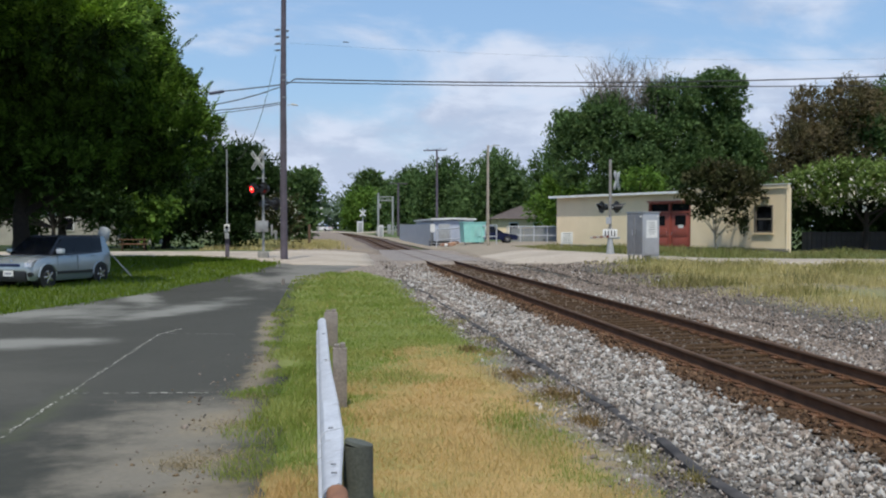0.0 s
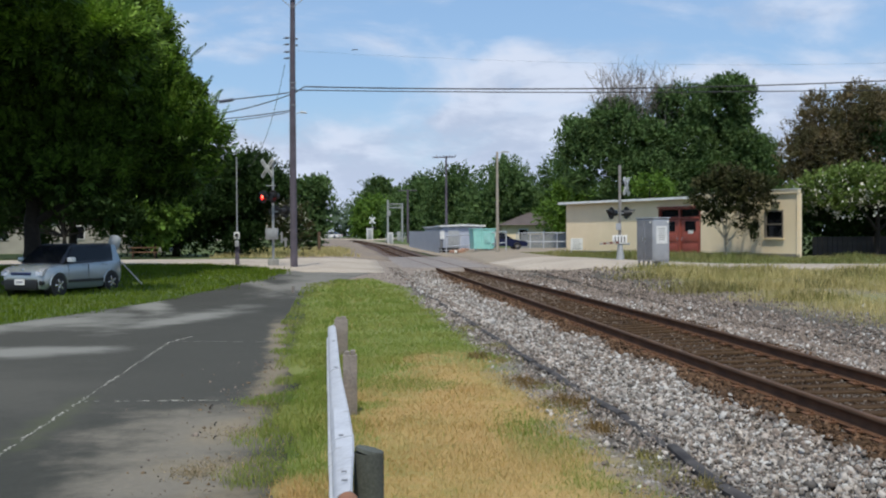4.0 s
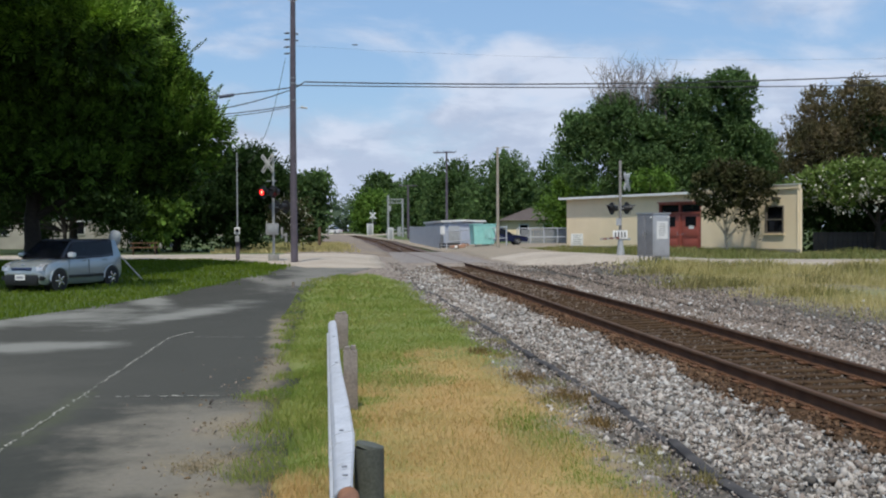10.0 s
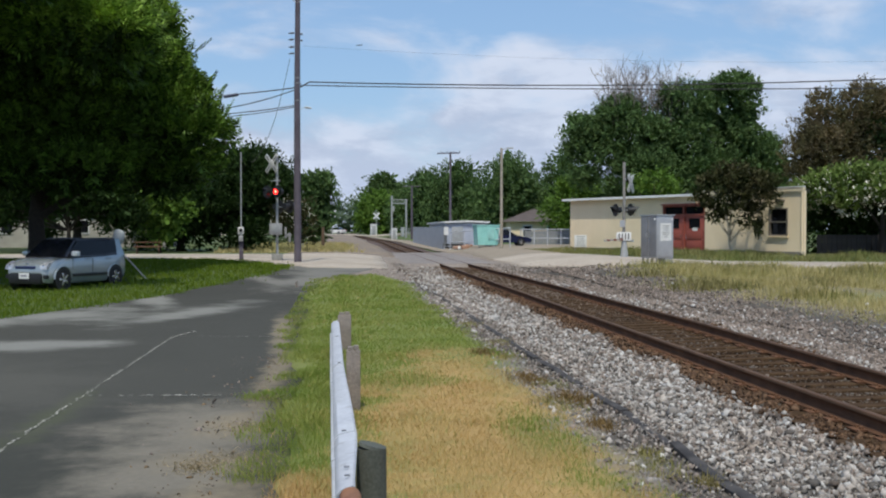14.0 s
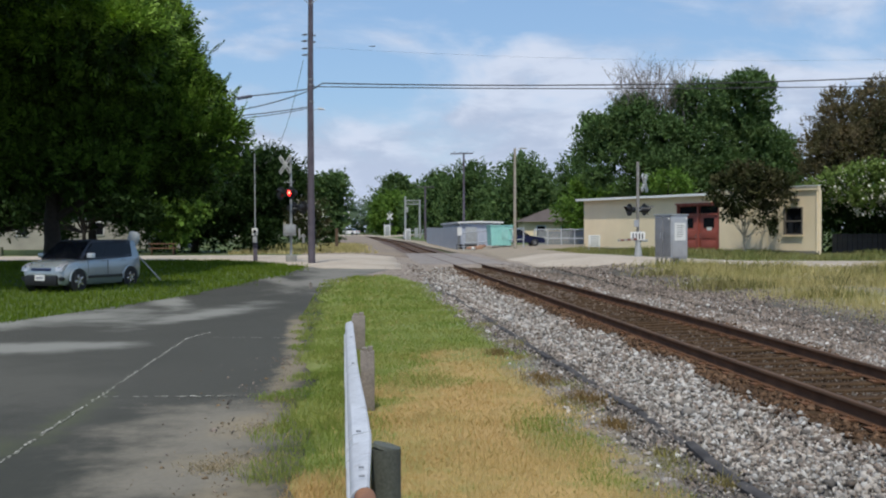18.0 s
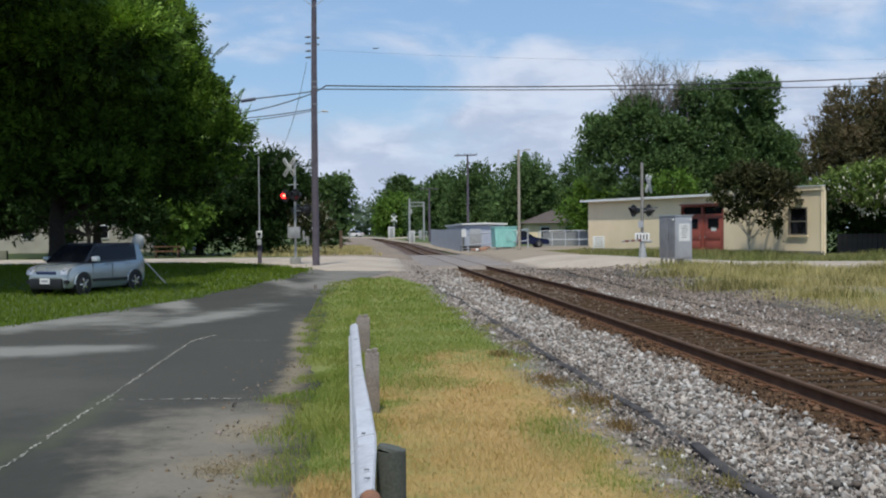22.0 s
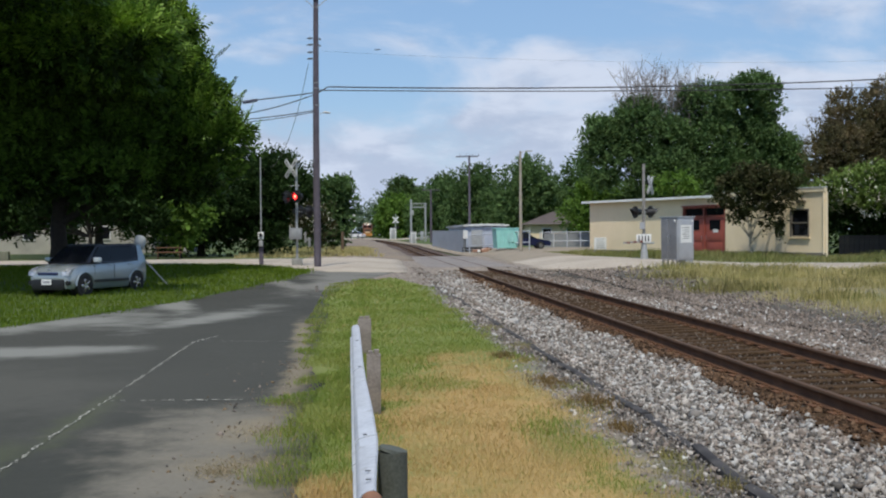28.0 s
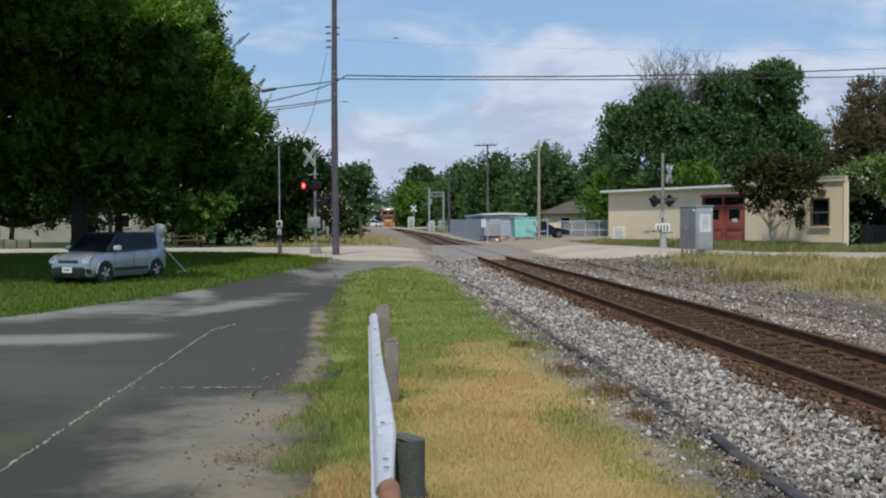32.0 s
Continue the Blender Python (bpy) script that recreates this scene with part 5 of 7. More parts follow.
tree(30.6, 57.5, lumpy([(b[0], b[1], b[2] - 0.35, *b[3:]) for b in BLOOM], 10, 11, 0.36, 0.7), 30000, 0.24, leafy("bush leaves", (0.095, 0.145, 0.036), (0.135, 0.18, 0.05), 0.5), "broad bush with pale blossom over its top", 0.2, 34, flowers=6500, limbs=BLOOM, under=0.1, inner=0.15, up=1.0)
# added dark foliage that stands for the shade below the bush
tree(32.0, 60.5, [(-2.8, 0, 1.8, 2.2, 1.3, 1.9), (0.5, 0, 1.9, 2.8, 1.3, 2.0), (3.6, 0, 1.8, 2.6, 1.3, 2.0), (6.6, 0, 1.7, 2.4, 1.3, 1.9)], 14000, 0.27, LEAF_DARK, "dark foliage added for the shade beneath the blossoming bush", 0.1, 37, category="bush")
# small tree before the building: boughs given by their reach along the front, height and half sizes
MYRTLE = [(0, 4.3, 1.4, 0.8), (-1.2, 3.9, 1.1, 0.8), (1.2, 4.1, 1.3, 0.8), (2.3, 3.8, 0.9, 0.7), (0.4, 3.4, 1.3, 0.8), (-1.9, 3.2, 0.6, 0.5), (1.6, 3.2, 1.0, 0.7), (-0.9, 2.7, 0.8, 0.6),
          (0.3, 2.6, 0.9, 0.55), (1.2, 2.4, 0.8, 0.6), (1.5, 1.7, 0.5, 0.42), (1.95, 1.4, 0.38, 0.33), (-0.7, 2.2, 0.45, 0.3), (2.6, 3.1, 0.6, 0.4)]
MYRTLE = [(0.78 * q - 0.30 * max(q, 0), -0.30 * q - 0.70 * max(q, 0), z - 0.1, w * 0.58, w * 0.52, h * 0.72) for q, z, w, h in MYRTLE]
tree(21.74, 57.71, MYRTLE, 8500, 0.18, LEAF_MYRTLE, "small multi-stemmed tree with dark purplish leaves", 0.075, 35, ragged=0.42, flowers=60, trunk_top=1.5, under=0.4, bark=mat("pale smooth bark", (0.42, 0.37, 0.29), (0.30, 0.26, 0.20), 5, 0.85))
# woods that close the horizon
def woods(name, pts, h, count, size, seed, label, leaf=LEAF_FAR):
    rng = random.Random(seed)
    blobs = []
    for (x0, y0), (x1, y1) in zip(pts, pts[1:]):
        n = max(2, int(math.hypot(x1 - x0, y1 - y0) / (h * 0.75)))
        for i in range(n):
            f = i / n
            x, y, k = x0 + (x1 - x0) * f, y0 + (y1 - y0) * f, rng.uniform(0.75, 1.1)
            blobs.append((x, y, float(gz(x, y)) + h * 0.42 * k, h * 0.62, h * 0.5, h * 0.52 * k))
    ob = new(name, leaf_cloud(name, blobs, count, size, leaf, seed, ragged=0.2))
    return tagged(ob, label, "woods", "", "stuff")


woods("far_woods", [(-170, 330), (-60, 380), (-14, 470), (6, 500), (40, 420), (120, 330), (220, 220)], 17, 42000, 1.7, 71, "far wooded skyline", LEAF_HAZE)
woods("side_woods", [(-90, 110), (-60, 130), (-30, 130), (-16, 140)], 10, 12000, 0.8, 72, "dark woods behind the side road")
woods("yard_woods", [(22, 135), (34, 118), (48, 110), (70, 100), (95, 80)], 8, 16000, 0.6, 73, "green woods behind the yard")


# ---- cream building ----
def building():
    u = Vector((0.444, -0.896, 0))
    L = Vector((15.98, 73.85, 0))
    m = Matrix.Translation((L.x, L.y, 0.3)) @ Matrix.Rotation(math.atan2(u.y, u.x), 4, "Z")   # x along the front, y into the building
    r = root("building", m, "low cream-painted building with a flat white-edged roof", "building")
    LEN, DEP, H, T = 20.5, 6.5, 3.65, 0.2
    # the front is cut for the entrance and the window; y > 0 is behind the front
    def front(x0, x1, z0, z1):
        bm = bm_new()
        box(bm, (x0 + x1) / 2, T / 2, (z0 + z1) / 2, x1 - x0, T, z1 - z0)
        part("front_wall", bm, CREAM, r)
    front(0, 9.4, 0, H)
    front(9.4, 13.1, 3.08, H)
    front(13.1, 18.05, 0, H)
    front(18.05, 19.4, 0, 1.17)
    front(18.05, 19.4, 2.74, H)
    front(19.4, LEN, 0, H)
    K = -0.916        # the lot is skewed: the ends run back at an angle
    def skew(x0, x1, y0, y1):
        return [(x0 + K * y0, y0), (x1 + K * y0, y0), (x1 + K * y1, y1), (x0 + K * y1, y1)]
    for x0, x1, y0, y1 in ((0.2, 0.45, T, DEP), (LEN - 0.1, LEN + 0.15, T, DEP), (0.2, LEN + 0.15, DEP, DEP + T)):
        bm = bm_new()
        prism(bm, skew(x0, x1, y0, y1), H, Matrix.Translation((0, 0, H / 2)), "z")
        part("side_wall", bm, CREAM, r)
    bm = bm_new()
    box(bm, LEN / 2, -0.025, 0.14, LEN + 0.05, 0.05, 0.30)
    part("base_course", bm, mat("weathered base", (0.22, 0.2, 0.17), (0.16, 0.15, 0.12), 2.0, 0.9), r, "stained grey base course")
    bm = bm_new()
    prism(bm, skew(-0.8, 12.45, -0.36, DEP + 0.2), 0.06, Matrix.Translation((0, 0, H + 0.03)), "z")
    part("roof", bm, mat("roof felt", (0.3, 0.3, 0.3), None, 1.0, 0.9), r, "flat grey roof")
    bm = bm_new()
    prism(bm, skew(12.46, LEN, 0.0, DEP + 0.2), 0.06, Matrix.Translation((0, 0, H + 0.03)), "z")
    part("roof", bm, mat("roof felt", (0.3, 0.3, 0.3), None, 1.0, 0.9), r, "flat grey roof")
    bm = bm_new()
    box(bm, 6.1, -0.38, H + 0.01, 13.1, 0.04, 0.15)
    part("fascia", bm, ROOF_WHITE, r, "white roof edge board")
    bm = bm_new()
    box(bm, 16.6, 0.01, H + 0.12, 7.8, 0.22, 0.22)
    part("parapet", bm, CREAM, r)
    bm = bm_new()
    box(bm, 16.6, 0.0, H + 0.25, 7.85, 0.27, 0.04)
    part("parapet_cap", bm, ROOF_WHITE, r, "thin white parapet cap")
    # entrance: red frame, two doors with lights above, recessed
    bm = bm_new()
    for x in (9.46, 11.25, 13.04):
        box(bm, x, 0.12, 1.54, 0.12, 0.2, 3.06)
    box(bm, 11.25, 0.12, 3.02, 3.46, 0.2, 0.10)
    box(bm, 11.25, 0.12, 2.45, 3.46, 0.18, 0.10)
    box(bm, 11.25, -0.06, 3.12, 3.7, 0.16, 0.08)
    frame_ob = part("door_frame", bm, RED_PAINT, r, "dark red painted door frame")
    for i, x in enumerate((10.36, 12.14)):
        bm = bm_new()
        box(bm, x, 0.14, 1.2, 1.66, 0.08, 2.38, 0.01)
        for z in (0.55, 1.2):
            box(bm, x, 0.09, z, 1.2, 0.03, 0.5, 0.008)
        d = part("door", bm, RED_PAINT, r, "dark red painted door")
        bm = bm_new()
        box(bm, x, 0.092, 1.92, 0.9, 0.012, 0.62)
        part("pane", bm, DARK_GLASS, d)
        bm = bm_new()
        rod(bm, (x + 0.68 * (1 - 2 * i), 0.04, 1.0), (x + 0.68 * (1 - 2 * i), 0.04, 1.25), 0.015)
        part("door_handle", bm, CHROME, d, "metal pull handle")
        bm = bm_new()
        box(bm, x, 0.15, 2.74, 1.5, 0.03, 0.46)
        part("transom_pane", bm, DARK_GLASS, r)
    bm = bm_new()
    box(bm, 12.2, 0.075, 1.55, 0.42, 0.01, 0.2)
    part("notice", bm, SIGN_WHITE, r, "small white notice")
    # window
    bm = bm_new()
    for x in (18.09, 19.36):
        box(bm, x, 0.09, 1.955, 0.08, 0.24, 1.57)
    for z in (1.21, 1.955, 2.70):
        box(bm, 18.725, 0.09, z, 1.19, 0.2, 0.07)
    w = part("window", bm, mat("bronze frame", (0.20, 0.18, 0.15), None, 3.0, 0.5, 0.2), r, "dark-framed sash window")
    for z in (1.58, 2.33):
        bm = bm_new()
        box(bm, 18.725, 0.13, z, 1.18, 0.012, 0.68)
        part("pane", bm, DARK_GLASS, w)
    bm = bm_new()
    box(bm, 18.725, -0.05, 1.12, 1.5, 0.14, 0.06)
    part("sill", bm, CREAM, w)
    bm = bm_new()
    box(bm, 18.9, -0.10, 3.15, 0.55, 0.2, 0.14, 0.02)
    part("wall_lamp", bm, mat("bronze lamp", (0.1, 0.09, 0.08), None, 3.0, 0.5), r, "dark outdoor wall lamp")
    bm = bm_new()
    rod(bm, (20.42, -0.06, 0.2), (20.42, -0.06, 3.6), 0.045, seg=8)
    part("downpipe", bm, CREAM, r)


building()


# ---- signal cabinet ----
def signal_cabinet():
    r = root("signal_cabinet", on_ground(14.05, 46.4, 26), "grey metal railway signal cabinet on short legs", "cabinet")
    bm = bm_new()
    box(bm, 0, 0, 1.26, 1.0, 1.05, 1.92, 0.015)
    part("body", bm, SILVER, r)
    bm = bm_new()
    box(bm, 0, 0, 2.245, 1.1, 1.14, 0.05, 0.01)
    part("lid", bm, SILVER, r)
    for i, y in enumerate((-0.27, 0.25)):
        bm = bm_new()
        box(bm, -0.512, y, 1.26, 0.03, 0.47, 1.8, 0.008)
        d = part("door", bm, SILVER_DARK, r, "dark grey cabinet door")
        bm = bm_new()
        box(bm, -0.545, y + (0.17 if i == 0 else -0.17), 1.3, 0.03, 0.03, 0.3)
        part("handle", bm, CHROME, d)
    bm = bm_new()
    box(bm, 0.0, -0.535, 1.26, 0.86, 0.025, 1.78, 0.006)
    part("side_panel", bm, SILVER, r)
    bm = bm_new()
    box(bm, 0.02, -0.552, 1.48, 0.66, 0.008, 0.80)
    n = part("notice", bm, SIGN_WHITE, r, "white paper notice with grey lines")
    for k in range(6):
        bm = bm_new()
        box(bm, 0.02 - 0.02 * (k % 2), -0.5575, 1.76 - k * 0.10, 0.42 - 0.05 * (k % 3), 0.004, 0.022)
        part("text_bar", bm, INK, n)
    for x, y in ((0.08, -0.45), (-0.42, -0.45), (-0.42, 0.45), (0.42, 0.45), (-0.42, 0.15), (-0.42, -0.15)):
        bm = bm_new()
        box(bm, x, y, 0.14, 0.07, 0.07, 0.36)
        part("leg", bm, SILVER_DARK, r)
    bm = bm_new()
    box(bm, 0.26, -0.28, 0.14, 0.45, 0.45, 0.34)
    part("cable_duct", bm, SILVER, r)
    for z, y in ((2.05, -0.05), (2.05, -0.40)):
        bm = bm_new()
        ball(bm, (0.40 if y < -0.3 else -0.53, -0.55 if y < -0.3 else -0.42, z), 0.05, 2)
        part("vent_cap", bm, SIGN_WHITE, r)


signal_cabinet()


# ---- crossing signals ----
LENS_GLOW = glow("lit red lens", (1.0, 0.02, 0.02), 3.2)
LENS_CORE = glow("lit lamp core", (1.0, 0.22, 0.13), 4.5)
LENS_OFF = mat("unlit red lens", (0.012, 0.002, 0.002), None, 9.0, 0.35)
LAMPS = {}


def light_head(parent, m, key=None, name="light_head"):
    """A round flasher facing local -y: background disc, housing, hood, and a turning lens drum in it."""
    h = new(name)
    h.parent = parent
    h.matrix_basis = m
    bm = bm_new()
    rod(bm, (0, 0.02, 0), (0, 0.04, 0), 0.32, seg=24)
    d = part("background_disc", bm, BLACK, h)
    bm = bm_new()
    rod(bm, (0, 0.04, 0), (0, 0.34, 0), 0.17, 0.14, seg=18)
    part("housing", bm, BLACK, h)
    bm = bm_new()
    n = 14
    for i in range(n):
        a, b = math.pi * (i / n) * 1.3 - 0.47, math.pi * ((i + 1) / n) * 1.3 - 0.47
        pr = [(math.cos(q) * 0.172, math.sin(q) * 0.172) for q in (a, b)]
        vs = []
        for (px, pz) in pr:
            vs += [bm.verts.new((px, 0.02, pz)), bm.verts.new((px * 1.02, -0.26 * (0.35 + 0.65 * max(0, pz / 0.172)), pz * 1.02))]
        bm.faces.new((vs[0], vs[1], vs[3], vs[2]))
    bmesh.ops.remove_doubles(bm, verts=bm.verts, dist=0.001)
    r = bmesh.ops.solidify(bm, geom=bm.faces[:], thickness=0.008)
    part("hood", bm, BLACK, h)
    if not key:
        bm = bm_new()
        rod(bm, (0, -0.004, 0), (0, 0.012, 0), 0.155, seg=20)
        part("lens", bm, LENS_OFF, h, "dark red glass lens")
    else:
        # an added drum with a shining and a dark side; turning it makes the flashes
        bm = bm_new()
        rod(bm, (0, -0.028, 0), (0, -0.006, 0), 0.15, 0.16, seg=20)
        drum = part("lens_drum", bm, LENS_GLOW, h, "red signal lamp that flashes")
        bm = bm_new()
        rod(bm, (0, -0.034, 0), (0, -0.028, 0), 0.07, seg=14)
        part("lamp_core", bm, LENS_CORE, drum)
        bm = bm_new()
        rod(bm, (0, -0.012, 0), (0, 0.03, 0), 0.170, 0.165, seg=20)
        part("dark_side", bm, LENS_OFF, drum)
        drum.matrix_basis = pose(0, -0.05, 0)
        LAMPS[key] = drum
    return h


def crossbuck(parent, m):
    for a in (45, -45):
        bm = bm_new()
        box(bm, 0, -0.01 if a > 0 else 0.01, 0, 1.2, 0.018, 0.22, 0.004)
        # sign white greyed so the boards carry their shade in the colour
        b = part("crossbuck_board", bm, mat("shaded board white", (0.50, 0.51, 0.50), (0.40, 0.41, 0.41), 5.0, 0.6), parent, "white diagonal crossing board")
        b.matrix_basis = m @ pose(0, 0, 0, 0, a, 0)
        for x0 in (-0.36, 0.34):
            bm = bm_new()
            box(bm, x0, -0.021 if a > 0 else -0.001, 0, 0.30, 0.004, 0.05)
            part("letter_bar", bm, INK, b)


def signal_left():
    r = root("crossing_signal", on_ground(-3.46, 52.5), "railway crossing signal with crossbuck and flashing red lights", "crossing signal", "crossing signals")
    bm = bm_new()
    rod(bm, (0, 0, 0), (0, 0, 5.2), 0.065, 0.055, 12)
    part("mast", bm, GALV, r)
    bm = bm_new()
    box(bm, 0, 0, 0.16, 0.52, 0.52, 0.36, 0.03)
    part("base", bm, mat("cast base", (0.28, 0.28, 0.26), (0.2, 0.2, 0.19), 4, 0.8), r, "grey cast mast base")
    bm = bm_new()
    box(bm, -0.05, -0.18, 1.58, 0.60, 0.44, 0.56, 0.03)
    mech = part("gate_mechanism", bm, mat("mechanism grey", (0.36, 0.36, 0.36), (0.3, 0.3, 0.3), 3, 0.6), r, "grey gate mechanism box")
    bm = bm_new()
    box(bm, -0.05, -0.41, 1.62, 0.46, 0.02, 0.4, 0.005)
    part("cover", bm, GALV, mech)
    for x, z, w, h in ((0.42, 1.40, 0.10, 0.55), (0.62, 1.15, 0.12, 0.45), (0.52, 1.28, 0.3, 0.1)):
        bm = bm_new()
        box(bm, x, -0.1, z, w, 0.12, h, 0.02)
        part("counterweight", bm, mat("weight grey", (0.34, 0.34, 0.33), (0.24, 0.24, 0.23), 4, 0.7), r, "grey counterweight arm")
    turn = -46
    bm = bm_new()
    q = pose(0.06, 0, 3.42, 0, 0, turn)
    box(bm, 0, -0.12, 0, 0.95, 0.05, 0.05, m=q)
    part("cross_arm", bm, GALV, r)
    bm = bm_new()
    box(bm, 0, 0.12, -0.75, 0.95, 0.05, 0.05, m=q)
    part("cross_arm", bm, GALV, r)
    light_head(r, q @ pose(-0.38, -0.42, 0), "left")
    light_head(r, q @ pose(0.38, -0.42, 0), "right")
    light_head(r, q @ pose(0.38, 0.42, -0.72, 0, 0, 180))
    light_head(r, q @ pose(-0.38, 0.42, -0.72, 0, 0, 180))
    crossbuck(r, pose(0, 0, 4.80, 0, 0, turn) @ pose(-0.30, -0.10, 0.05))
    bm = bm_new()
    rod(bm, (-0.3, -0.3, 3.95), (0.15, 0.05, 3.98), 0.02)
    part("bell_bracket", bm, GALV, r)
    return r


def signal_right():
    r = root("crossing_signal", on_ground(14.4, 53.4), "railway crossing signal seen from its side, lights dark", "crossing signal", "crossing signals")
    bm = bm_new()
    rod(bm, (0, 0, 0), (0, 0, 4.95), 0.085, 0.075, 12)
    part("mast", bm, mat("mast wood grey", (0.27, 0.26, 0.24), (0.2, 0.19, 0.18), 4, 0.8), r)
    bm = bm_new()
    rod(bm, (0.02, 0, 0), (0.0, 0, 0.9), 0.22, 0.12, 12)
    part("base", bm, GALV, r, "white-grey mast base")
    bm = bm_new()
    box(bm, 0.02, 0, 2.45, 1.0, 0.05, 0.05)
    part("cross_arm", bm, GALV, r)
    for x, face in ((-0.50, -74), (0.54, 74)):
        light_head(r, pose(x, -0.08, 2.45, 0, 0, face))
        light_head(r, pose(x * 0.8, 0.22, 2.47, 0, 0, -face + 180))
    crossbuck(r, pose(0.36, -0.1, 3.85, 0, 0, 58))
    crossbuck(r, pose(0.40, 0.3, 3.85, 0, 0, 238))
    bm = bm_new()
    box(bm, -0.05, -0.16, 1.08, 0.78, 0.03, 0.44, 0.01)
    s = part("track_sign", bm, SIGN_WHITE, r, "white sign with black bars")
    for k in range(4):
        bm = bm_new()
        box(bm, -0.30 + k * 0.165, -0.178, 1.08, 0.07, 0.004, 0.30)
        part("text_bar", bm, INK, s)
    bm = bm_new()
    box(bm, 0.02, 0.1, 1.08, 0.36, 0.34, 0.5, 0.03)
    part("gate_mechanism", bm, SILVER_DARK, r)
    arm = new("gate_arm")
    arm.parent = r
    arm.matrix_basis = pose(-0.1, -0.2, 0.92, 0, 0, 0)
    for k in range(6):
        bm = bm_new()
        box(bm, -0.09 - k * 0.17, 0, -0.012 * k, 0.17, 0.05, 0.11)
        part("stripe", bm, mat("faded gate red", (0.16, 0.05, 0.04), None, 5, 0.7) if k % 2 == 0 else mat("faded gate white", (0.35, 0.33, 0.3), None, 5, 0.7), arm)
    bm = bm_new()
    box(bm, 0.35, 0.1, 0.85, 0.4, 0.12, 0.12, 0.02)
    part("counterweight", bm, GALV, r)
    bm = bm_new()
    box(bm, -0.12, -0.14, 1.75, 0.26, 0.02, 0.36)
    part("plate", bm, SILVER, r)
    return r


signal_left()
signal_right()


# ---- poles and wires ----
def utility_pole():
    r = root("utility_pole", on_ground(-2.3, 49.5), "tall brown wooden utility pole with a crossarm", "utility pole")
    bm = bm_new()
    path_rod(bm, [(0, 0, -0.1), (-0.02, 0, 4), (-0.02, 0, 8), (0.02, 0, 12.95)], [0.175, 0.16, 0.14, 0.115], 14)
    part("pole", bm, WOOD_POLE, r)
    bm = bm_new()
    box(bm, 0.04, -0.17, 0, 2.28, 0.10, 0.12, 0.01, m=pose(0, 0, 12.68, 0, -3, 0))
    part("crossarm", bm, WOOD_POLE, r)
    for s in (-1, 1):
        bm = bm_new()
        rod(bm, (0.62 * s, -0.18, 12.63), (0.05 * s, -0.18, 12.15), 0.018, seg=6)
        part("brace", bm, GALV, r)
        for x in (0.45, 1.05):
            bm = bm_new()
            rod(bm, (x * s, -0.17, 12.73), (x * s, -0.17, 12.88), 0.04, 0.055, 8)
            part("insulator", bm, INK, r)
    for k, z in enumerate((10.75, 10.45, 10.1, 9.8)):
        bm = bm_new()
        rod(bm, (-0.15, -0.05, z), (-0.33, -0.05, z - 0.02), 0.035, 0.05, 8)
        rod(bm, (-0.33, -0.05, z), (-0.42, -0.05, z - 0.04), 0.025, 0.02, 6)
        part("insulator", bm, INK, r)
    for z in (10.7, 10.4):
        bm = bm_new()
        rod(bm, (0.14, -0.05, z), (0.24, -0.05, z), 0.04, 0.04, 8)
        part("insulator", bm, INK, r)
    bm = bm_new()
    rod(bm, (0.14, -0.05, 7.2), (0.45, -0.05, 7.32), 0.015, seg=6)
    rod(bm, (0.36, -0.05, 7.28), (0.66, -0.05, 7.24), 0.06, 0.03, 8)
    part("lamp_arm", bm, GALV, r, "small grey floodlight on an arm")
    for z in (8.65, 8.4, 7.6):
        bm = bm_new()
        rod(bm, (0, 0, z - 0.03), (0, 0, z + 0.03), 0.15, seg=14)
        part("clamp", bm, SILVER_DARK, r)
    bm = bm_new()
    for k in range(6):
        rod(bm, (0.1, -0.155, 1.5 + k * 0.02), (0.1, -0.165, 1.5 + k * 0.02), 0.02)
    rod(bm, (0.12, -0.16, 0.0), (0.1, -0.14, 7.0), 0.018, seg=6)
    part("conduit", bm, WOOD_POLE, r)
    return r


utility_pole()


def wire(name, pts, sag, radius, label, n=24):
    """A hanging wire through points, sagging between them."""
    bm = bm_new()
    full = []
    for a, b in zip(pts, pts[1:]):
        a, b = Vector(a), Vector(b)
        for i in range(n):
            f = i / n
            p = a.lerp(b, f)
            p.z -= sag * 4 * f * (1 - f)
            full.append(p)
    full.append(Vector(pts[-1]))
    path_rod(bm, full, [radius] * len(full), 6)
    return tagged(link_mesh(name, bm, CABLE), label, "wire", "overhead wires")


wire("overhead_cable", [(-2.2, 49.5, 8.45)] + [(-1.75 + 63.75 * k / 40, 49.6 + 2.9 * k / 40, 8.74 + 4.46 * (k / 40) ** 2 - 0.43 * k / 40) for k in range(41)], 0.0, 0.030, "thick black overhead cable from the pole", 1)
wire("overhead_cable", [(-2.2, 49.4, 8.55), (62, 52.5, 10.71)], 0.54, 0.024, "black overhead cable from the pole", 40)
wire("overhead_cable", [(-2.4, 49.5, 8.45), (-7.5, 48.5, 7.75)], 0.05, 0.026, "spiral-bound black cable running into the tree")
wire("overhead_cable", [(-2.3, 49.5, 8.40), (-8.0, 48.5, 7.1)], 0.28, 0.024, "black cable running into the tree")
wire("overhead_cable", [(-2.4, 49.5, 7.62), (-8.0, 48.5, 6.95)], 0.12, 0.022, "black service cable running into the tree")
wire("overhead_cable", [(-2.4, 49.5, 7.55), (-8.0, 48.5, 6.85)], 0.16, 0.018, "thin black service cable running into the tree")
wire("drop_wire", [(-2.65, 49.45, 9.8), (-4.4, 49.0, 4.9)], 0.95, 0.012, "thin drop wire curving down from the pole")
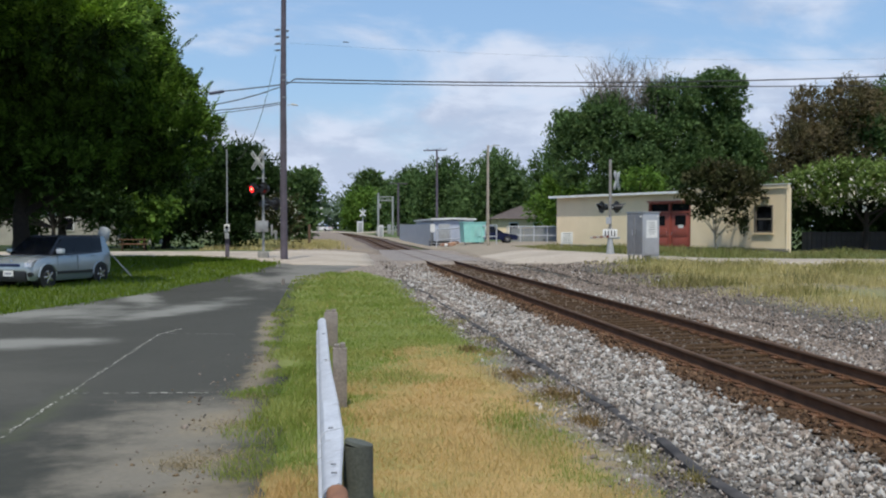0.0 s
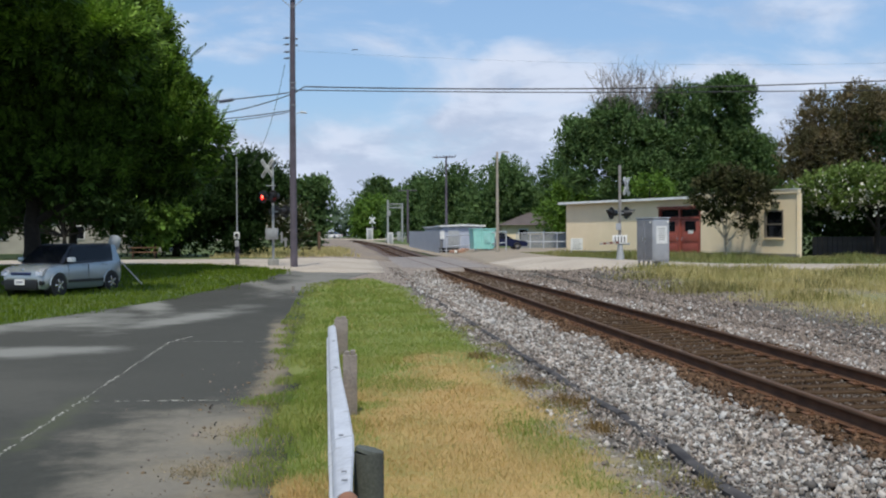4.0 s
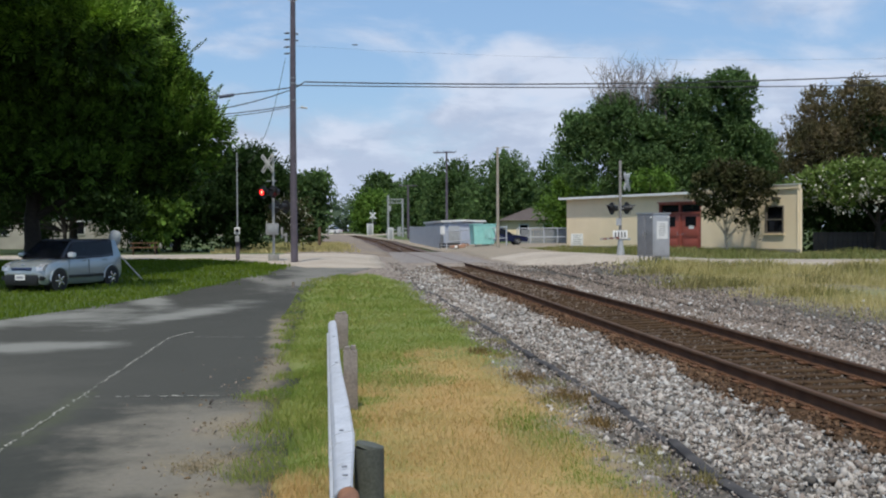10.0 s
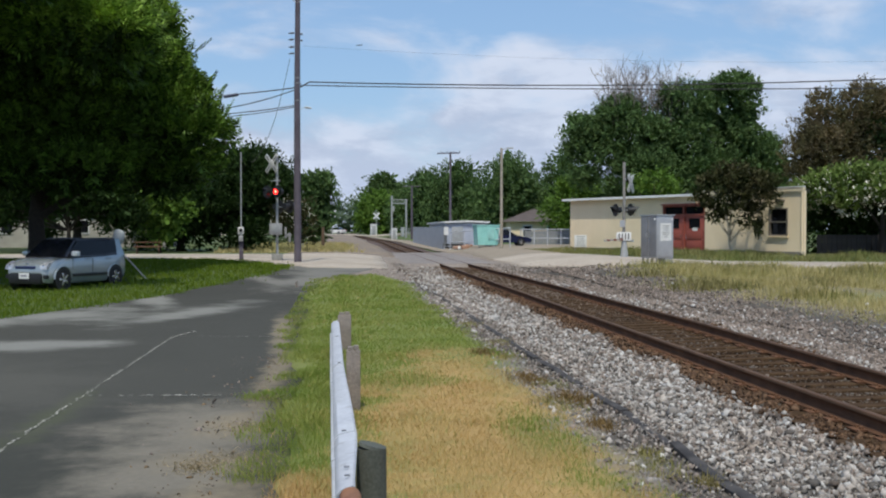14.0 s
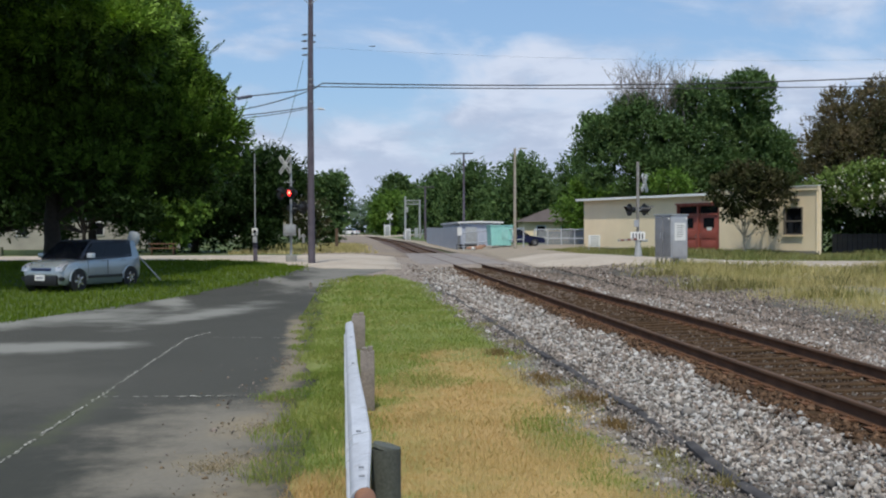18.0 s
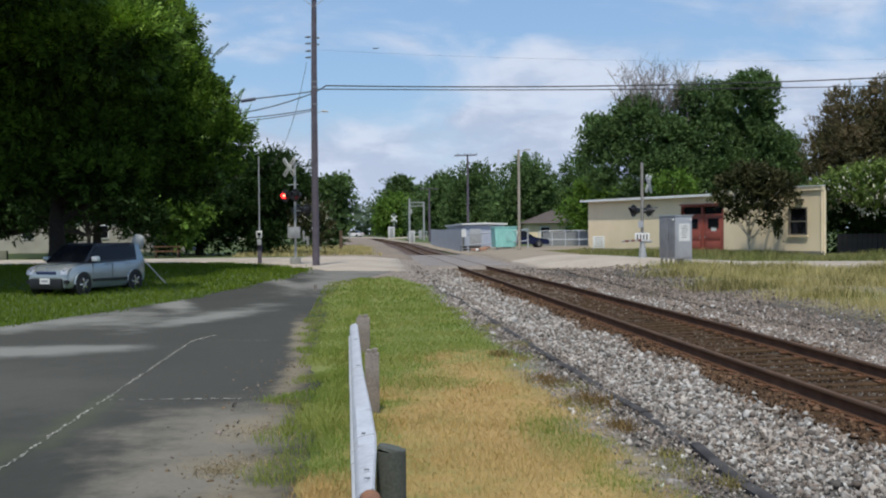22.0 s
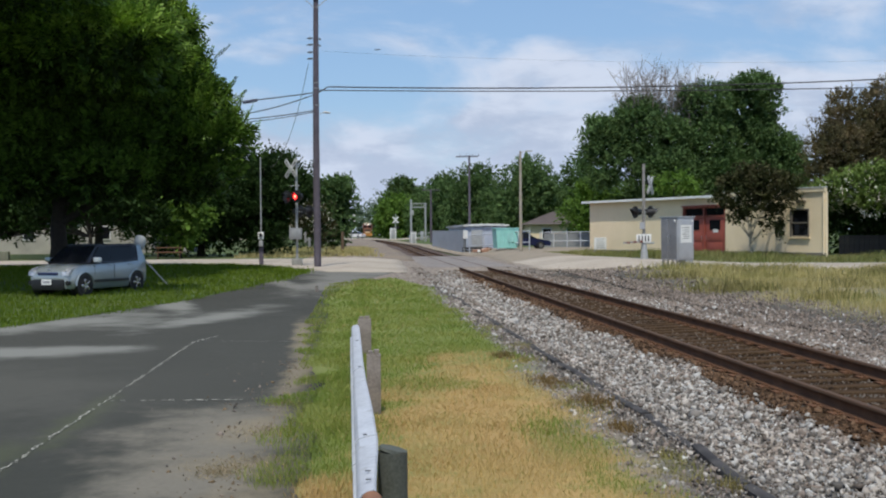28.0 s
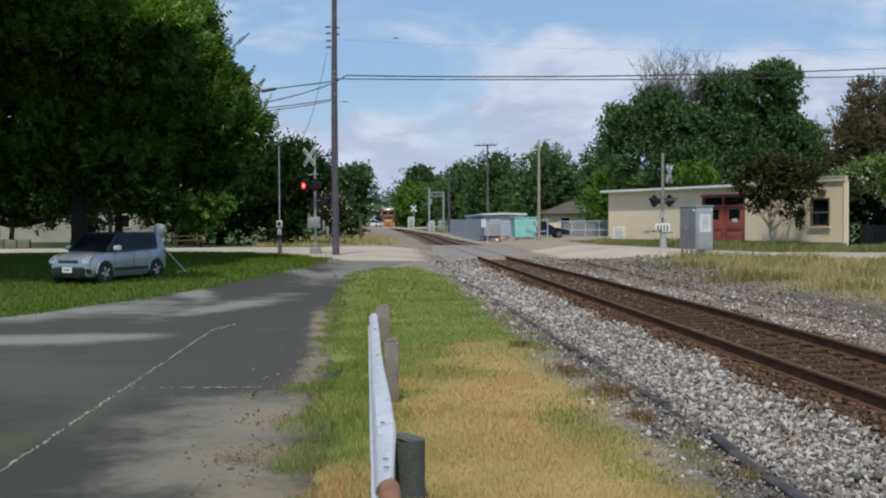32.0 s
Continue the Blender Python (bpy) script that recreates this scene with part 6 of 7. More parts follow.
wire("thin_wire", [(-2.05, 49.5, 10.4), (60, 52, 13.0)], 1.3, 0.003, "thin bare wire crossing the track", 40)
bm = bm_new()
rod(bm, (0.46, 49.6, 10.5), (0.74, 49.6, 10.51), 0.022, seg=8)
tagged(link_mesh("wire_splice", bm, CABLE), "dark splice on the thin wire", "wire splice")
bm = bm_new()
rod(bm, (-5.65, 48.86, 7.90), (-5.0, 48.98, 8.03), 0.075, seg=10)
tagged(link_mesh("cable_closure", bm, mat("closure blue black", (0.03, 0.04, 0.08), None, 3, 0.5)), "dark splice closure hanging on the cable", "cable closure")


def meter_pole():
    r = root("meter_pole", on_ground(-5.35, 53.7), "thin grey service pole with small meter boxes", "pole")
    bm = bm_new()
    rod(bm, (0, 0, 0.9), (0, 0, 5.7), 0.034, 0.03, 8)
    part("conduit", bm, GALV, r)
    bm = bm_new()
    box(bm, 0, 0.05, 0.5, 0.2, 0.18, 1.1, 0.02)
    part("post", bm, WOOD_POLE, r, "dark wooden post")
    bm = bm_new()
    box(bm, 0, -0.12, 1.5, 0.28, 0.16, 0.36, 0.03)
    b = part("meter_box", bm, SIGN_WHITE, r, "pale grey meter box")
    bm = bm_new()
    rod(bm, (0, -0.2, 1.52), (0, -0.25, 1.52), 0.09, seg=14)
    part("meter_dial", bm, DARK_GLASS, b)
    bm = bm_new()
    box(bm, 0, -0.12, 1.1, 0.2, 0.14, 0.3, 0.02)
    part("switch_box", bm, GALV, r)


meter_pole()


def lamp_post(x, y, h, arm, r0, label, material, side=1):
    r = root("street_lamp", on_ground(x, y), label, "street lamp")
    bm = bm_new()
    rod(bm, (0, 0, -0.1), (0, 0, h), r0, r0 * 0.7, 12)
    part("pole", bm, material, r)
    bm = bm_new()
    rod(bm, (0, 0, h - 0.12), (arm * side, 0, h), 0.03, seg=8)
    part("arm", bm, GALV, r)
    bm = bm_new()
    box(bm, (arm + 0.2) * side, 0, h, 0.5, 0.2, 0.1, 0.03)
    part("lamp_head", bm, GALV, r)


lamp_post(11.6, 78.0, 7.55, 0.45, 0.125, "pale grey street lamp pole by the gravel lot", mat("tan pole", (0.36, 0.32, 0.26), (0.28, 0.25, 0.205), 3, 0.85))


def tee_pole(x, y, h, arm, label, tilt=-2.0, r0=0.15):
    r = root("utility_pole", on_ground(x, y), label, "utility pole")
    bm = bm_new()
    rod(bm, (0, 0, -0.1), (0, 0, h), r0, r0 * 0.7, 10)
    part("pole", bm, WOOD_POLE, r)
    bm = bm_new()
    box(bm, 0, -0.12, h - 0.15, arm, 0.1, 0.13, m=pose(0, 0, 0, 0, -tilt, 0))
    part("crossarm", bm, WOOD_POLE, r)
    for k in range(4):
        bm = bm_new()
        rod(bm, ((k - 1.5) * arm * 0.28, -0.12, h - 0.1), ((k - 1.5) * arm * 0.28, -0.12, h + 0.08), 0.035, 0.045, 6)
        part("insulator", bm, INK, r)


tee_pole(11.5, 116.0, 10.1, 2.5, "dark wooden utility pole with one crossarm", 1.5)
tee_pole(10.1, 163.0, 8.3, 2.9, "grey wooden utility pole beside the far track", 0.0, 0.2)


def signal_gantry():
    r = root("signal_gantry", on_ground(8.05, 188.0), "tall grey steel signal gantry beside the track", "signal gantry")
    for x, h in ((0, 7.6), (2.6, 7.0)):
        bm = bm_new()
        rod(bm, (x, 0, 0), (x, 0, h), 0.2, 0.17, 10)
        part("post", bm, GALV, r)
    for z in (6.9, 6.2):
        bm = bm_new()
        box(bm, 1.4, 0, z, 2.8, 0.14, 0.14)
        part("beam", bm, GALV, r)
    for k in range(7):
        bm = bm_new()
        rod(bm, (0.2 + k * 0.4, 0, 6.2), (0.4 + k * 0.4, 0, 6.9), 0.04, seg=5)
        part("lattice_bar", bm, GALV, r)
    bm = bm_new()
    box(bm, 0.3, -0.2, 5.2, 0.35, 0.3, 0.9, 0.03)
    part("signal_head", bm, GALV, r)


signal_gantry()


def hut(x, y, w, d, h, label, material=None):
    r = root("equipment_hut", on_ground(x, y), label, "equipment hut")
    m_ = material or SIGN_WHITE
    bm = bm_new()
    box(bm, 0, 0, h / 2, w, d, h, 0.03)
    part("body", bm, m_, r)
    bm = bm_new()
    box(bm, 0, 0, h + 0.04, w * 1.12, d * 1.12, 0.10, 0.02)
    part("roof", bm, m_, r)
    bm = bm_new()
    box(bm, 0, -d / 2 - 0.015, h * 0.46, w * 0.62, 0.03, h * 0.84, 0.005)
    dd = part("door", bm, GALV, r)
    bm = bm_new()
    box(bm, w * 0.22, -d / 2 - 0.05, h * 0.46, 0.04, 0.04, 0.16)
    part("handle", bm, CHROME, dd)


hut(5.9, 232.0, 1.4, 1.4, 2.4, "white equipment hut by the far crossing")
hut(7.75, 172.0, 0.9, 0.9, 1.8, "small white equipment hut beside the track")
hut(9.9, 186.0, 0.6, 0.6, 1.6, "small grey equipment case beside the track", GALV)


def low_barrier(x0, y0, x1, y1, z, n, label):
    r = root("pipe_railing", Matrix(), label, "railing", "pipe railings")
    a, b = Vector((x0, y0, 0)), Vector((x1, y1, 0))
    for i in range(n + 1):
        p = a.lerp(b, i / n)
        g = float(gz(p.x, p.y))
        bm = bm_new()
        rod(bm, (p.x, p.y, g - 0.05), (p.x, p.y, g + z), 0.05, seg=8)
        part("post", bm, WHITE_PAINT, r)
    for k in (1.0, 0.42):
        bm = bm_new()
        rod(bm, (a.x, a.y, float(gz(a.x, a.y)) + z * k), (b.x, b.y, float(gz(b.x, b.y)) + z * k), 0.045, seg=8)
        part("rail", bm, WHITE_PAINT, r)


low_barrier(8.9, 90.0, 13.2, 84.0, 1.55, 4, "white pipe railing before the shed")
low_barrier(16.6, 99.0, 21.5, 97.5, 1.45, 4, "white pipe railing along the yard")
low_barrier(8.0, 195.0, 13.0, 200.0, 1.2, 4, "white pipe railing near the far crossing")


# ---- sheds and yard ----
def panel_fence():
    r = root("metal_fence", Matrix(), "grey corrugated metal fence beside the track", "fence")
    fm = mat("fence metal", (0.47, 0.49, 0.53), (0.40, 0.42, 0.46), 1.2, 0.5, 0.1)
    n = 22
    for i in range(n):
        y0 = 94.3 + 44 * i / n
        g = float(gz(8.75, y0))
        bm = bm_new()
        zig = [(8.735 + 0.03 * (k % 2), y0 + k * 0.25) for k in range(9)]
        prism(bm, zig + [(x + 0.012, y) for x, y in reversed(zig)], 2.05, Matrix.Translation((0, 0, g + 1.02)), "z")
        part("panel", bm, fm, r)
    for i in range(12):
        y0 = 94.3 + 4 * i
        bm = bm_new()
        rod(bm, (8.85, y0, float(gz(8.85, y0))), (8.85, y0, float(gz(8.85, y0)) + 2.1), 0.05, seg=6)
        part("post", bm, GALV, r)
    bm = bm_new()
    box(bm, 8.95, 94.2, 1.75, 0.4, 0.03, 0.75)
    part("notice", bm, SIGN_WHITE, r, "white notice board")


panel_fence()


def shed():
    r = root("shed", pose(9.1, 95.2, 0.15), "pale blue-grey metal shed with a white roof", "shed")
    sm_ = mat("shed metal", (0.42, 0.46, 0.55), (0.36, 0.4, 0.48), 0.8, 0.5, 0.1)
    W, D, H = 3.7, 20, 2.35
    bm = bm_new()
    zig = [(k * W / 28, 0.02 * ((k // 2) % 2)) for k in range(29)]
    prism(bm, zig + [(x, y + 0.05) for x, y in reversed(zig)], H, Matrix.Translation((0, 0, H / 2)), "z")
    part("front_wall", bm, sm_, r)
    bm = bm_new()
    box(bm, 0, D / 2, H / 2, 0.06, D, H)
    box(bm, W, D / 2, H / 2, 0.06, D, H)
    box(bm, W / 2, D, H / 2, W, 0.06, H)
    part("side_wall", bm, sm_, r)
    bm = bm_new()
    prism(bm, [(-0.25, H), (W * 0.5, H + 0.06), (W + 0.25, H), (W + 0.25, H + 0.14), (W * 0.5, H + 0.22), (-0.25, H + 0.14)], D + 0.5, Matrix.Translation((0, D / 2, 0)))
    part("roof", bm, ROOF_WHITE, r, "white metal roof")
    bm = bm_new()
    box(bm, 1.0, -0.05, 1.0, 1.0, 0.05, 2.0, 0.01)
    part("door", bm, GALV, r)
    for z in (0.10, 0.34):
        bm = bm_new()
        box(bm, 0.9, -0.4, z, 2.6, 0.2, 0.16)
        part("skid_beam", bm, BLACK, r, "dark timber skid")


shed()


def dumpster():
    r = root("dumpster", on_ground(11.5, 86.0, 6), "teal-green metal dumpster with sloped sides", "dumpster")
    tm = mat("teal paint", (0.30, 0.62, 0.57), (0.24, 0.53, 0.49), 1.5, 0.5, fine=(12, 0.15))
    bm = bm_new()
    prism(bm, [(-0.85, 0.15), (0.8, 0.15), (0.95, 1.75), (-0.95, 1.75)], 1.5)
    part("body", bm, tm, r)
    bm = bm_new()
    box(bm, 0, 0, 1.79, 2.0, 1.6, 0.08, 0.02)
    part("lid", bm, tm, r)
    for x in (-0.6, -0.2, 0.2, 0.6):
        bm = bm_new()
        box(bm, x, -0.78, 0.95, 0.08, 0.06, 1.5)
        part("rib", bm, tm, r)
    bm = bm_new()
    box(bm, 0.25, -0.80, 1.05, 0.5, 0.02, 0.8)
    part("panel", bm, mat("pale teal", (0.32, 0.62, 0.58), None, 2, 0.5), r, "paler teal front panel")
    bm = bm_new()
    prism(bm, [(0.98, 0.3), (1.08, 0.3), (1.2, 1.5), (1.08, 1.5)], 0.1)
    part("bracket", bm, SIGN_WHITE, r, "white side bracket")


dumpster()


def scrap_heap():
    rng = random.Random(4)
    for k in range(9):
        r = root("scrap_piece", on_ground(9.6 + rng.uniform(-0.6, 1.2), 88.0 + rng.uniform(-1, 1), rng.uniform(0, 180)), "faded orange piece of scrap on the gravel", "scrap", "scrap by the dumpster")
        bm = bm_new()
        box(bm, 0, 0, 0.14, rng.uniform(0.3, 0.7), rng.uniform(0.2, 0.4), rng.uniform(0.15, 0.32), 0.03, m=pose(0, 0, 0.02, 0, rng.uniform(-12, 12), 0))
        part("block", bm, mat("scrap orange", (0.42, 0.24, 0.16), (0.3, 0.18, 0.13), 4, 0.9) if k % 3 else SIGN_WHITE, r)


scrap_heap()


def house(x, y, turn, w, d, h, rise, wall, roofm, label, windows=3, hip=True):
    r = root("house", on_ground(x, y, turn), label, "house")
    bm = bm_new()
    box(bm, 0, 0, h / 2, w, d, h)
    part("wall", bm, wall, r)
    bm = bm_new()
    o = 0.5
    a = [bm.verts.new(v) for v in ((-w / 2 - o, -d / 2 - o, h), (w / 2 + o, -d / 2 - o, h), (w / 2 + o, d / 2 + o, h), (-w / 2 - o, d / 2 + o, h))]
    k = (w / 2 - d / 2 * 0.9) if hip else w / 2 + o
    b = [bm.verts.new((-k, 0, h + rise)), bm.verts.new((k, 0, h + rise))]
    for f in ((a[0], a[1], b[1], b[0]), (a[2], a[3], b[0], b[1]), (a[1], a[2], b[1]), (a[3], a[0], b[0]), (a[3], a[2], a[1], a[0])):
        bm.faces.new(f)
    part("roof", bm, roofm, r)
    for i in range(windows):
        bm = bm_new()
        xx = (i + 0.5) / windows * w * 0.86 - w * 0.43
        box(bm, xx, -d / 2 - 0.03, h * 0.55, 1.1, 0.1, 1.3, 0.01)
        wn_ = part("window", bm, ROOF_WHITE, r)
        bm = bm_new()
        box(bm, xx, -d / 2 - 0.085, h * 0.55, 0.9, 0.02, 1.1)
        part("pane", bm, DARK_GLASS, wn_)


BROWN_ROOF = mat("brown shingles", (0.10, 0.08, 0.075), (0.075, 0.06, 0.055), 1.5, 0.9, bump=0.4, bscale=8)
house(21.3, 118, 0, 6.4, 7, 2.3, 1.5, CREAM, BROWN_ROOF, "cream house with a brown hipped roof", 2)
PALE = mat("pale siding", (0.38, 0.37, 0.33), (0.29, 0.285, 0.255), 0.8, 0.8)
house(-27, 100, 4, 15, 9, 3.4, 2.2, PALE, BROWN_ROOF, "pale house half hidden behind the trees", 2)
house(-19.0, 102, 0, 5, 6, 3.0, 1.8, PALE, BROWN_ROOF, "small pale outbuilding behind the trees", 2)

# yard fence behind the railing
def slat_fence(x0, y0, x1, y1, h, n, material, label):
    r = root("fence", Matrix(), label, "fence")
    a, b = Vector((x0, y0, 0)), Vector((x1, y1, 0))
    d = (b - a)
    ang = math.degrees(math.atan2(d.y, d.x))
    me = None
    for i in range(n):
        p = a.lerp(b, (i + 0.5) / n)
        if me is None:
            bm = bm_new()
            box(bm, 0, 0, h / 2, d.length / n * 0.93, 0.03, h)
            ob = part("slat", bm, material, r)
            me = ob.data
        else:
            ob = new("slat", me)
            ob.parent = r
        ob.matrix_basis = pose(p.x, p.y, float(gz(p.x, p.y)) - 0.02, 0, 0, ang)
    bm = bm_new()
    rod(bm, (a.x, a.y + 0.05, float(gz(a.x, a.y)) + h * 0.8), (b.x, b.y + 0.05, float(gz(b.x, b.y)) + h * 0.8), 0.04, seg=6)
    part("rail", bm, material, r)


slat_fence(17.4, 101.5, 22.5, 100.0, 1.35, 26, mat("grey fence", (0.25, 0.26, 0.27), (0.19, 0.2, 0.21), 2, 0.7), "grey slatted yard fence")
slat_fence(27.0, 58.0, 46.0, 60.0, 1.1, 60, mat("dark fence", (0.05, 0.045, 0.04), (0.035, 0.03, 0.03), 2, 0.9), "dark wooden fence behind the field")


def yard_sign():
    r = root("yard_sign", on_ground(15.7, 69.3, 8), "white yard sign with lines of dark lettering", "sign")
    for x in (-0.36, 0.36):
        bm = bm_new()
        rod(bm, (x, 0.02, -0.05), (x, 0.02, 0.95), 0.025, seg=6)
        part("post", bm, GALV, r)
    bm = bm_new()
    box(bm, 0, 0, 0.62, 0.86, 0.03, 0.8, 0.005)
    b = part("board", bm, SIGN_WHITE, r)
    for k in range(5):
        bm = bm_new()
        box(bm, 0.0, -0.018, 0.92 - k * 0.145, 0.6 - 0.1 * (k % 2), 0.004, 0.028)
        part("text_bar", bm, INK, b)


yard_sign()


# ---- barrier beside the lane ----
def barrier():
    r = root("guardrail", Matrix(), "white-painted corrugated steel guardrail on wooden posts", "guardrail")
    prof = [(0.045, 0.300), (0.035, 0.312), (-0.045, 0.288), (-0.070, 0.255), (-0.070, 0.215), (0.0, 0.165), (0.0, 0.145), (-0.080, 0.10), (-0.080, 0.055), (-0.03, 0.012), (0.03, 0.0), (0.04, 0.004)]
    y = [5.95, 7.48, 11.35, 16.7]
    for k in range(3):
        a, b = y[k] - 0.16, y[k + 1]
        bm = bm_new()
        nseg = 14
        rows = []
        for i in range(nseg + 1):
            yy = a + (b - a) * i / nseg
            cx = 0.022 - 0.0165 * (yy - 5.5) - 0.012 * k
            off = 0.008 * (2 - k)
            top = 0.008 * math.sin(yy * 0.9 + k)
            lip = 0.032 * float(1 - sm(7.6, 11.2, yy)) * float(sm(5.4, 7.5, yy)) - 0.02 * float(1 - sm(5.7, 7.3, yy))
            outer = [bm.verts.new((cx + px + (lip if pz > 0.295 else 0) - off + (pz - 0.15) * 0.06, yy, -0.005 + pz + top)) for px, pz in prof]
            inner = [bm.verts.new((cx + px + (lip if pz > 0.295 else 0) - off + 0.006 + (pz - 0.15) * 0.06, yy, -0.009 + pz + top)) for px, pz in prof]
            rows.append((outer, inner))
        for i in range(nseg):
            for j in range(len(prof) - 1):
                bm.faces.new((rows[i][0][j], rows[i + 1][0][j], rows[i + 1][0][j + 1], rows[i][0][j + 1]))
                bm.faces.new((rows[i][1][j], rows[i][1][j + 1], rows[i + 1][1][j + 1], rows[i + 1][1][j]))
        for i in (0, nseg):
            for j in range(len(prof) - 1):
                bm.faces.new((rows[i][0][j], rows[i][0][j + 1], rows[i][1][j + 1], rows[i][1][j]))
        bmesh.ops.recalc_face_normals(bm, faces=bm.faces)
        o = part("rail_section", bm, WHITE_PAINT, r, "white-painted corrugated rail section")
        for yy in ((6.0, 6.22), (7.36,), (11.2, 14.0))[k]:
            cx = 0.047 - 0.0165 * (yy - 5.5)
            bm = bm_new()
            box(bm, cx - 0.038, yy, 0.309, 0.034, 0.014, 0.010, 0.003)
            part("bolt", bm, SILVER_DARK, o)
    # rusty end piece close by
    bm = bm_new()
    rod(bm, (0.032, 4.4, 0.225), (0.017, 5.78, 0.235), 0.062, 0.062, 14)
    part("end_piece", bm, RUST, r, "rusty brown end piece")
    for x, yy, h, rr, material, lab in ((0.165, 7.05, 0.47, 0.10, WOOD_GREEN, "round greenish treated post"), (0.17, 3.2, 0.47, 0.10, WOOD_GREEN, "round treated post")):
        bm = bm_new()
        rod(bm, (x, yy, -0.3), (x, yy, -0.2 + h - 0.02), rr * 1.02, rr, 22)
        rod(bm, (x, yy, -0.2 + h - 0.02), (x + 0.005, yy, -0.2 + h), rr, rr * 0.93, 22)
        bmesh.ops.remove_doubles(bm, verts=bm.verts, dist=0.0005)
        part("post", bm, material, r, lab)
    for x, yy, top, w, d in ((0.065, 11.1, 0.45, 0.15, 0.16), (-0.04, 16.45, 0.40, 0.21, 0.16)):
        bm = bm_new()
        h = top + 0.3
        box(bm, x, yy, top - h / 2, w, d, h, 0.012)
        for k in range(2):
            box(bm, x + (k - 0.5) * w * 0.4, yy, top + 0.01 + 0.012 * k, w * 0.36, d * 0.8, 0.05)
        part("post", bm, WOOD_GREY, r, "weathered grey wooden post")


barrier()


def short_post(x, y, h, r0, material, label):
    bm = bm_new()
    g = float(gz(x, y))
    rod(bm, (x, y, g - 0.1), (x, y, g + h), r0, r0 * 0.92, 12)
    tagged(link_mesh("wooden_post", bm, material), label, "post")


short_post(-2.2, 97.0, 1.85, 0.15, mat("post brown", (0.13, 0.085, 0.05), None, 4, 0.9), "brown wooden post on the dirt shoulder")
short_post(-1.56, 32.8, 0.2, 0.05, WOOD_GREY, "short grey stake at the lane edge")


# ---- old pipe lying along the stone ----
def old_strip():
    r = root("old_conduit", Matrix(), "dark half-buried strip of old conduit along the stones", "conduit")
    pts = [(2.60, 31.5), (2.66, 28.9), (2.70, 25.0), (2.73, 20.9), (2.775, 17.6), (2.81, 15.1), (2.845, 12.6), (2.86, 10.6), (2.86, 9.0), (2.83, 7.6), (2.80, 5.5)]
    rng = random.Random(3)
    m_ = mat("old conduit", (0.085, 0.081, 0.080), (0.035, 0.034, 0.036), 3, 0.95, bump=0.5, spec=0.15)
    for (x0, y0), (x1, y1) in zip(pts, pts[1:]):
        a, b = Vector((x0 + rng.uniform(-.02, .02), y0 - 0.03, 0)), Vector((x1 + rng.uniform(-.02, .02), y1 + 0.03, 0))
        d_ = b - a
        bm = bm_new()
        prism(bm, [(-0.055, -0.05), (0.055, -0.05), (0.05, 0.018), (0.03, 0.032), (-0.03, 0.032), (-0.05, 0.018)], d_.length, None, "y")
        bmesh.ops.subdivide_edges(bm, edges=[e for e in bm.edges if abs(e.verts[0].co.y - e.verts[1].co.y) > 0.1], cuts=5)
        for v in bm.verts:
            w = math.sin(v.co.y * 3.1 + x0 * 40) * 0.012
            v.co.x += w
            v.co.z += math.sin(v.co.y * 2.2 + y0) * 0.012
        p = part("segment", bm, m_, r)
        c = (a + b) / 2
        p.matrix_basis = pose(c.x, c.y, max(float(bed_z(c.x, c.y)), float(gz(c.x, c.y))) + 0.015 + rng.uniform(-0.010, 0.008), rng.uniform(-0.4, 0.4), rng.uniform(-8, 8), math.degrees(math.atan2(d_.y, d_.x)) - 90)


old_strip()


# ---- vehicles ----
def wheel(parent, x, y, r, w, tyre=RUBBER, hubm=None):
    h = new("wheel")
    h.parent = parent
    h.matrix_basis = pose(x, y, r)
    bm = bm_new()
    rod(bm, (0, -w / 2, 0), (0, w / 2, 0), r, seg=26)
    es = [e for e in bm.edges if abs(e.verts[0].co.y - e.verts[1].co.y) < 1e-4]
    bmesh.ops.bevel(bm, geom=es, offset=0.03, segments=2, affect="EDGES")
    part("tyre", bm, tyre, h)
    s = 1 if y > 0 else -1
    bm = bm_new()
    rod(bm, (0, s * (w / 2 - 0.01), 0), (0, s * (w / 2 + 0.008), 0), r * 0.68, r * 0.64, 24)
    rim = part("rim", bm, BLACK, h)
    for k in range(5):
        bm = bm_new()
        a = 2 * math.pi * k / 5
        box(bm, r * 0.33, s * (w / 2 + 0.014), 0, r * 0.62, 0.02, r * 0.2, 0.006, m=Matrix.Rotation(a, 4, "Y"))
        part("spoke", bm, hubm or CHROME, rim)
    return h


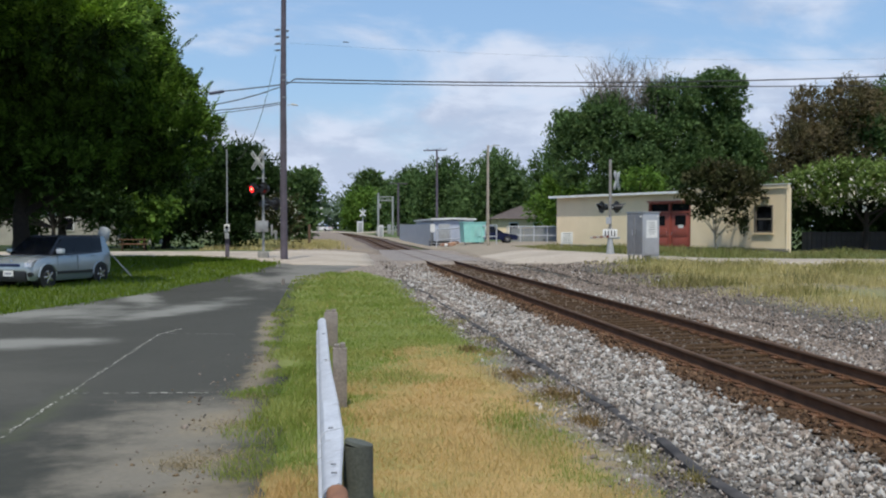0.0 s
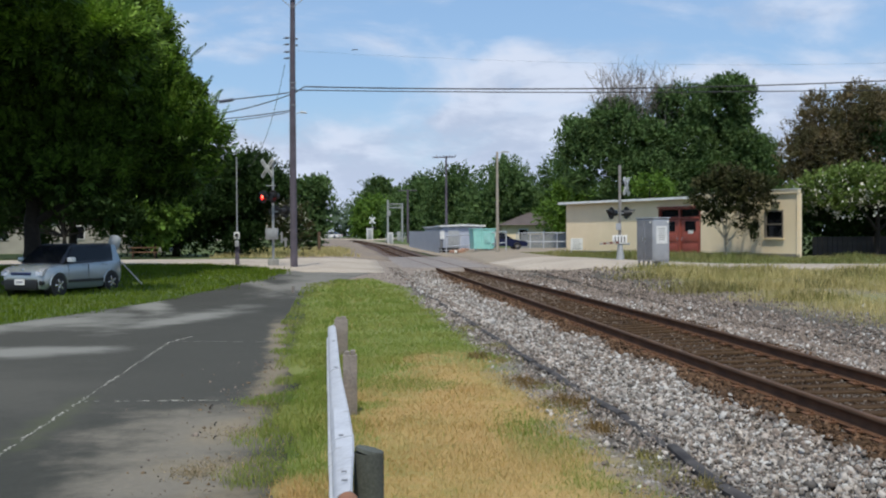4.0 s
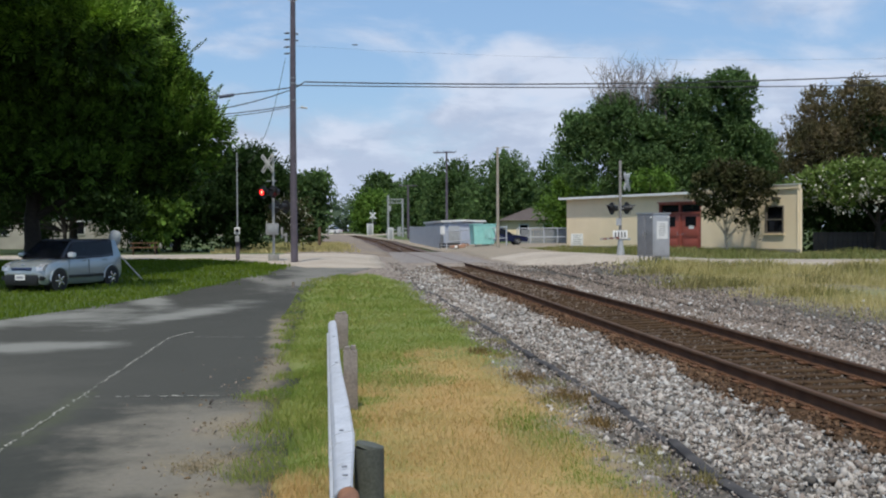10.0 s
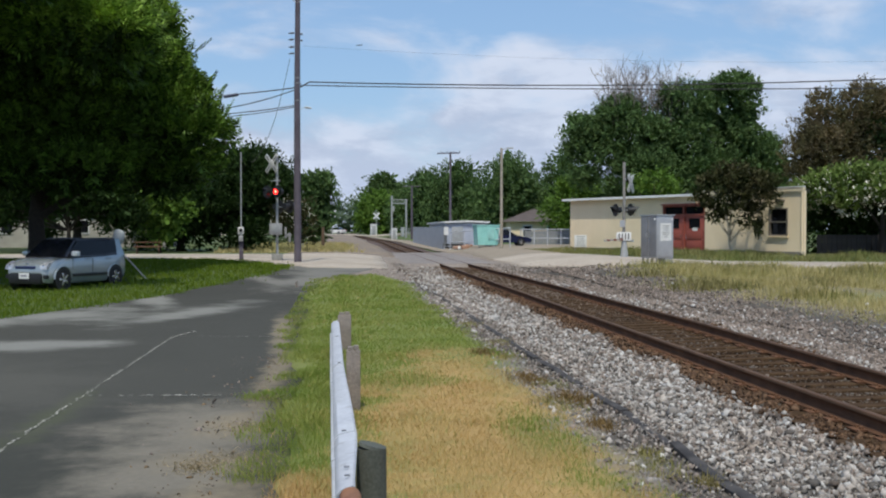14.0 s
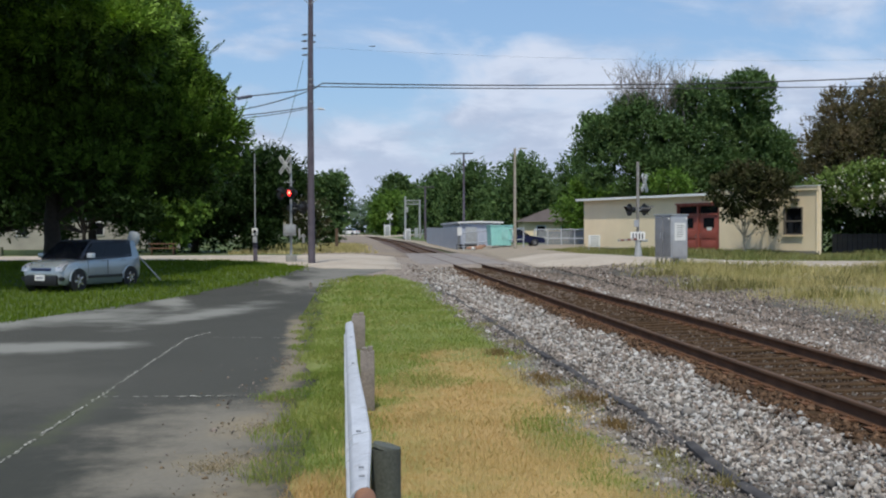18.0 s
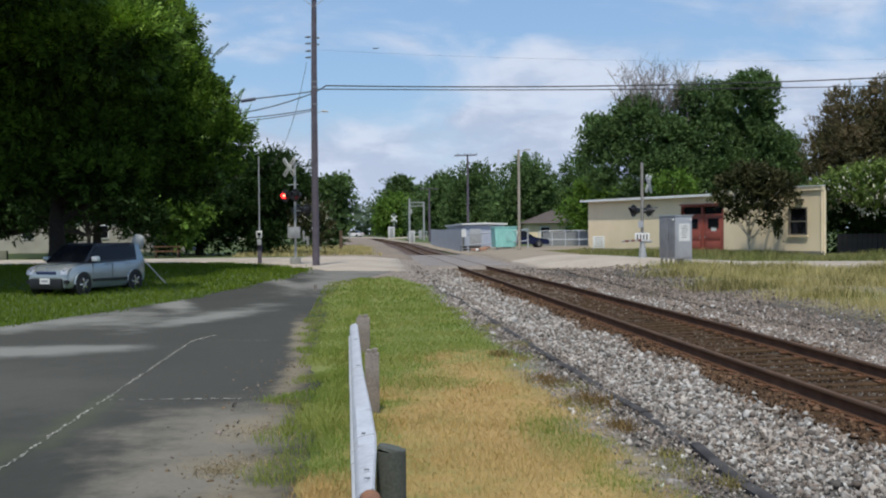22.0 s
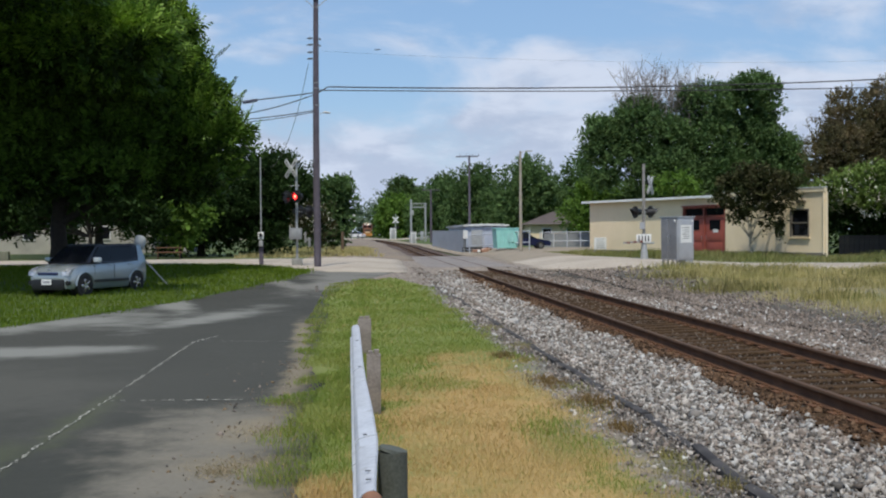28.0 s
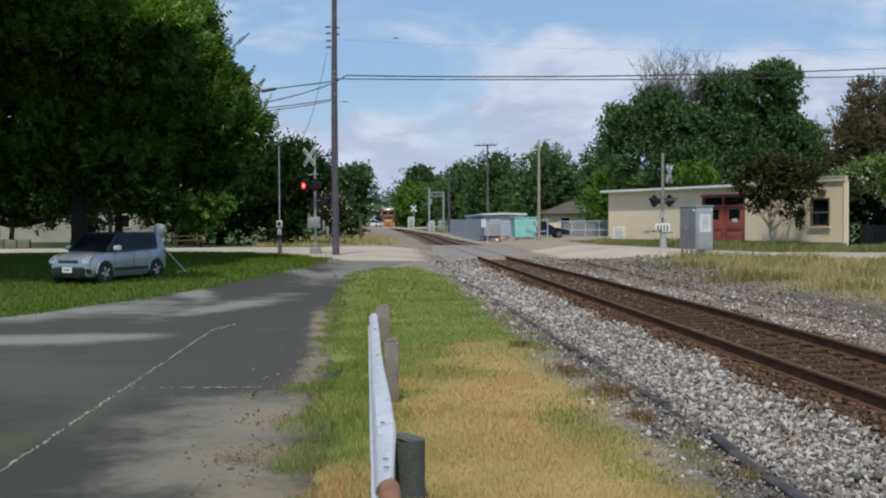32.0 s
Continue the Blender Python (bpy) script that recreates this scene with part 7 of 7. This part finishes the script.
def boxy_car():
    """Small upright hatchback; x runs to its front, y to its left."""
    d = Vector((-0.41, -0.912, 0))
    ang = math.degrees(math.atan2(d.y, d.x))
    r = root("parked_car", pose(-8.85, 34.15, -0.08, 0, 0, ang), "silver-blue boxy hatchback parked on the lawn", "car")
    L, W = 3.9, 1.70
    # stations from tail to nose: x, half width, underside, shoulder height, crown of the hood
    st = [(-1.95, 0.70, 0.40, 0.80, 0.80), (-1.93, 0.76, 0.30, 0.98, 0.99), (-1.86, 0.80, 0.26, 1.07, 1.08), (-1.6, 0.835, 0.24, 1.06, 1.08), (-1.28, 0.86, 0.22, 1.03, 1.05), (-0.8, 0.84, 0.20, 1.01, 1.04), (0.0, 0.835, 0.20, 0.99, 1.03), (0.7, 0.84, 0.20, 0.97, 1.02),
          (1.0, 0.85, 0.21, 0.95, 1.00), (1.27, 0.862, 0.22, 0.92, 0.975), (1.5, 0.85, 0.23, 0.88, 0.945), (1.68, 0.82, 0.23, 0.83, 0.905), (1.82, 0.775, 0.23, 0.77, 0.84), (1.90, 0.70, 0.25, 0.68, 0.75), (1.945, 0.60, 0.32, 0.58, 0.62), (1.955, 0.50, 0.40, 0.52, 0.54)]
    bm = bm_new()
    rings = []
    for x, w, zb, zs, zc in st:
        half = [(0.90 * w, zb), (0.975 * w, zb + 0.07), (w, zb + 0.20), (w, 0.5 * (zb + zs)), (0.99 * w, zs - 0.10), (0.955 * w, zs - 0.03), (0.88 * w, zs + 0.35 * (zc - zs)), (0.6 * w, zs + 0.8 * (zc - zs)), (0.25 * w, zc)]
        ring = [(y_, z_) for y_, z_ in half] + [(-y_, z_) for y_, z_ in reversed(half)]
        rings.append([bm.verts.new((x - 0.05 * (abs(y_) / w) ** 3 * (1 if x > 1.5 else 0), y_, z_)) for y_, z_ in ring])
    for a, b in zip(rings, rings[1:]):
        for k in range(len(a)):
            q = (k + 1) % len(a)
            bm.faces.new((a[k], b[k], b[q], a[q]))
    bm.faces.new(rings[0])
    bm.faces.new(rings[-1][::-1])
    bmesh.ops.recalc_face_normals(bm, faces=bm.faces)
    part("body", bm, CAR_SILVER, r)
    # upper cabin: pillars and roof, then glass
    zb, zt = 1.0, 1.55
    xb = (1.10, -1.82)
    xt = (0.38, -1.70)
    wb, wt = W / 2 - 0.05, W / 2 - 0.20
    bm = bm_new()
    P = [bm.verts.new(v) for v in ((xb[0], -wb, zb), (xb[0], wb, zb), (xb[1], wb, zb), (xb[1], -wb, zb), (xt[0], -wt, zt), (xt[0], wt, zt), (xt[1], wt, zt), (xt[1], -wt, zt))]
    for f in ((0, 1, 5, 4), (1, 2, 6, 5), (2, 3, 7, 6), (3, 0, 4, 7), (4, 5, 6, 7), (3, 2, 1, 0)):
        bm.faces.new([P[i] for i in f])
    bmesh.ops.recalc_face_normals(bm, faces=bm.faces)
    bmesh.ops.bevel(bm, geom=[x for x in bm.edges if max(v.co.z for v in x.verts) > 1.3], offset=0.07, segments=3, affect="EDGES")
    part("cabin", bm, CAR_BLACK, r, "glossy black pillars and roof frame")
    # the tree's shade and reflection are put into a near-black roof colour
    bm = bm_new()
    box(bm, -0.66, 0, 1.553, 1.92, 1.14, 0.05, 0.022)
    part("roof_panel", bm, CAR_BLACK, r, "roof darkened for tree shade")
    for s in (-1, 1):
        bm = bm_new()
        rod(bm, (0.15, 0.585 * s, 1.573), (-1.5, 0.585 * s, 1.573), 0.014, seg=6)
        part("roof_rail", bm, BLACK, r)
    def pane(name, pts, off, material=None):
        bm = bm_new()
        c = sum((Vector(p) for p in pts), Vector()) / len(pts)
        nrm = (Vector(pts[1]) - Vector(pts[0])).cross(Vector(pts[2]) - Vector(pts[0])).normalized()
        if nrm.dot(c - Vector((-0.7, 0, 1.2))) < 0:
            nrm = -nrm
        a = [bm.verts.new(Vector(p) + nrm * off) for p in pts]
        b = [bm.verts.new(Vector(p) - nrm * 0.02) for p in pts]
        bm.faces.new(a)
        bm.faces.new(b[::-1])
        for i in range(len(pts)):
            j = (i + 1) % len(pts)
            bm.faces.new((a[i], b[i], b[j], a[j]))
        bmesh.ops.recalc_face_normals(bm, faces=bm.faces)
        return part(name, bm, material or DARK_GLASS, r)
    def at(u, v, s):
        """A point on the side glass: u from rear to front, v from belt to roof."""
        x0 = xb[1] + (xb[0] - xb[1]) * u
        x1 = xt[1] + (xt[0] - xt[1]) * u
        return (x0 + (x1 - x0) * v, s * (wb + (wt - wb) * v), zb + (zt - zb) * v)
    for s in (-1, 1):
        pane("side_window", [at(0.66, 0.10, s), at(0.955, 0.10, s), at(0.93, 0.88, s), at(0.66, 0.88, s)], 0.008)
        pane("side_window", [at(0.34, 0.10, s), at(0.63, 0.10, s), at(0.63, 0.88, s), at(0.34, 0.86, s)], 0.008)
        pane("side_window", [at(0.12, 0.22, s), at(0.31, 0.12, s), at(0.31, 0.85, s), at(0.11, 0.84, s)], 0.008)
        pane("rear_pillar", [at(-0.005, 0.0, s), at(0.13, 0.0, s), at(0.085, 0.97, s), at(-0.005, 0.97, s)], 0.012, CAR_SILVER)
        pane("door_pillar", [at(0.63, 0.08, s), at(0.66, 0.08, s), at(0.66, 0.9, s), at(0.63, 0.9, s)], 0.005)
        pane("door_pillar", [at(0.31, 0.10, s), at(0.34, 0.08, s), at(0.34, 0.88, s), at(0.31, 0.87, s)], 0.005)
    fx = lambda v: xb[0] + (xt[0] - xb[0]) * v
    fw = lambda v: wb + (wt - wb) * v
    pane("windscreen", [(fx(.08), -fw(.08) + .08, zb + (zt - zb) * .08), (fx(.08), fw(.08) - .08, zb + (zt - zb) * .08), (fx(.92), fw(.92) - .08, zb + (zt - zb) * .92), (fx(.92), -fw(.92) + .08, zb + (zt - zb) * .92)], 0.008)
    pane("rear_window", [(-1.805, -.66, 1.1), (-1.805, .66, 1.1), (-1.715, .56, 1.48), (-1.715, -.56, 1.48)], 0.01)
    # front: grille, lower intake, plate, lamps
    bm = bm_new()
    box(bm, 1.90, 0, 0.70, 0.10, 0.72, 0.085, 0.02)
    part("grille", bm, mat("grille blue black", (0.02, 0.03, 0.09), None, 3, 0.3), r, "dark blue grille slot")
    bm = bm_new()
    box(bm, 1.88, 0, 0.365, 0.18, 1.20, 0.33, 0.07)
    low_i = part("lower_intake", bm, BLACK, r, "black lower bumper intake")
    bm = bm_new()
    box(bm, 1.983, 0, 0.45, 0.012, 0.36, 0.17)
    pl = part("number_plate", bm, SIGN_WHITE, r, "white number plate")
    bm = bm_new()
    box(bm, 1.991, 0, 0.45, 0.004, 0.24, 0.06)
    part("plate_bar", bm, mat("plate grey", (0.3, 0.3, 0.34), None, 3, 0.5), pl)
    bm = bm_new()
    ball(bm, (1.85, 0, 0.815), 0.05, 2, (0.4, 1.5, 0.6))
    part("badge", bm, CHROME, r)
    for s in (-1, 1):
        bm = bm_new()
        prism(bm, [(1.38, 0.84), (1.58, 0.68), (1.90, 0.64), (1.875, 0.76), (1.74, 0.845), (1.42, 0.925)], 0.27, Matrix.Translation((0.0, s * 0.625, 0)))
        hl = part("headlight", bm, mat("lamp glass", (0.55, 0.57, 0.60), (0.30, 0.31, 0.33), 9, 0.12, 0.3), r, "clear headlight")
        bm = bm_new()
        ball(bm, (1.85, s * 0.62, 0.72), 0.07, 2, (0.5, 1, 1))
        part("bulb", bm, CHROME, hl)
        bm = bm_new()
        rod(bm, (1.70, s * 0.70, 0.42), (1.895, s * 0.685, 0.42), 0.07, seg=14)
        part("fog_light", bm, BLACK, r)
        bm = bm_new()
        box(bm, 0.78, s * (W / 2 + 0.08), 1.10, 0.16, 0.22, 0.15, 0.04)
        part("mirror", bm, SIGN_WHITE if s > 0 else CAR_SILVER, r, "pale door mirror")
        bm = bm_new()
        box(bm, 0.0, s * (W / 2 + 0.004), 0.44, 1.75, 0.03, 0.09, 0.01)
        part("side_trim", bm, BLACK, r, "black side moulding")
        for x in (0.62, -0.38):
            bm = bm_new()
            box(bm, x - 0.55, s * (W / 2 + 0.005), 0.93, 0.18, 0.03, 0.035, 0.008)
            part("door_handle", bm, CAR_SILVER, r)
        for x in (0.80, -0.16, -1.05):
            bm = bm_new()
            box(bm, x, s * (W / 2 - 0.022), 0.66, 0.012, 0.03, 0.56)
            part("door_gap", bm, BLACK, r)
        bm = bm_new()
        box(bm, -1.84, s * 0.60, 1.05, 0.10, 0.12, 0.3, 0.02)
        part("tail_light", bm, SIGN_RED, r)
        for x in (1.27, -1.28):
            wheel(r, x, s * (W / 2 - 0.085), 0.325, 0.21)
            bm = bm_new()
            rod(bm, (x, s * (W / 2 - 0.3), 0.34), (x, s * (W / 2 + 0.014), 0.34), 0.37, seg=24)
            part("wheel_well", bm, BLACK, r)
            bm = bm_new()
            arc = [(x + 0.395 * math.cos(math.pi * q / 12), 0.0, 0.34 + 0.395 * math.sin(math.pi * q / 12)) for q in range(13)]
            path_rod(bm, [(a_, s * (W / 2 + 0.004), c_) for a_, b_, c_ in arc], [0.028] * 13, 6)
            part("wheel_arch", bm, CAR_SILVER, r)
    bm = bm_new()
    box(bm, 0, 0, 0.26, 3.4, 1.5, 0.12)
    part("underbody", bm, BLACK, r)
    return r


boxy_car()


def low_car(m, paint, label, name="parked_car"):
    r = root(name, m, label, "car")
    W = 1.76
    def arch(cx, rad, n=7):
        return [(cx + rad * math.cos(math.pi * (1 - i / n)), 0.30 + rad * math.sin(math.pi * (1 - i / n))) for i in range(n + 1)]
    outline = [(-2.2, 0.3)] + arch(-1.35, 0.36) + arch(1.35, 0.36) + [(2.2, 0.28), (2.28, 0.55), (2.1, 0.72), (1.1, 0.90), (-1.5, 0.96), (-2.2, 0.92), (-2.27, 0.6)]
    bm = bm_new()
    prism(bm, outline, W)
    part("body", bm, paint, r)
    bm = bm_new()
    tops = [(1.05, 0.88), (0.2, 1.40), (-0.9, 1.44), (-1.75, 0.95)]
    a = [bm.verts.new((x, -W / 2 + 0.04 + 0.18 * (z > 1), z)) for x, z in tops]
    b = [bm.verts.new((x, W / 2 - 0.04 - 0.18 * (z > 1), z)) for x, z in tops]
    bm.faces.new(a)
    bm.faces.new(b[::-1])
    for i in range(4):
        j = (i + 1) % 4
        bm.faces.new((a[j], a[i], b[i], b[j]))
    bmesh.ops.recalc_face_normals(bm, faces=bm.faces)
    cab = part("cabin", bm, DARK_GLASS, r, "dark window glass")
    bm = bm_new()
    box(bm, -0.35, 0, 1.435, 1.1, 1.28, 0.04, 0.015)
    part("roof", bm, paint, r)
    for s in (-1, 1):
        for x in (1.35, -1.35):
            wheel(r, x, s * (W / 2 - 0.1), 0.315, 0.2)
        bm = bm_new()
        box(bm, 2.17, s * 0.66, 0.62, 0.16, 0.3, 0.13, 0.03)
        part("headlight", bm, CHROME, r)
        bm = bm_new()
        box(bm, -2.22, s * 0.66, 0.75, 0.1, 0.34, 0.14, 0.02)
        part("tail_light", bm, SIGN_RED, r)
    return r


low_car(on_ground(13.7, 90.5, 2), mat("dark blue paint", (0.012, 0.018, 0.06), (0.01, 0.014, 0.05), 1, 0.25, 0.2), "dark blue car parked on the gravel lot")
WHITE_CAR = low_car(pose(-2.5, 221.0, float(gz(-2.5, 221.0)) + 0.065, 0, 0, 150), mat("white car paint", (0.75, 0.75, 0.75), None, 1, 0.3), "white car waiting at the far crossing", "waiting_car")


def far_signal(x, y, turn, label):
    r = root("crossing_signal", on_ground(x, y), label, "crossing signal", "crossing signals")
    bm = bm_new()
    rod(bm, (0, 0, 0), (0, 0, 5.6), 0.10, 0.08, 8)
    part("mast", bm, GALV, r)
    q = pose(0, -0.15, 4.3, 0, 0, turn)
    for a in (45, -45):
        bm = bm_new()
        box(bm, 0, 0, 0, 1.9, 0.03, 0.36)
        b = part("crossbuck_board", bm, SIGN_WHITE, r, "white diagonal crossing board")
        b.matrix_basis = q @ pose(0, -0.02 * (a > 0), 0, 0, a, 0)
    for x_ in (-0.8, 0.8):
        bm = bm_new()
        rod(bm, (x_ * 0.6, -0.2, 2.6), (x_ * 0.6, -0.1, 2.6), 0.3, seg=12)
        part("light_head", bm, BLACK, r)
    return r


far_signal(-2.9, 209.0, 0, "white crossbuck signal at the far crossing")
far_signal(6.6, 236.0, 20, "crossbuck signal beside the far equipment hut")


def locomotive():
    """A diesel road engine; x across, y towards its rear, front at y = 0."""
    r = root("locomotive", Matrix(), "orange and black diesel locomotive with a lit headlight", "locomotive")
    orange = mat("locomotive orange", (0.62, 0.20, 0.04), (0.54, 0.17, 0.04), 0.8, 0.5)
    dark = mat("locomotive black", (0.03, 0.028, 0.026), None, 1, 0.6)
    cream = mat("locomotive cream", (0.66, 0.58, 0.40), (0.58, 0.5, 0.36), 1, 0.5)
    yellow = mat("safety yellow", (0.50, 0.24, 0.06), None, 2, 0.5)
    def b(name, x, y, z, sx, sy, sz, m_, bev=0.03, lab=""):
        bm = bm_new()
        box(bm, x, y, z, sx, sy, sz, bev)
        return part(name, bm, m_, r, lab)
    b("frame", 0, 10, 1.15, 3.0, 20, 0.35, yellow, lab="yellow-edged underframe")
    b("pilot", 0, 0.1, 0.62, 2.9, 0.5, 0.8, yellow, lab="orange front pilot plate")
    b("nose", 0, 1.3, 2.1, 2.0, 1.9, 1.55, mat("locomotive tan", (0.26, 0.12, 0.06), (0.2, 0.09, 0.05), 1, 0.6), 0.15)
    b("cab", 0, 3.6, 2.85, 3.05, 2.8, 3.0, mat("locomotive maroon", (0.16, 0.05, 0.03), (0.12, 0.04, 0.03), 1, 0.6), 0.08)
    b("cab_roof", 0, 3.6, 4.45, 2.9, 2.8, 0.22, cream, 0.08, "pale cab roof")
    b("long_hood", 0, 12.0, 2.75, 2.1, 14, 2.7, orange, 0.08)
    b("radiator", 0, 17.0, 4.2, 3.0, 4.0, 0.5, dark)
    for x in (-0.72, 0.72):
        b("windscreen", x, 2.19, 3.45, 1.0, 0.03, 0.75, DARK_GLASS, 0)
        bm = bm_new()
        rod(bm, (x * 1.75, 0.3, 1.3), (x * 1.75, 0.3, 2.3), 0.04, seg=6)
        part("handrail", bm, yellow, r)
        b("step", x * 1.7, 0.4, 0.7, 0.5, 0.4, 0.9, yellow)
        b("number_board", x, 2.17, 4.15, 0.7, 0.05, 0.25, SIGN_WHITE, 0)
    b("nose_band", 0, 0.335, 2.3, 1.7, 0.02, 0.5, dark, 0)
    b("hood_stripe", 0, 0.33, 1.6, 1.7, 0.02, 0.3, cream, 0)
    b("fuel_tank", 0, 10, 0.7, 2.7, 5, 0.7, dark)
    for y in (4.0, 16.0):
        b("truck", 0, y, 0.62, 2.4, 4.2, 0.55, dark)
        for dy in (-1.5, 0, 1.5):
            for s in (-1, 1):
                bm = bm_new()
                rod(bm, (s * 0.68, y + dy, 0.5), (s * 0.82, y + dy, 0.5), 0.5, seg=16)
                part("wheel", bm, RAILRUST, r)
    for x in (-0.15, 0.15):
        bm = bm_new()
        rod(bm, (x, 2.10, 4.22), (x, 2.2, 4.22), 0.12, seg=12)
        part("headlight", bm, glow("headlight glow", (1.0, 0.9, 0.7), 3.0), r, "lit headlight")
    bm = bm_new()
    rod(bm, (0.4, 4.0, 4.55), (0.4, 4.0, 4.85), 0.06, seg=8)
    rod(bm, (0.1, 4.0, 4.8), (0.7, 4.0, 4.8), 0.05, seg=8)
    part("horn", bm, GALV, r)
    b("coupler", 0, -0.35, 0.85, 0.3, 0.7, 0.3, RAILRUST)
    return r


LOCO = locomotive()


# ---- small things under the trees ----
def picnic_bench(x, y, turn, label):
    r = root("picnic_table", on_ground(x, y, turn), label, "table")
    bw = mat("bench wood", (0.17, 0.085, 0.042), (0.12, 0.065, 0.035), 3, 0.8)
    for k in range(4):
        bm = bm_new()
        box(bm, 0, -0.3 + k * 0.2, 0.74, 1.8, 0.17, 0.05, 0.005)
        part("plank", bm, bw, r)
    for s in (-1, 1):
        bm = bm_new()
        box(bm, 0, s * 0.75, 0.44, 1.8, 0.26, 0.05, 0.005)
        part("bench_seat", bm, bw, r)
        bm = bm_new()
        rod(bm, (s * 0.7, -0.7, 0), (s * 0.7, 0.25, 0.74), 0.05, seg=6)
        rod(bm, (s * 0.7, 0.7, 0), (s * 0.7, -0.25, 0.74), 0.05, seg=6)
        rod(bm, (s * 0.7, -0.8, 0.42), (s * 0.7, 0.8, 0.42), 0.045, seg=6)
        part("leg_frame", bm, bw, r)


picnic_bench(-13.2, 71.0, 10, "reddish-brown wooden picnic table on the grass")


def log_barrier():
    r = root("leaning_pole", on_ground(-7.3, 36.2), "pale bent pole with a white cover on its raised end", "pole")
    bm = bm_new()
    path_rod(bm, [(-0.44, 0.2, 1.35), (-0.40, 0.18, 1.15), (-0.26, 0.15, 0.86), (0.1, 0.1, 0.46), (0.5, 0.05, 0.03)], [0.016, 0.018, 0.020, 0.022, 0.026], 8)
    part("pole", bm, mat("bleached wood", (0.5, 0.47, 0.42), None, 4, 0.8), r)
    bm = bm_new()
    ball(bm, (-0.44, 0.2, 1.46), 0.22, 2, (0.95, 0.7, 1.25))
    for v in bm.verts:
        v.co += Vector((math.sin(v.co.z * 17), math.cos(v.co.z * 13), math.sin(v.co.x * 19))) * 0.02
    part("cover", bm, mat("white cover", (0.42, 0.43, 0.41), (0.30, 0.31, 0.30), 5, 0.8), r, "crumpled white cover")


log_barrier()


def low_wall():
    r = root("low_wall", Matrix(), "low mossy stone wall beside the side road", "wall")
    rng = random.Random(9)
    for k in range(22):
        x = -42 + k * 0.85
        bm = bm_new()
        box(bm, x, 71.5, float(gz(x, 71.5)) + 0.25, 0.8, 0.4, 0.6 + rng.uniform(-.08, .08), 0.05)
        part("stone", bm, mat("mossy stone", (0.22, 0.21, 0.16), (0.14, 0.15, 0.1), 2, 0.95, island=0.2), r)


low_wall()


# ---- ties under the rails, one piece each ----
def lean_at(y):
    return -math.degrees(math.atan2(float(cant(6.4425, y) - cant(4.9375, y)), 1.505))


def ties():
    r = root("track_ties", Matrix(), "weathered dark wooden ties under the rails", "railway ties")
    rng = random.Random(12)
    kinds = []
    for k in range(5):
        bm = bm_new()
        box(bm, 0, 0, -0.09, 2.6 + rng.uniform(-0.05, 0.05), 0.23, 0.18, 0.012)
        for v in bm.verts:
            v.co.z += rng.uniform(-0.006, 0.004)
            v.co.x += rng.uniform(-0.02, 0.02)
        me = bpy.data.meshes.new("tie")
        bm.to_mesh(me)
        bm.free()
        me.materials.append(TIE)
        kinds.append(me)
    for y in TIE_Y:
        ob = new("tie", kinds[rng.randrange(5)])
        ob.parent = r
        ob.matrix_basis = pose(5.69 + rng.uniform(-0.04, 0.04), y, float(cant(5.69, y)) - 0.176 + rng.uniform(-0.014, 0.006), 0, lean_at(y), rng.uniform(-1.6, 1.6))
    while y < 300:
        if y > 84:
            ob = new("tie", kinds[rng.randrange(5)])
            ob.parent = r
            ob.matrix_basis = pose(float(track_x(y)), y, float(track_z(y)) - 0.15, 0, 0, 0)
        y += 1.2
    # tie plates with spikes, near ones
    pm = None
    y = 4.0
    for o in [c for c in r.children if c.location.y < 30]:
        for s in (-1, 1):
            if pm is None:
                bm = bm_new()
                box(bm, 0, 0, 0, 0.36, 0.19, 0.018)
                for dx in (-0.1, 0.1):
                    for dy in (-0.05, 0.05):
                        box(bm, dx, dy, 0.015, 0.03, 0.03, 0.03)
                ob = part("tie_plate", bm, RAILRUST, r, "rusty tie plate with spikes")
                pm = ob.data
            else:
                ob = new("tie_plate", pm)
                ob.parent = r
                ob["label"] = "rusty tie plate with spikes"
            ob.matrix_basis = pose(5.69 + s * 0.7525, o.location.y, float(cant(5.69 + s * 0.7525, o.location.y)) - 0.164, 0, lean_at(o.location.y))


ties()


# ---- what moves ----
def motions():
    # flashing lamps: the drums turn their shining side out in turn
    def flashes(key):
        rows = [(0.0, pose(0, -0.05, 0, 0, 0, 0 if key == "left" else 180))]
        now = 0 if key == "left" else 180
        events = [(0.36, "right")]
        for k in range(26):
            events += [(1.0 + 1.232 * k, "left"), (1.585 + 1.232 * k, "right")]
        for t, who in events:
            to = 0 if who == key else 180
            if to == now or t > 31.85:
                continue
            # the lit side turns away just before the event, the other lamp comes round just after it
            t = round(t * 30) / 30
            start = t if to == 0 else t - 3 / 30
            for k in range(4):
                rows.append((round(start + k / 30, 4), pose(0, -0.05, 0, 0, 0, now + (to - now) * k / 3)))
            now = to
        rows.append((32.0, rows[-1][1]))
        walk(LAMPS[key], rows)
    flashes("left")
    flashes("right")
    # the train comes down the line
    rows = []
    for t in (0, 8, 16, 22, 24, 26, 28, 30, 32):
        y = 240 + (32 - t) * 26.0
        slope = (float(track_x(y + 6)) - float(track_x(y - 6))) / 12
        rows.append((float(t), pose(float(track_x(y)), y, float(track_z(y)), 0, 0, -math.degrees(math.atan(slope)))))
    walk(LOCO, rows)


motions()
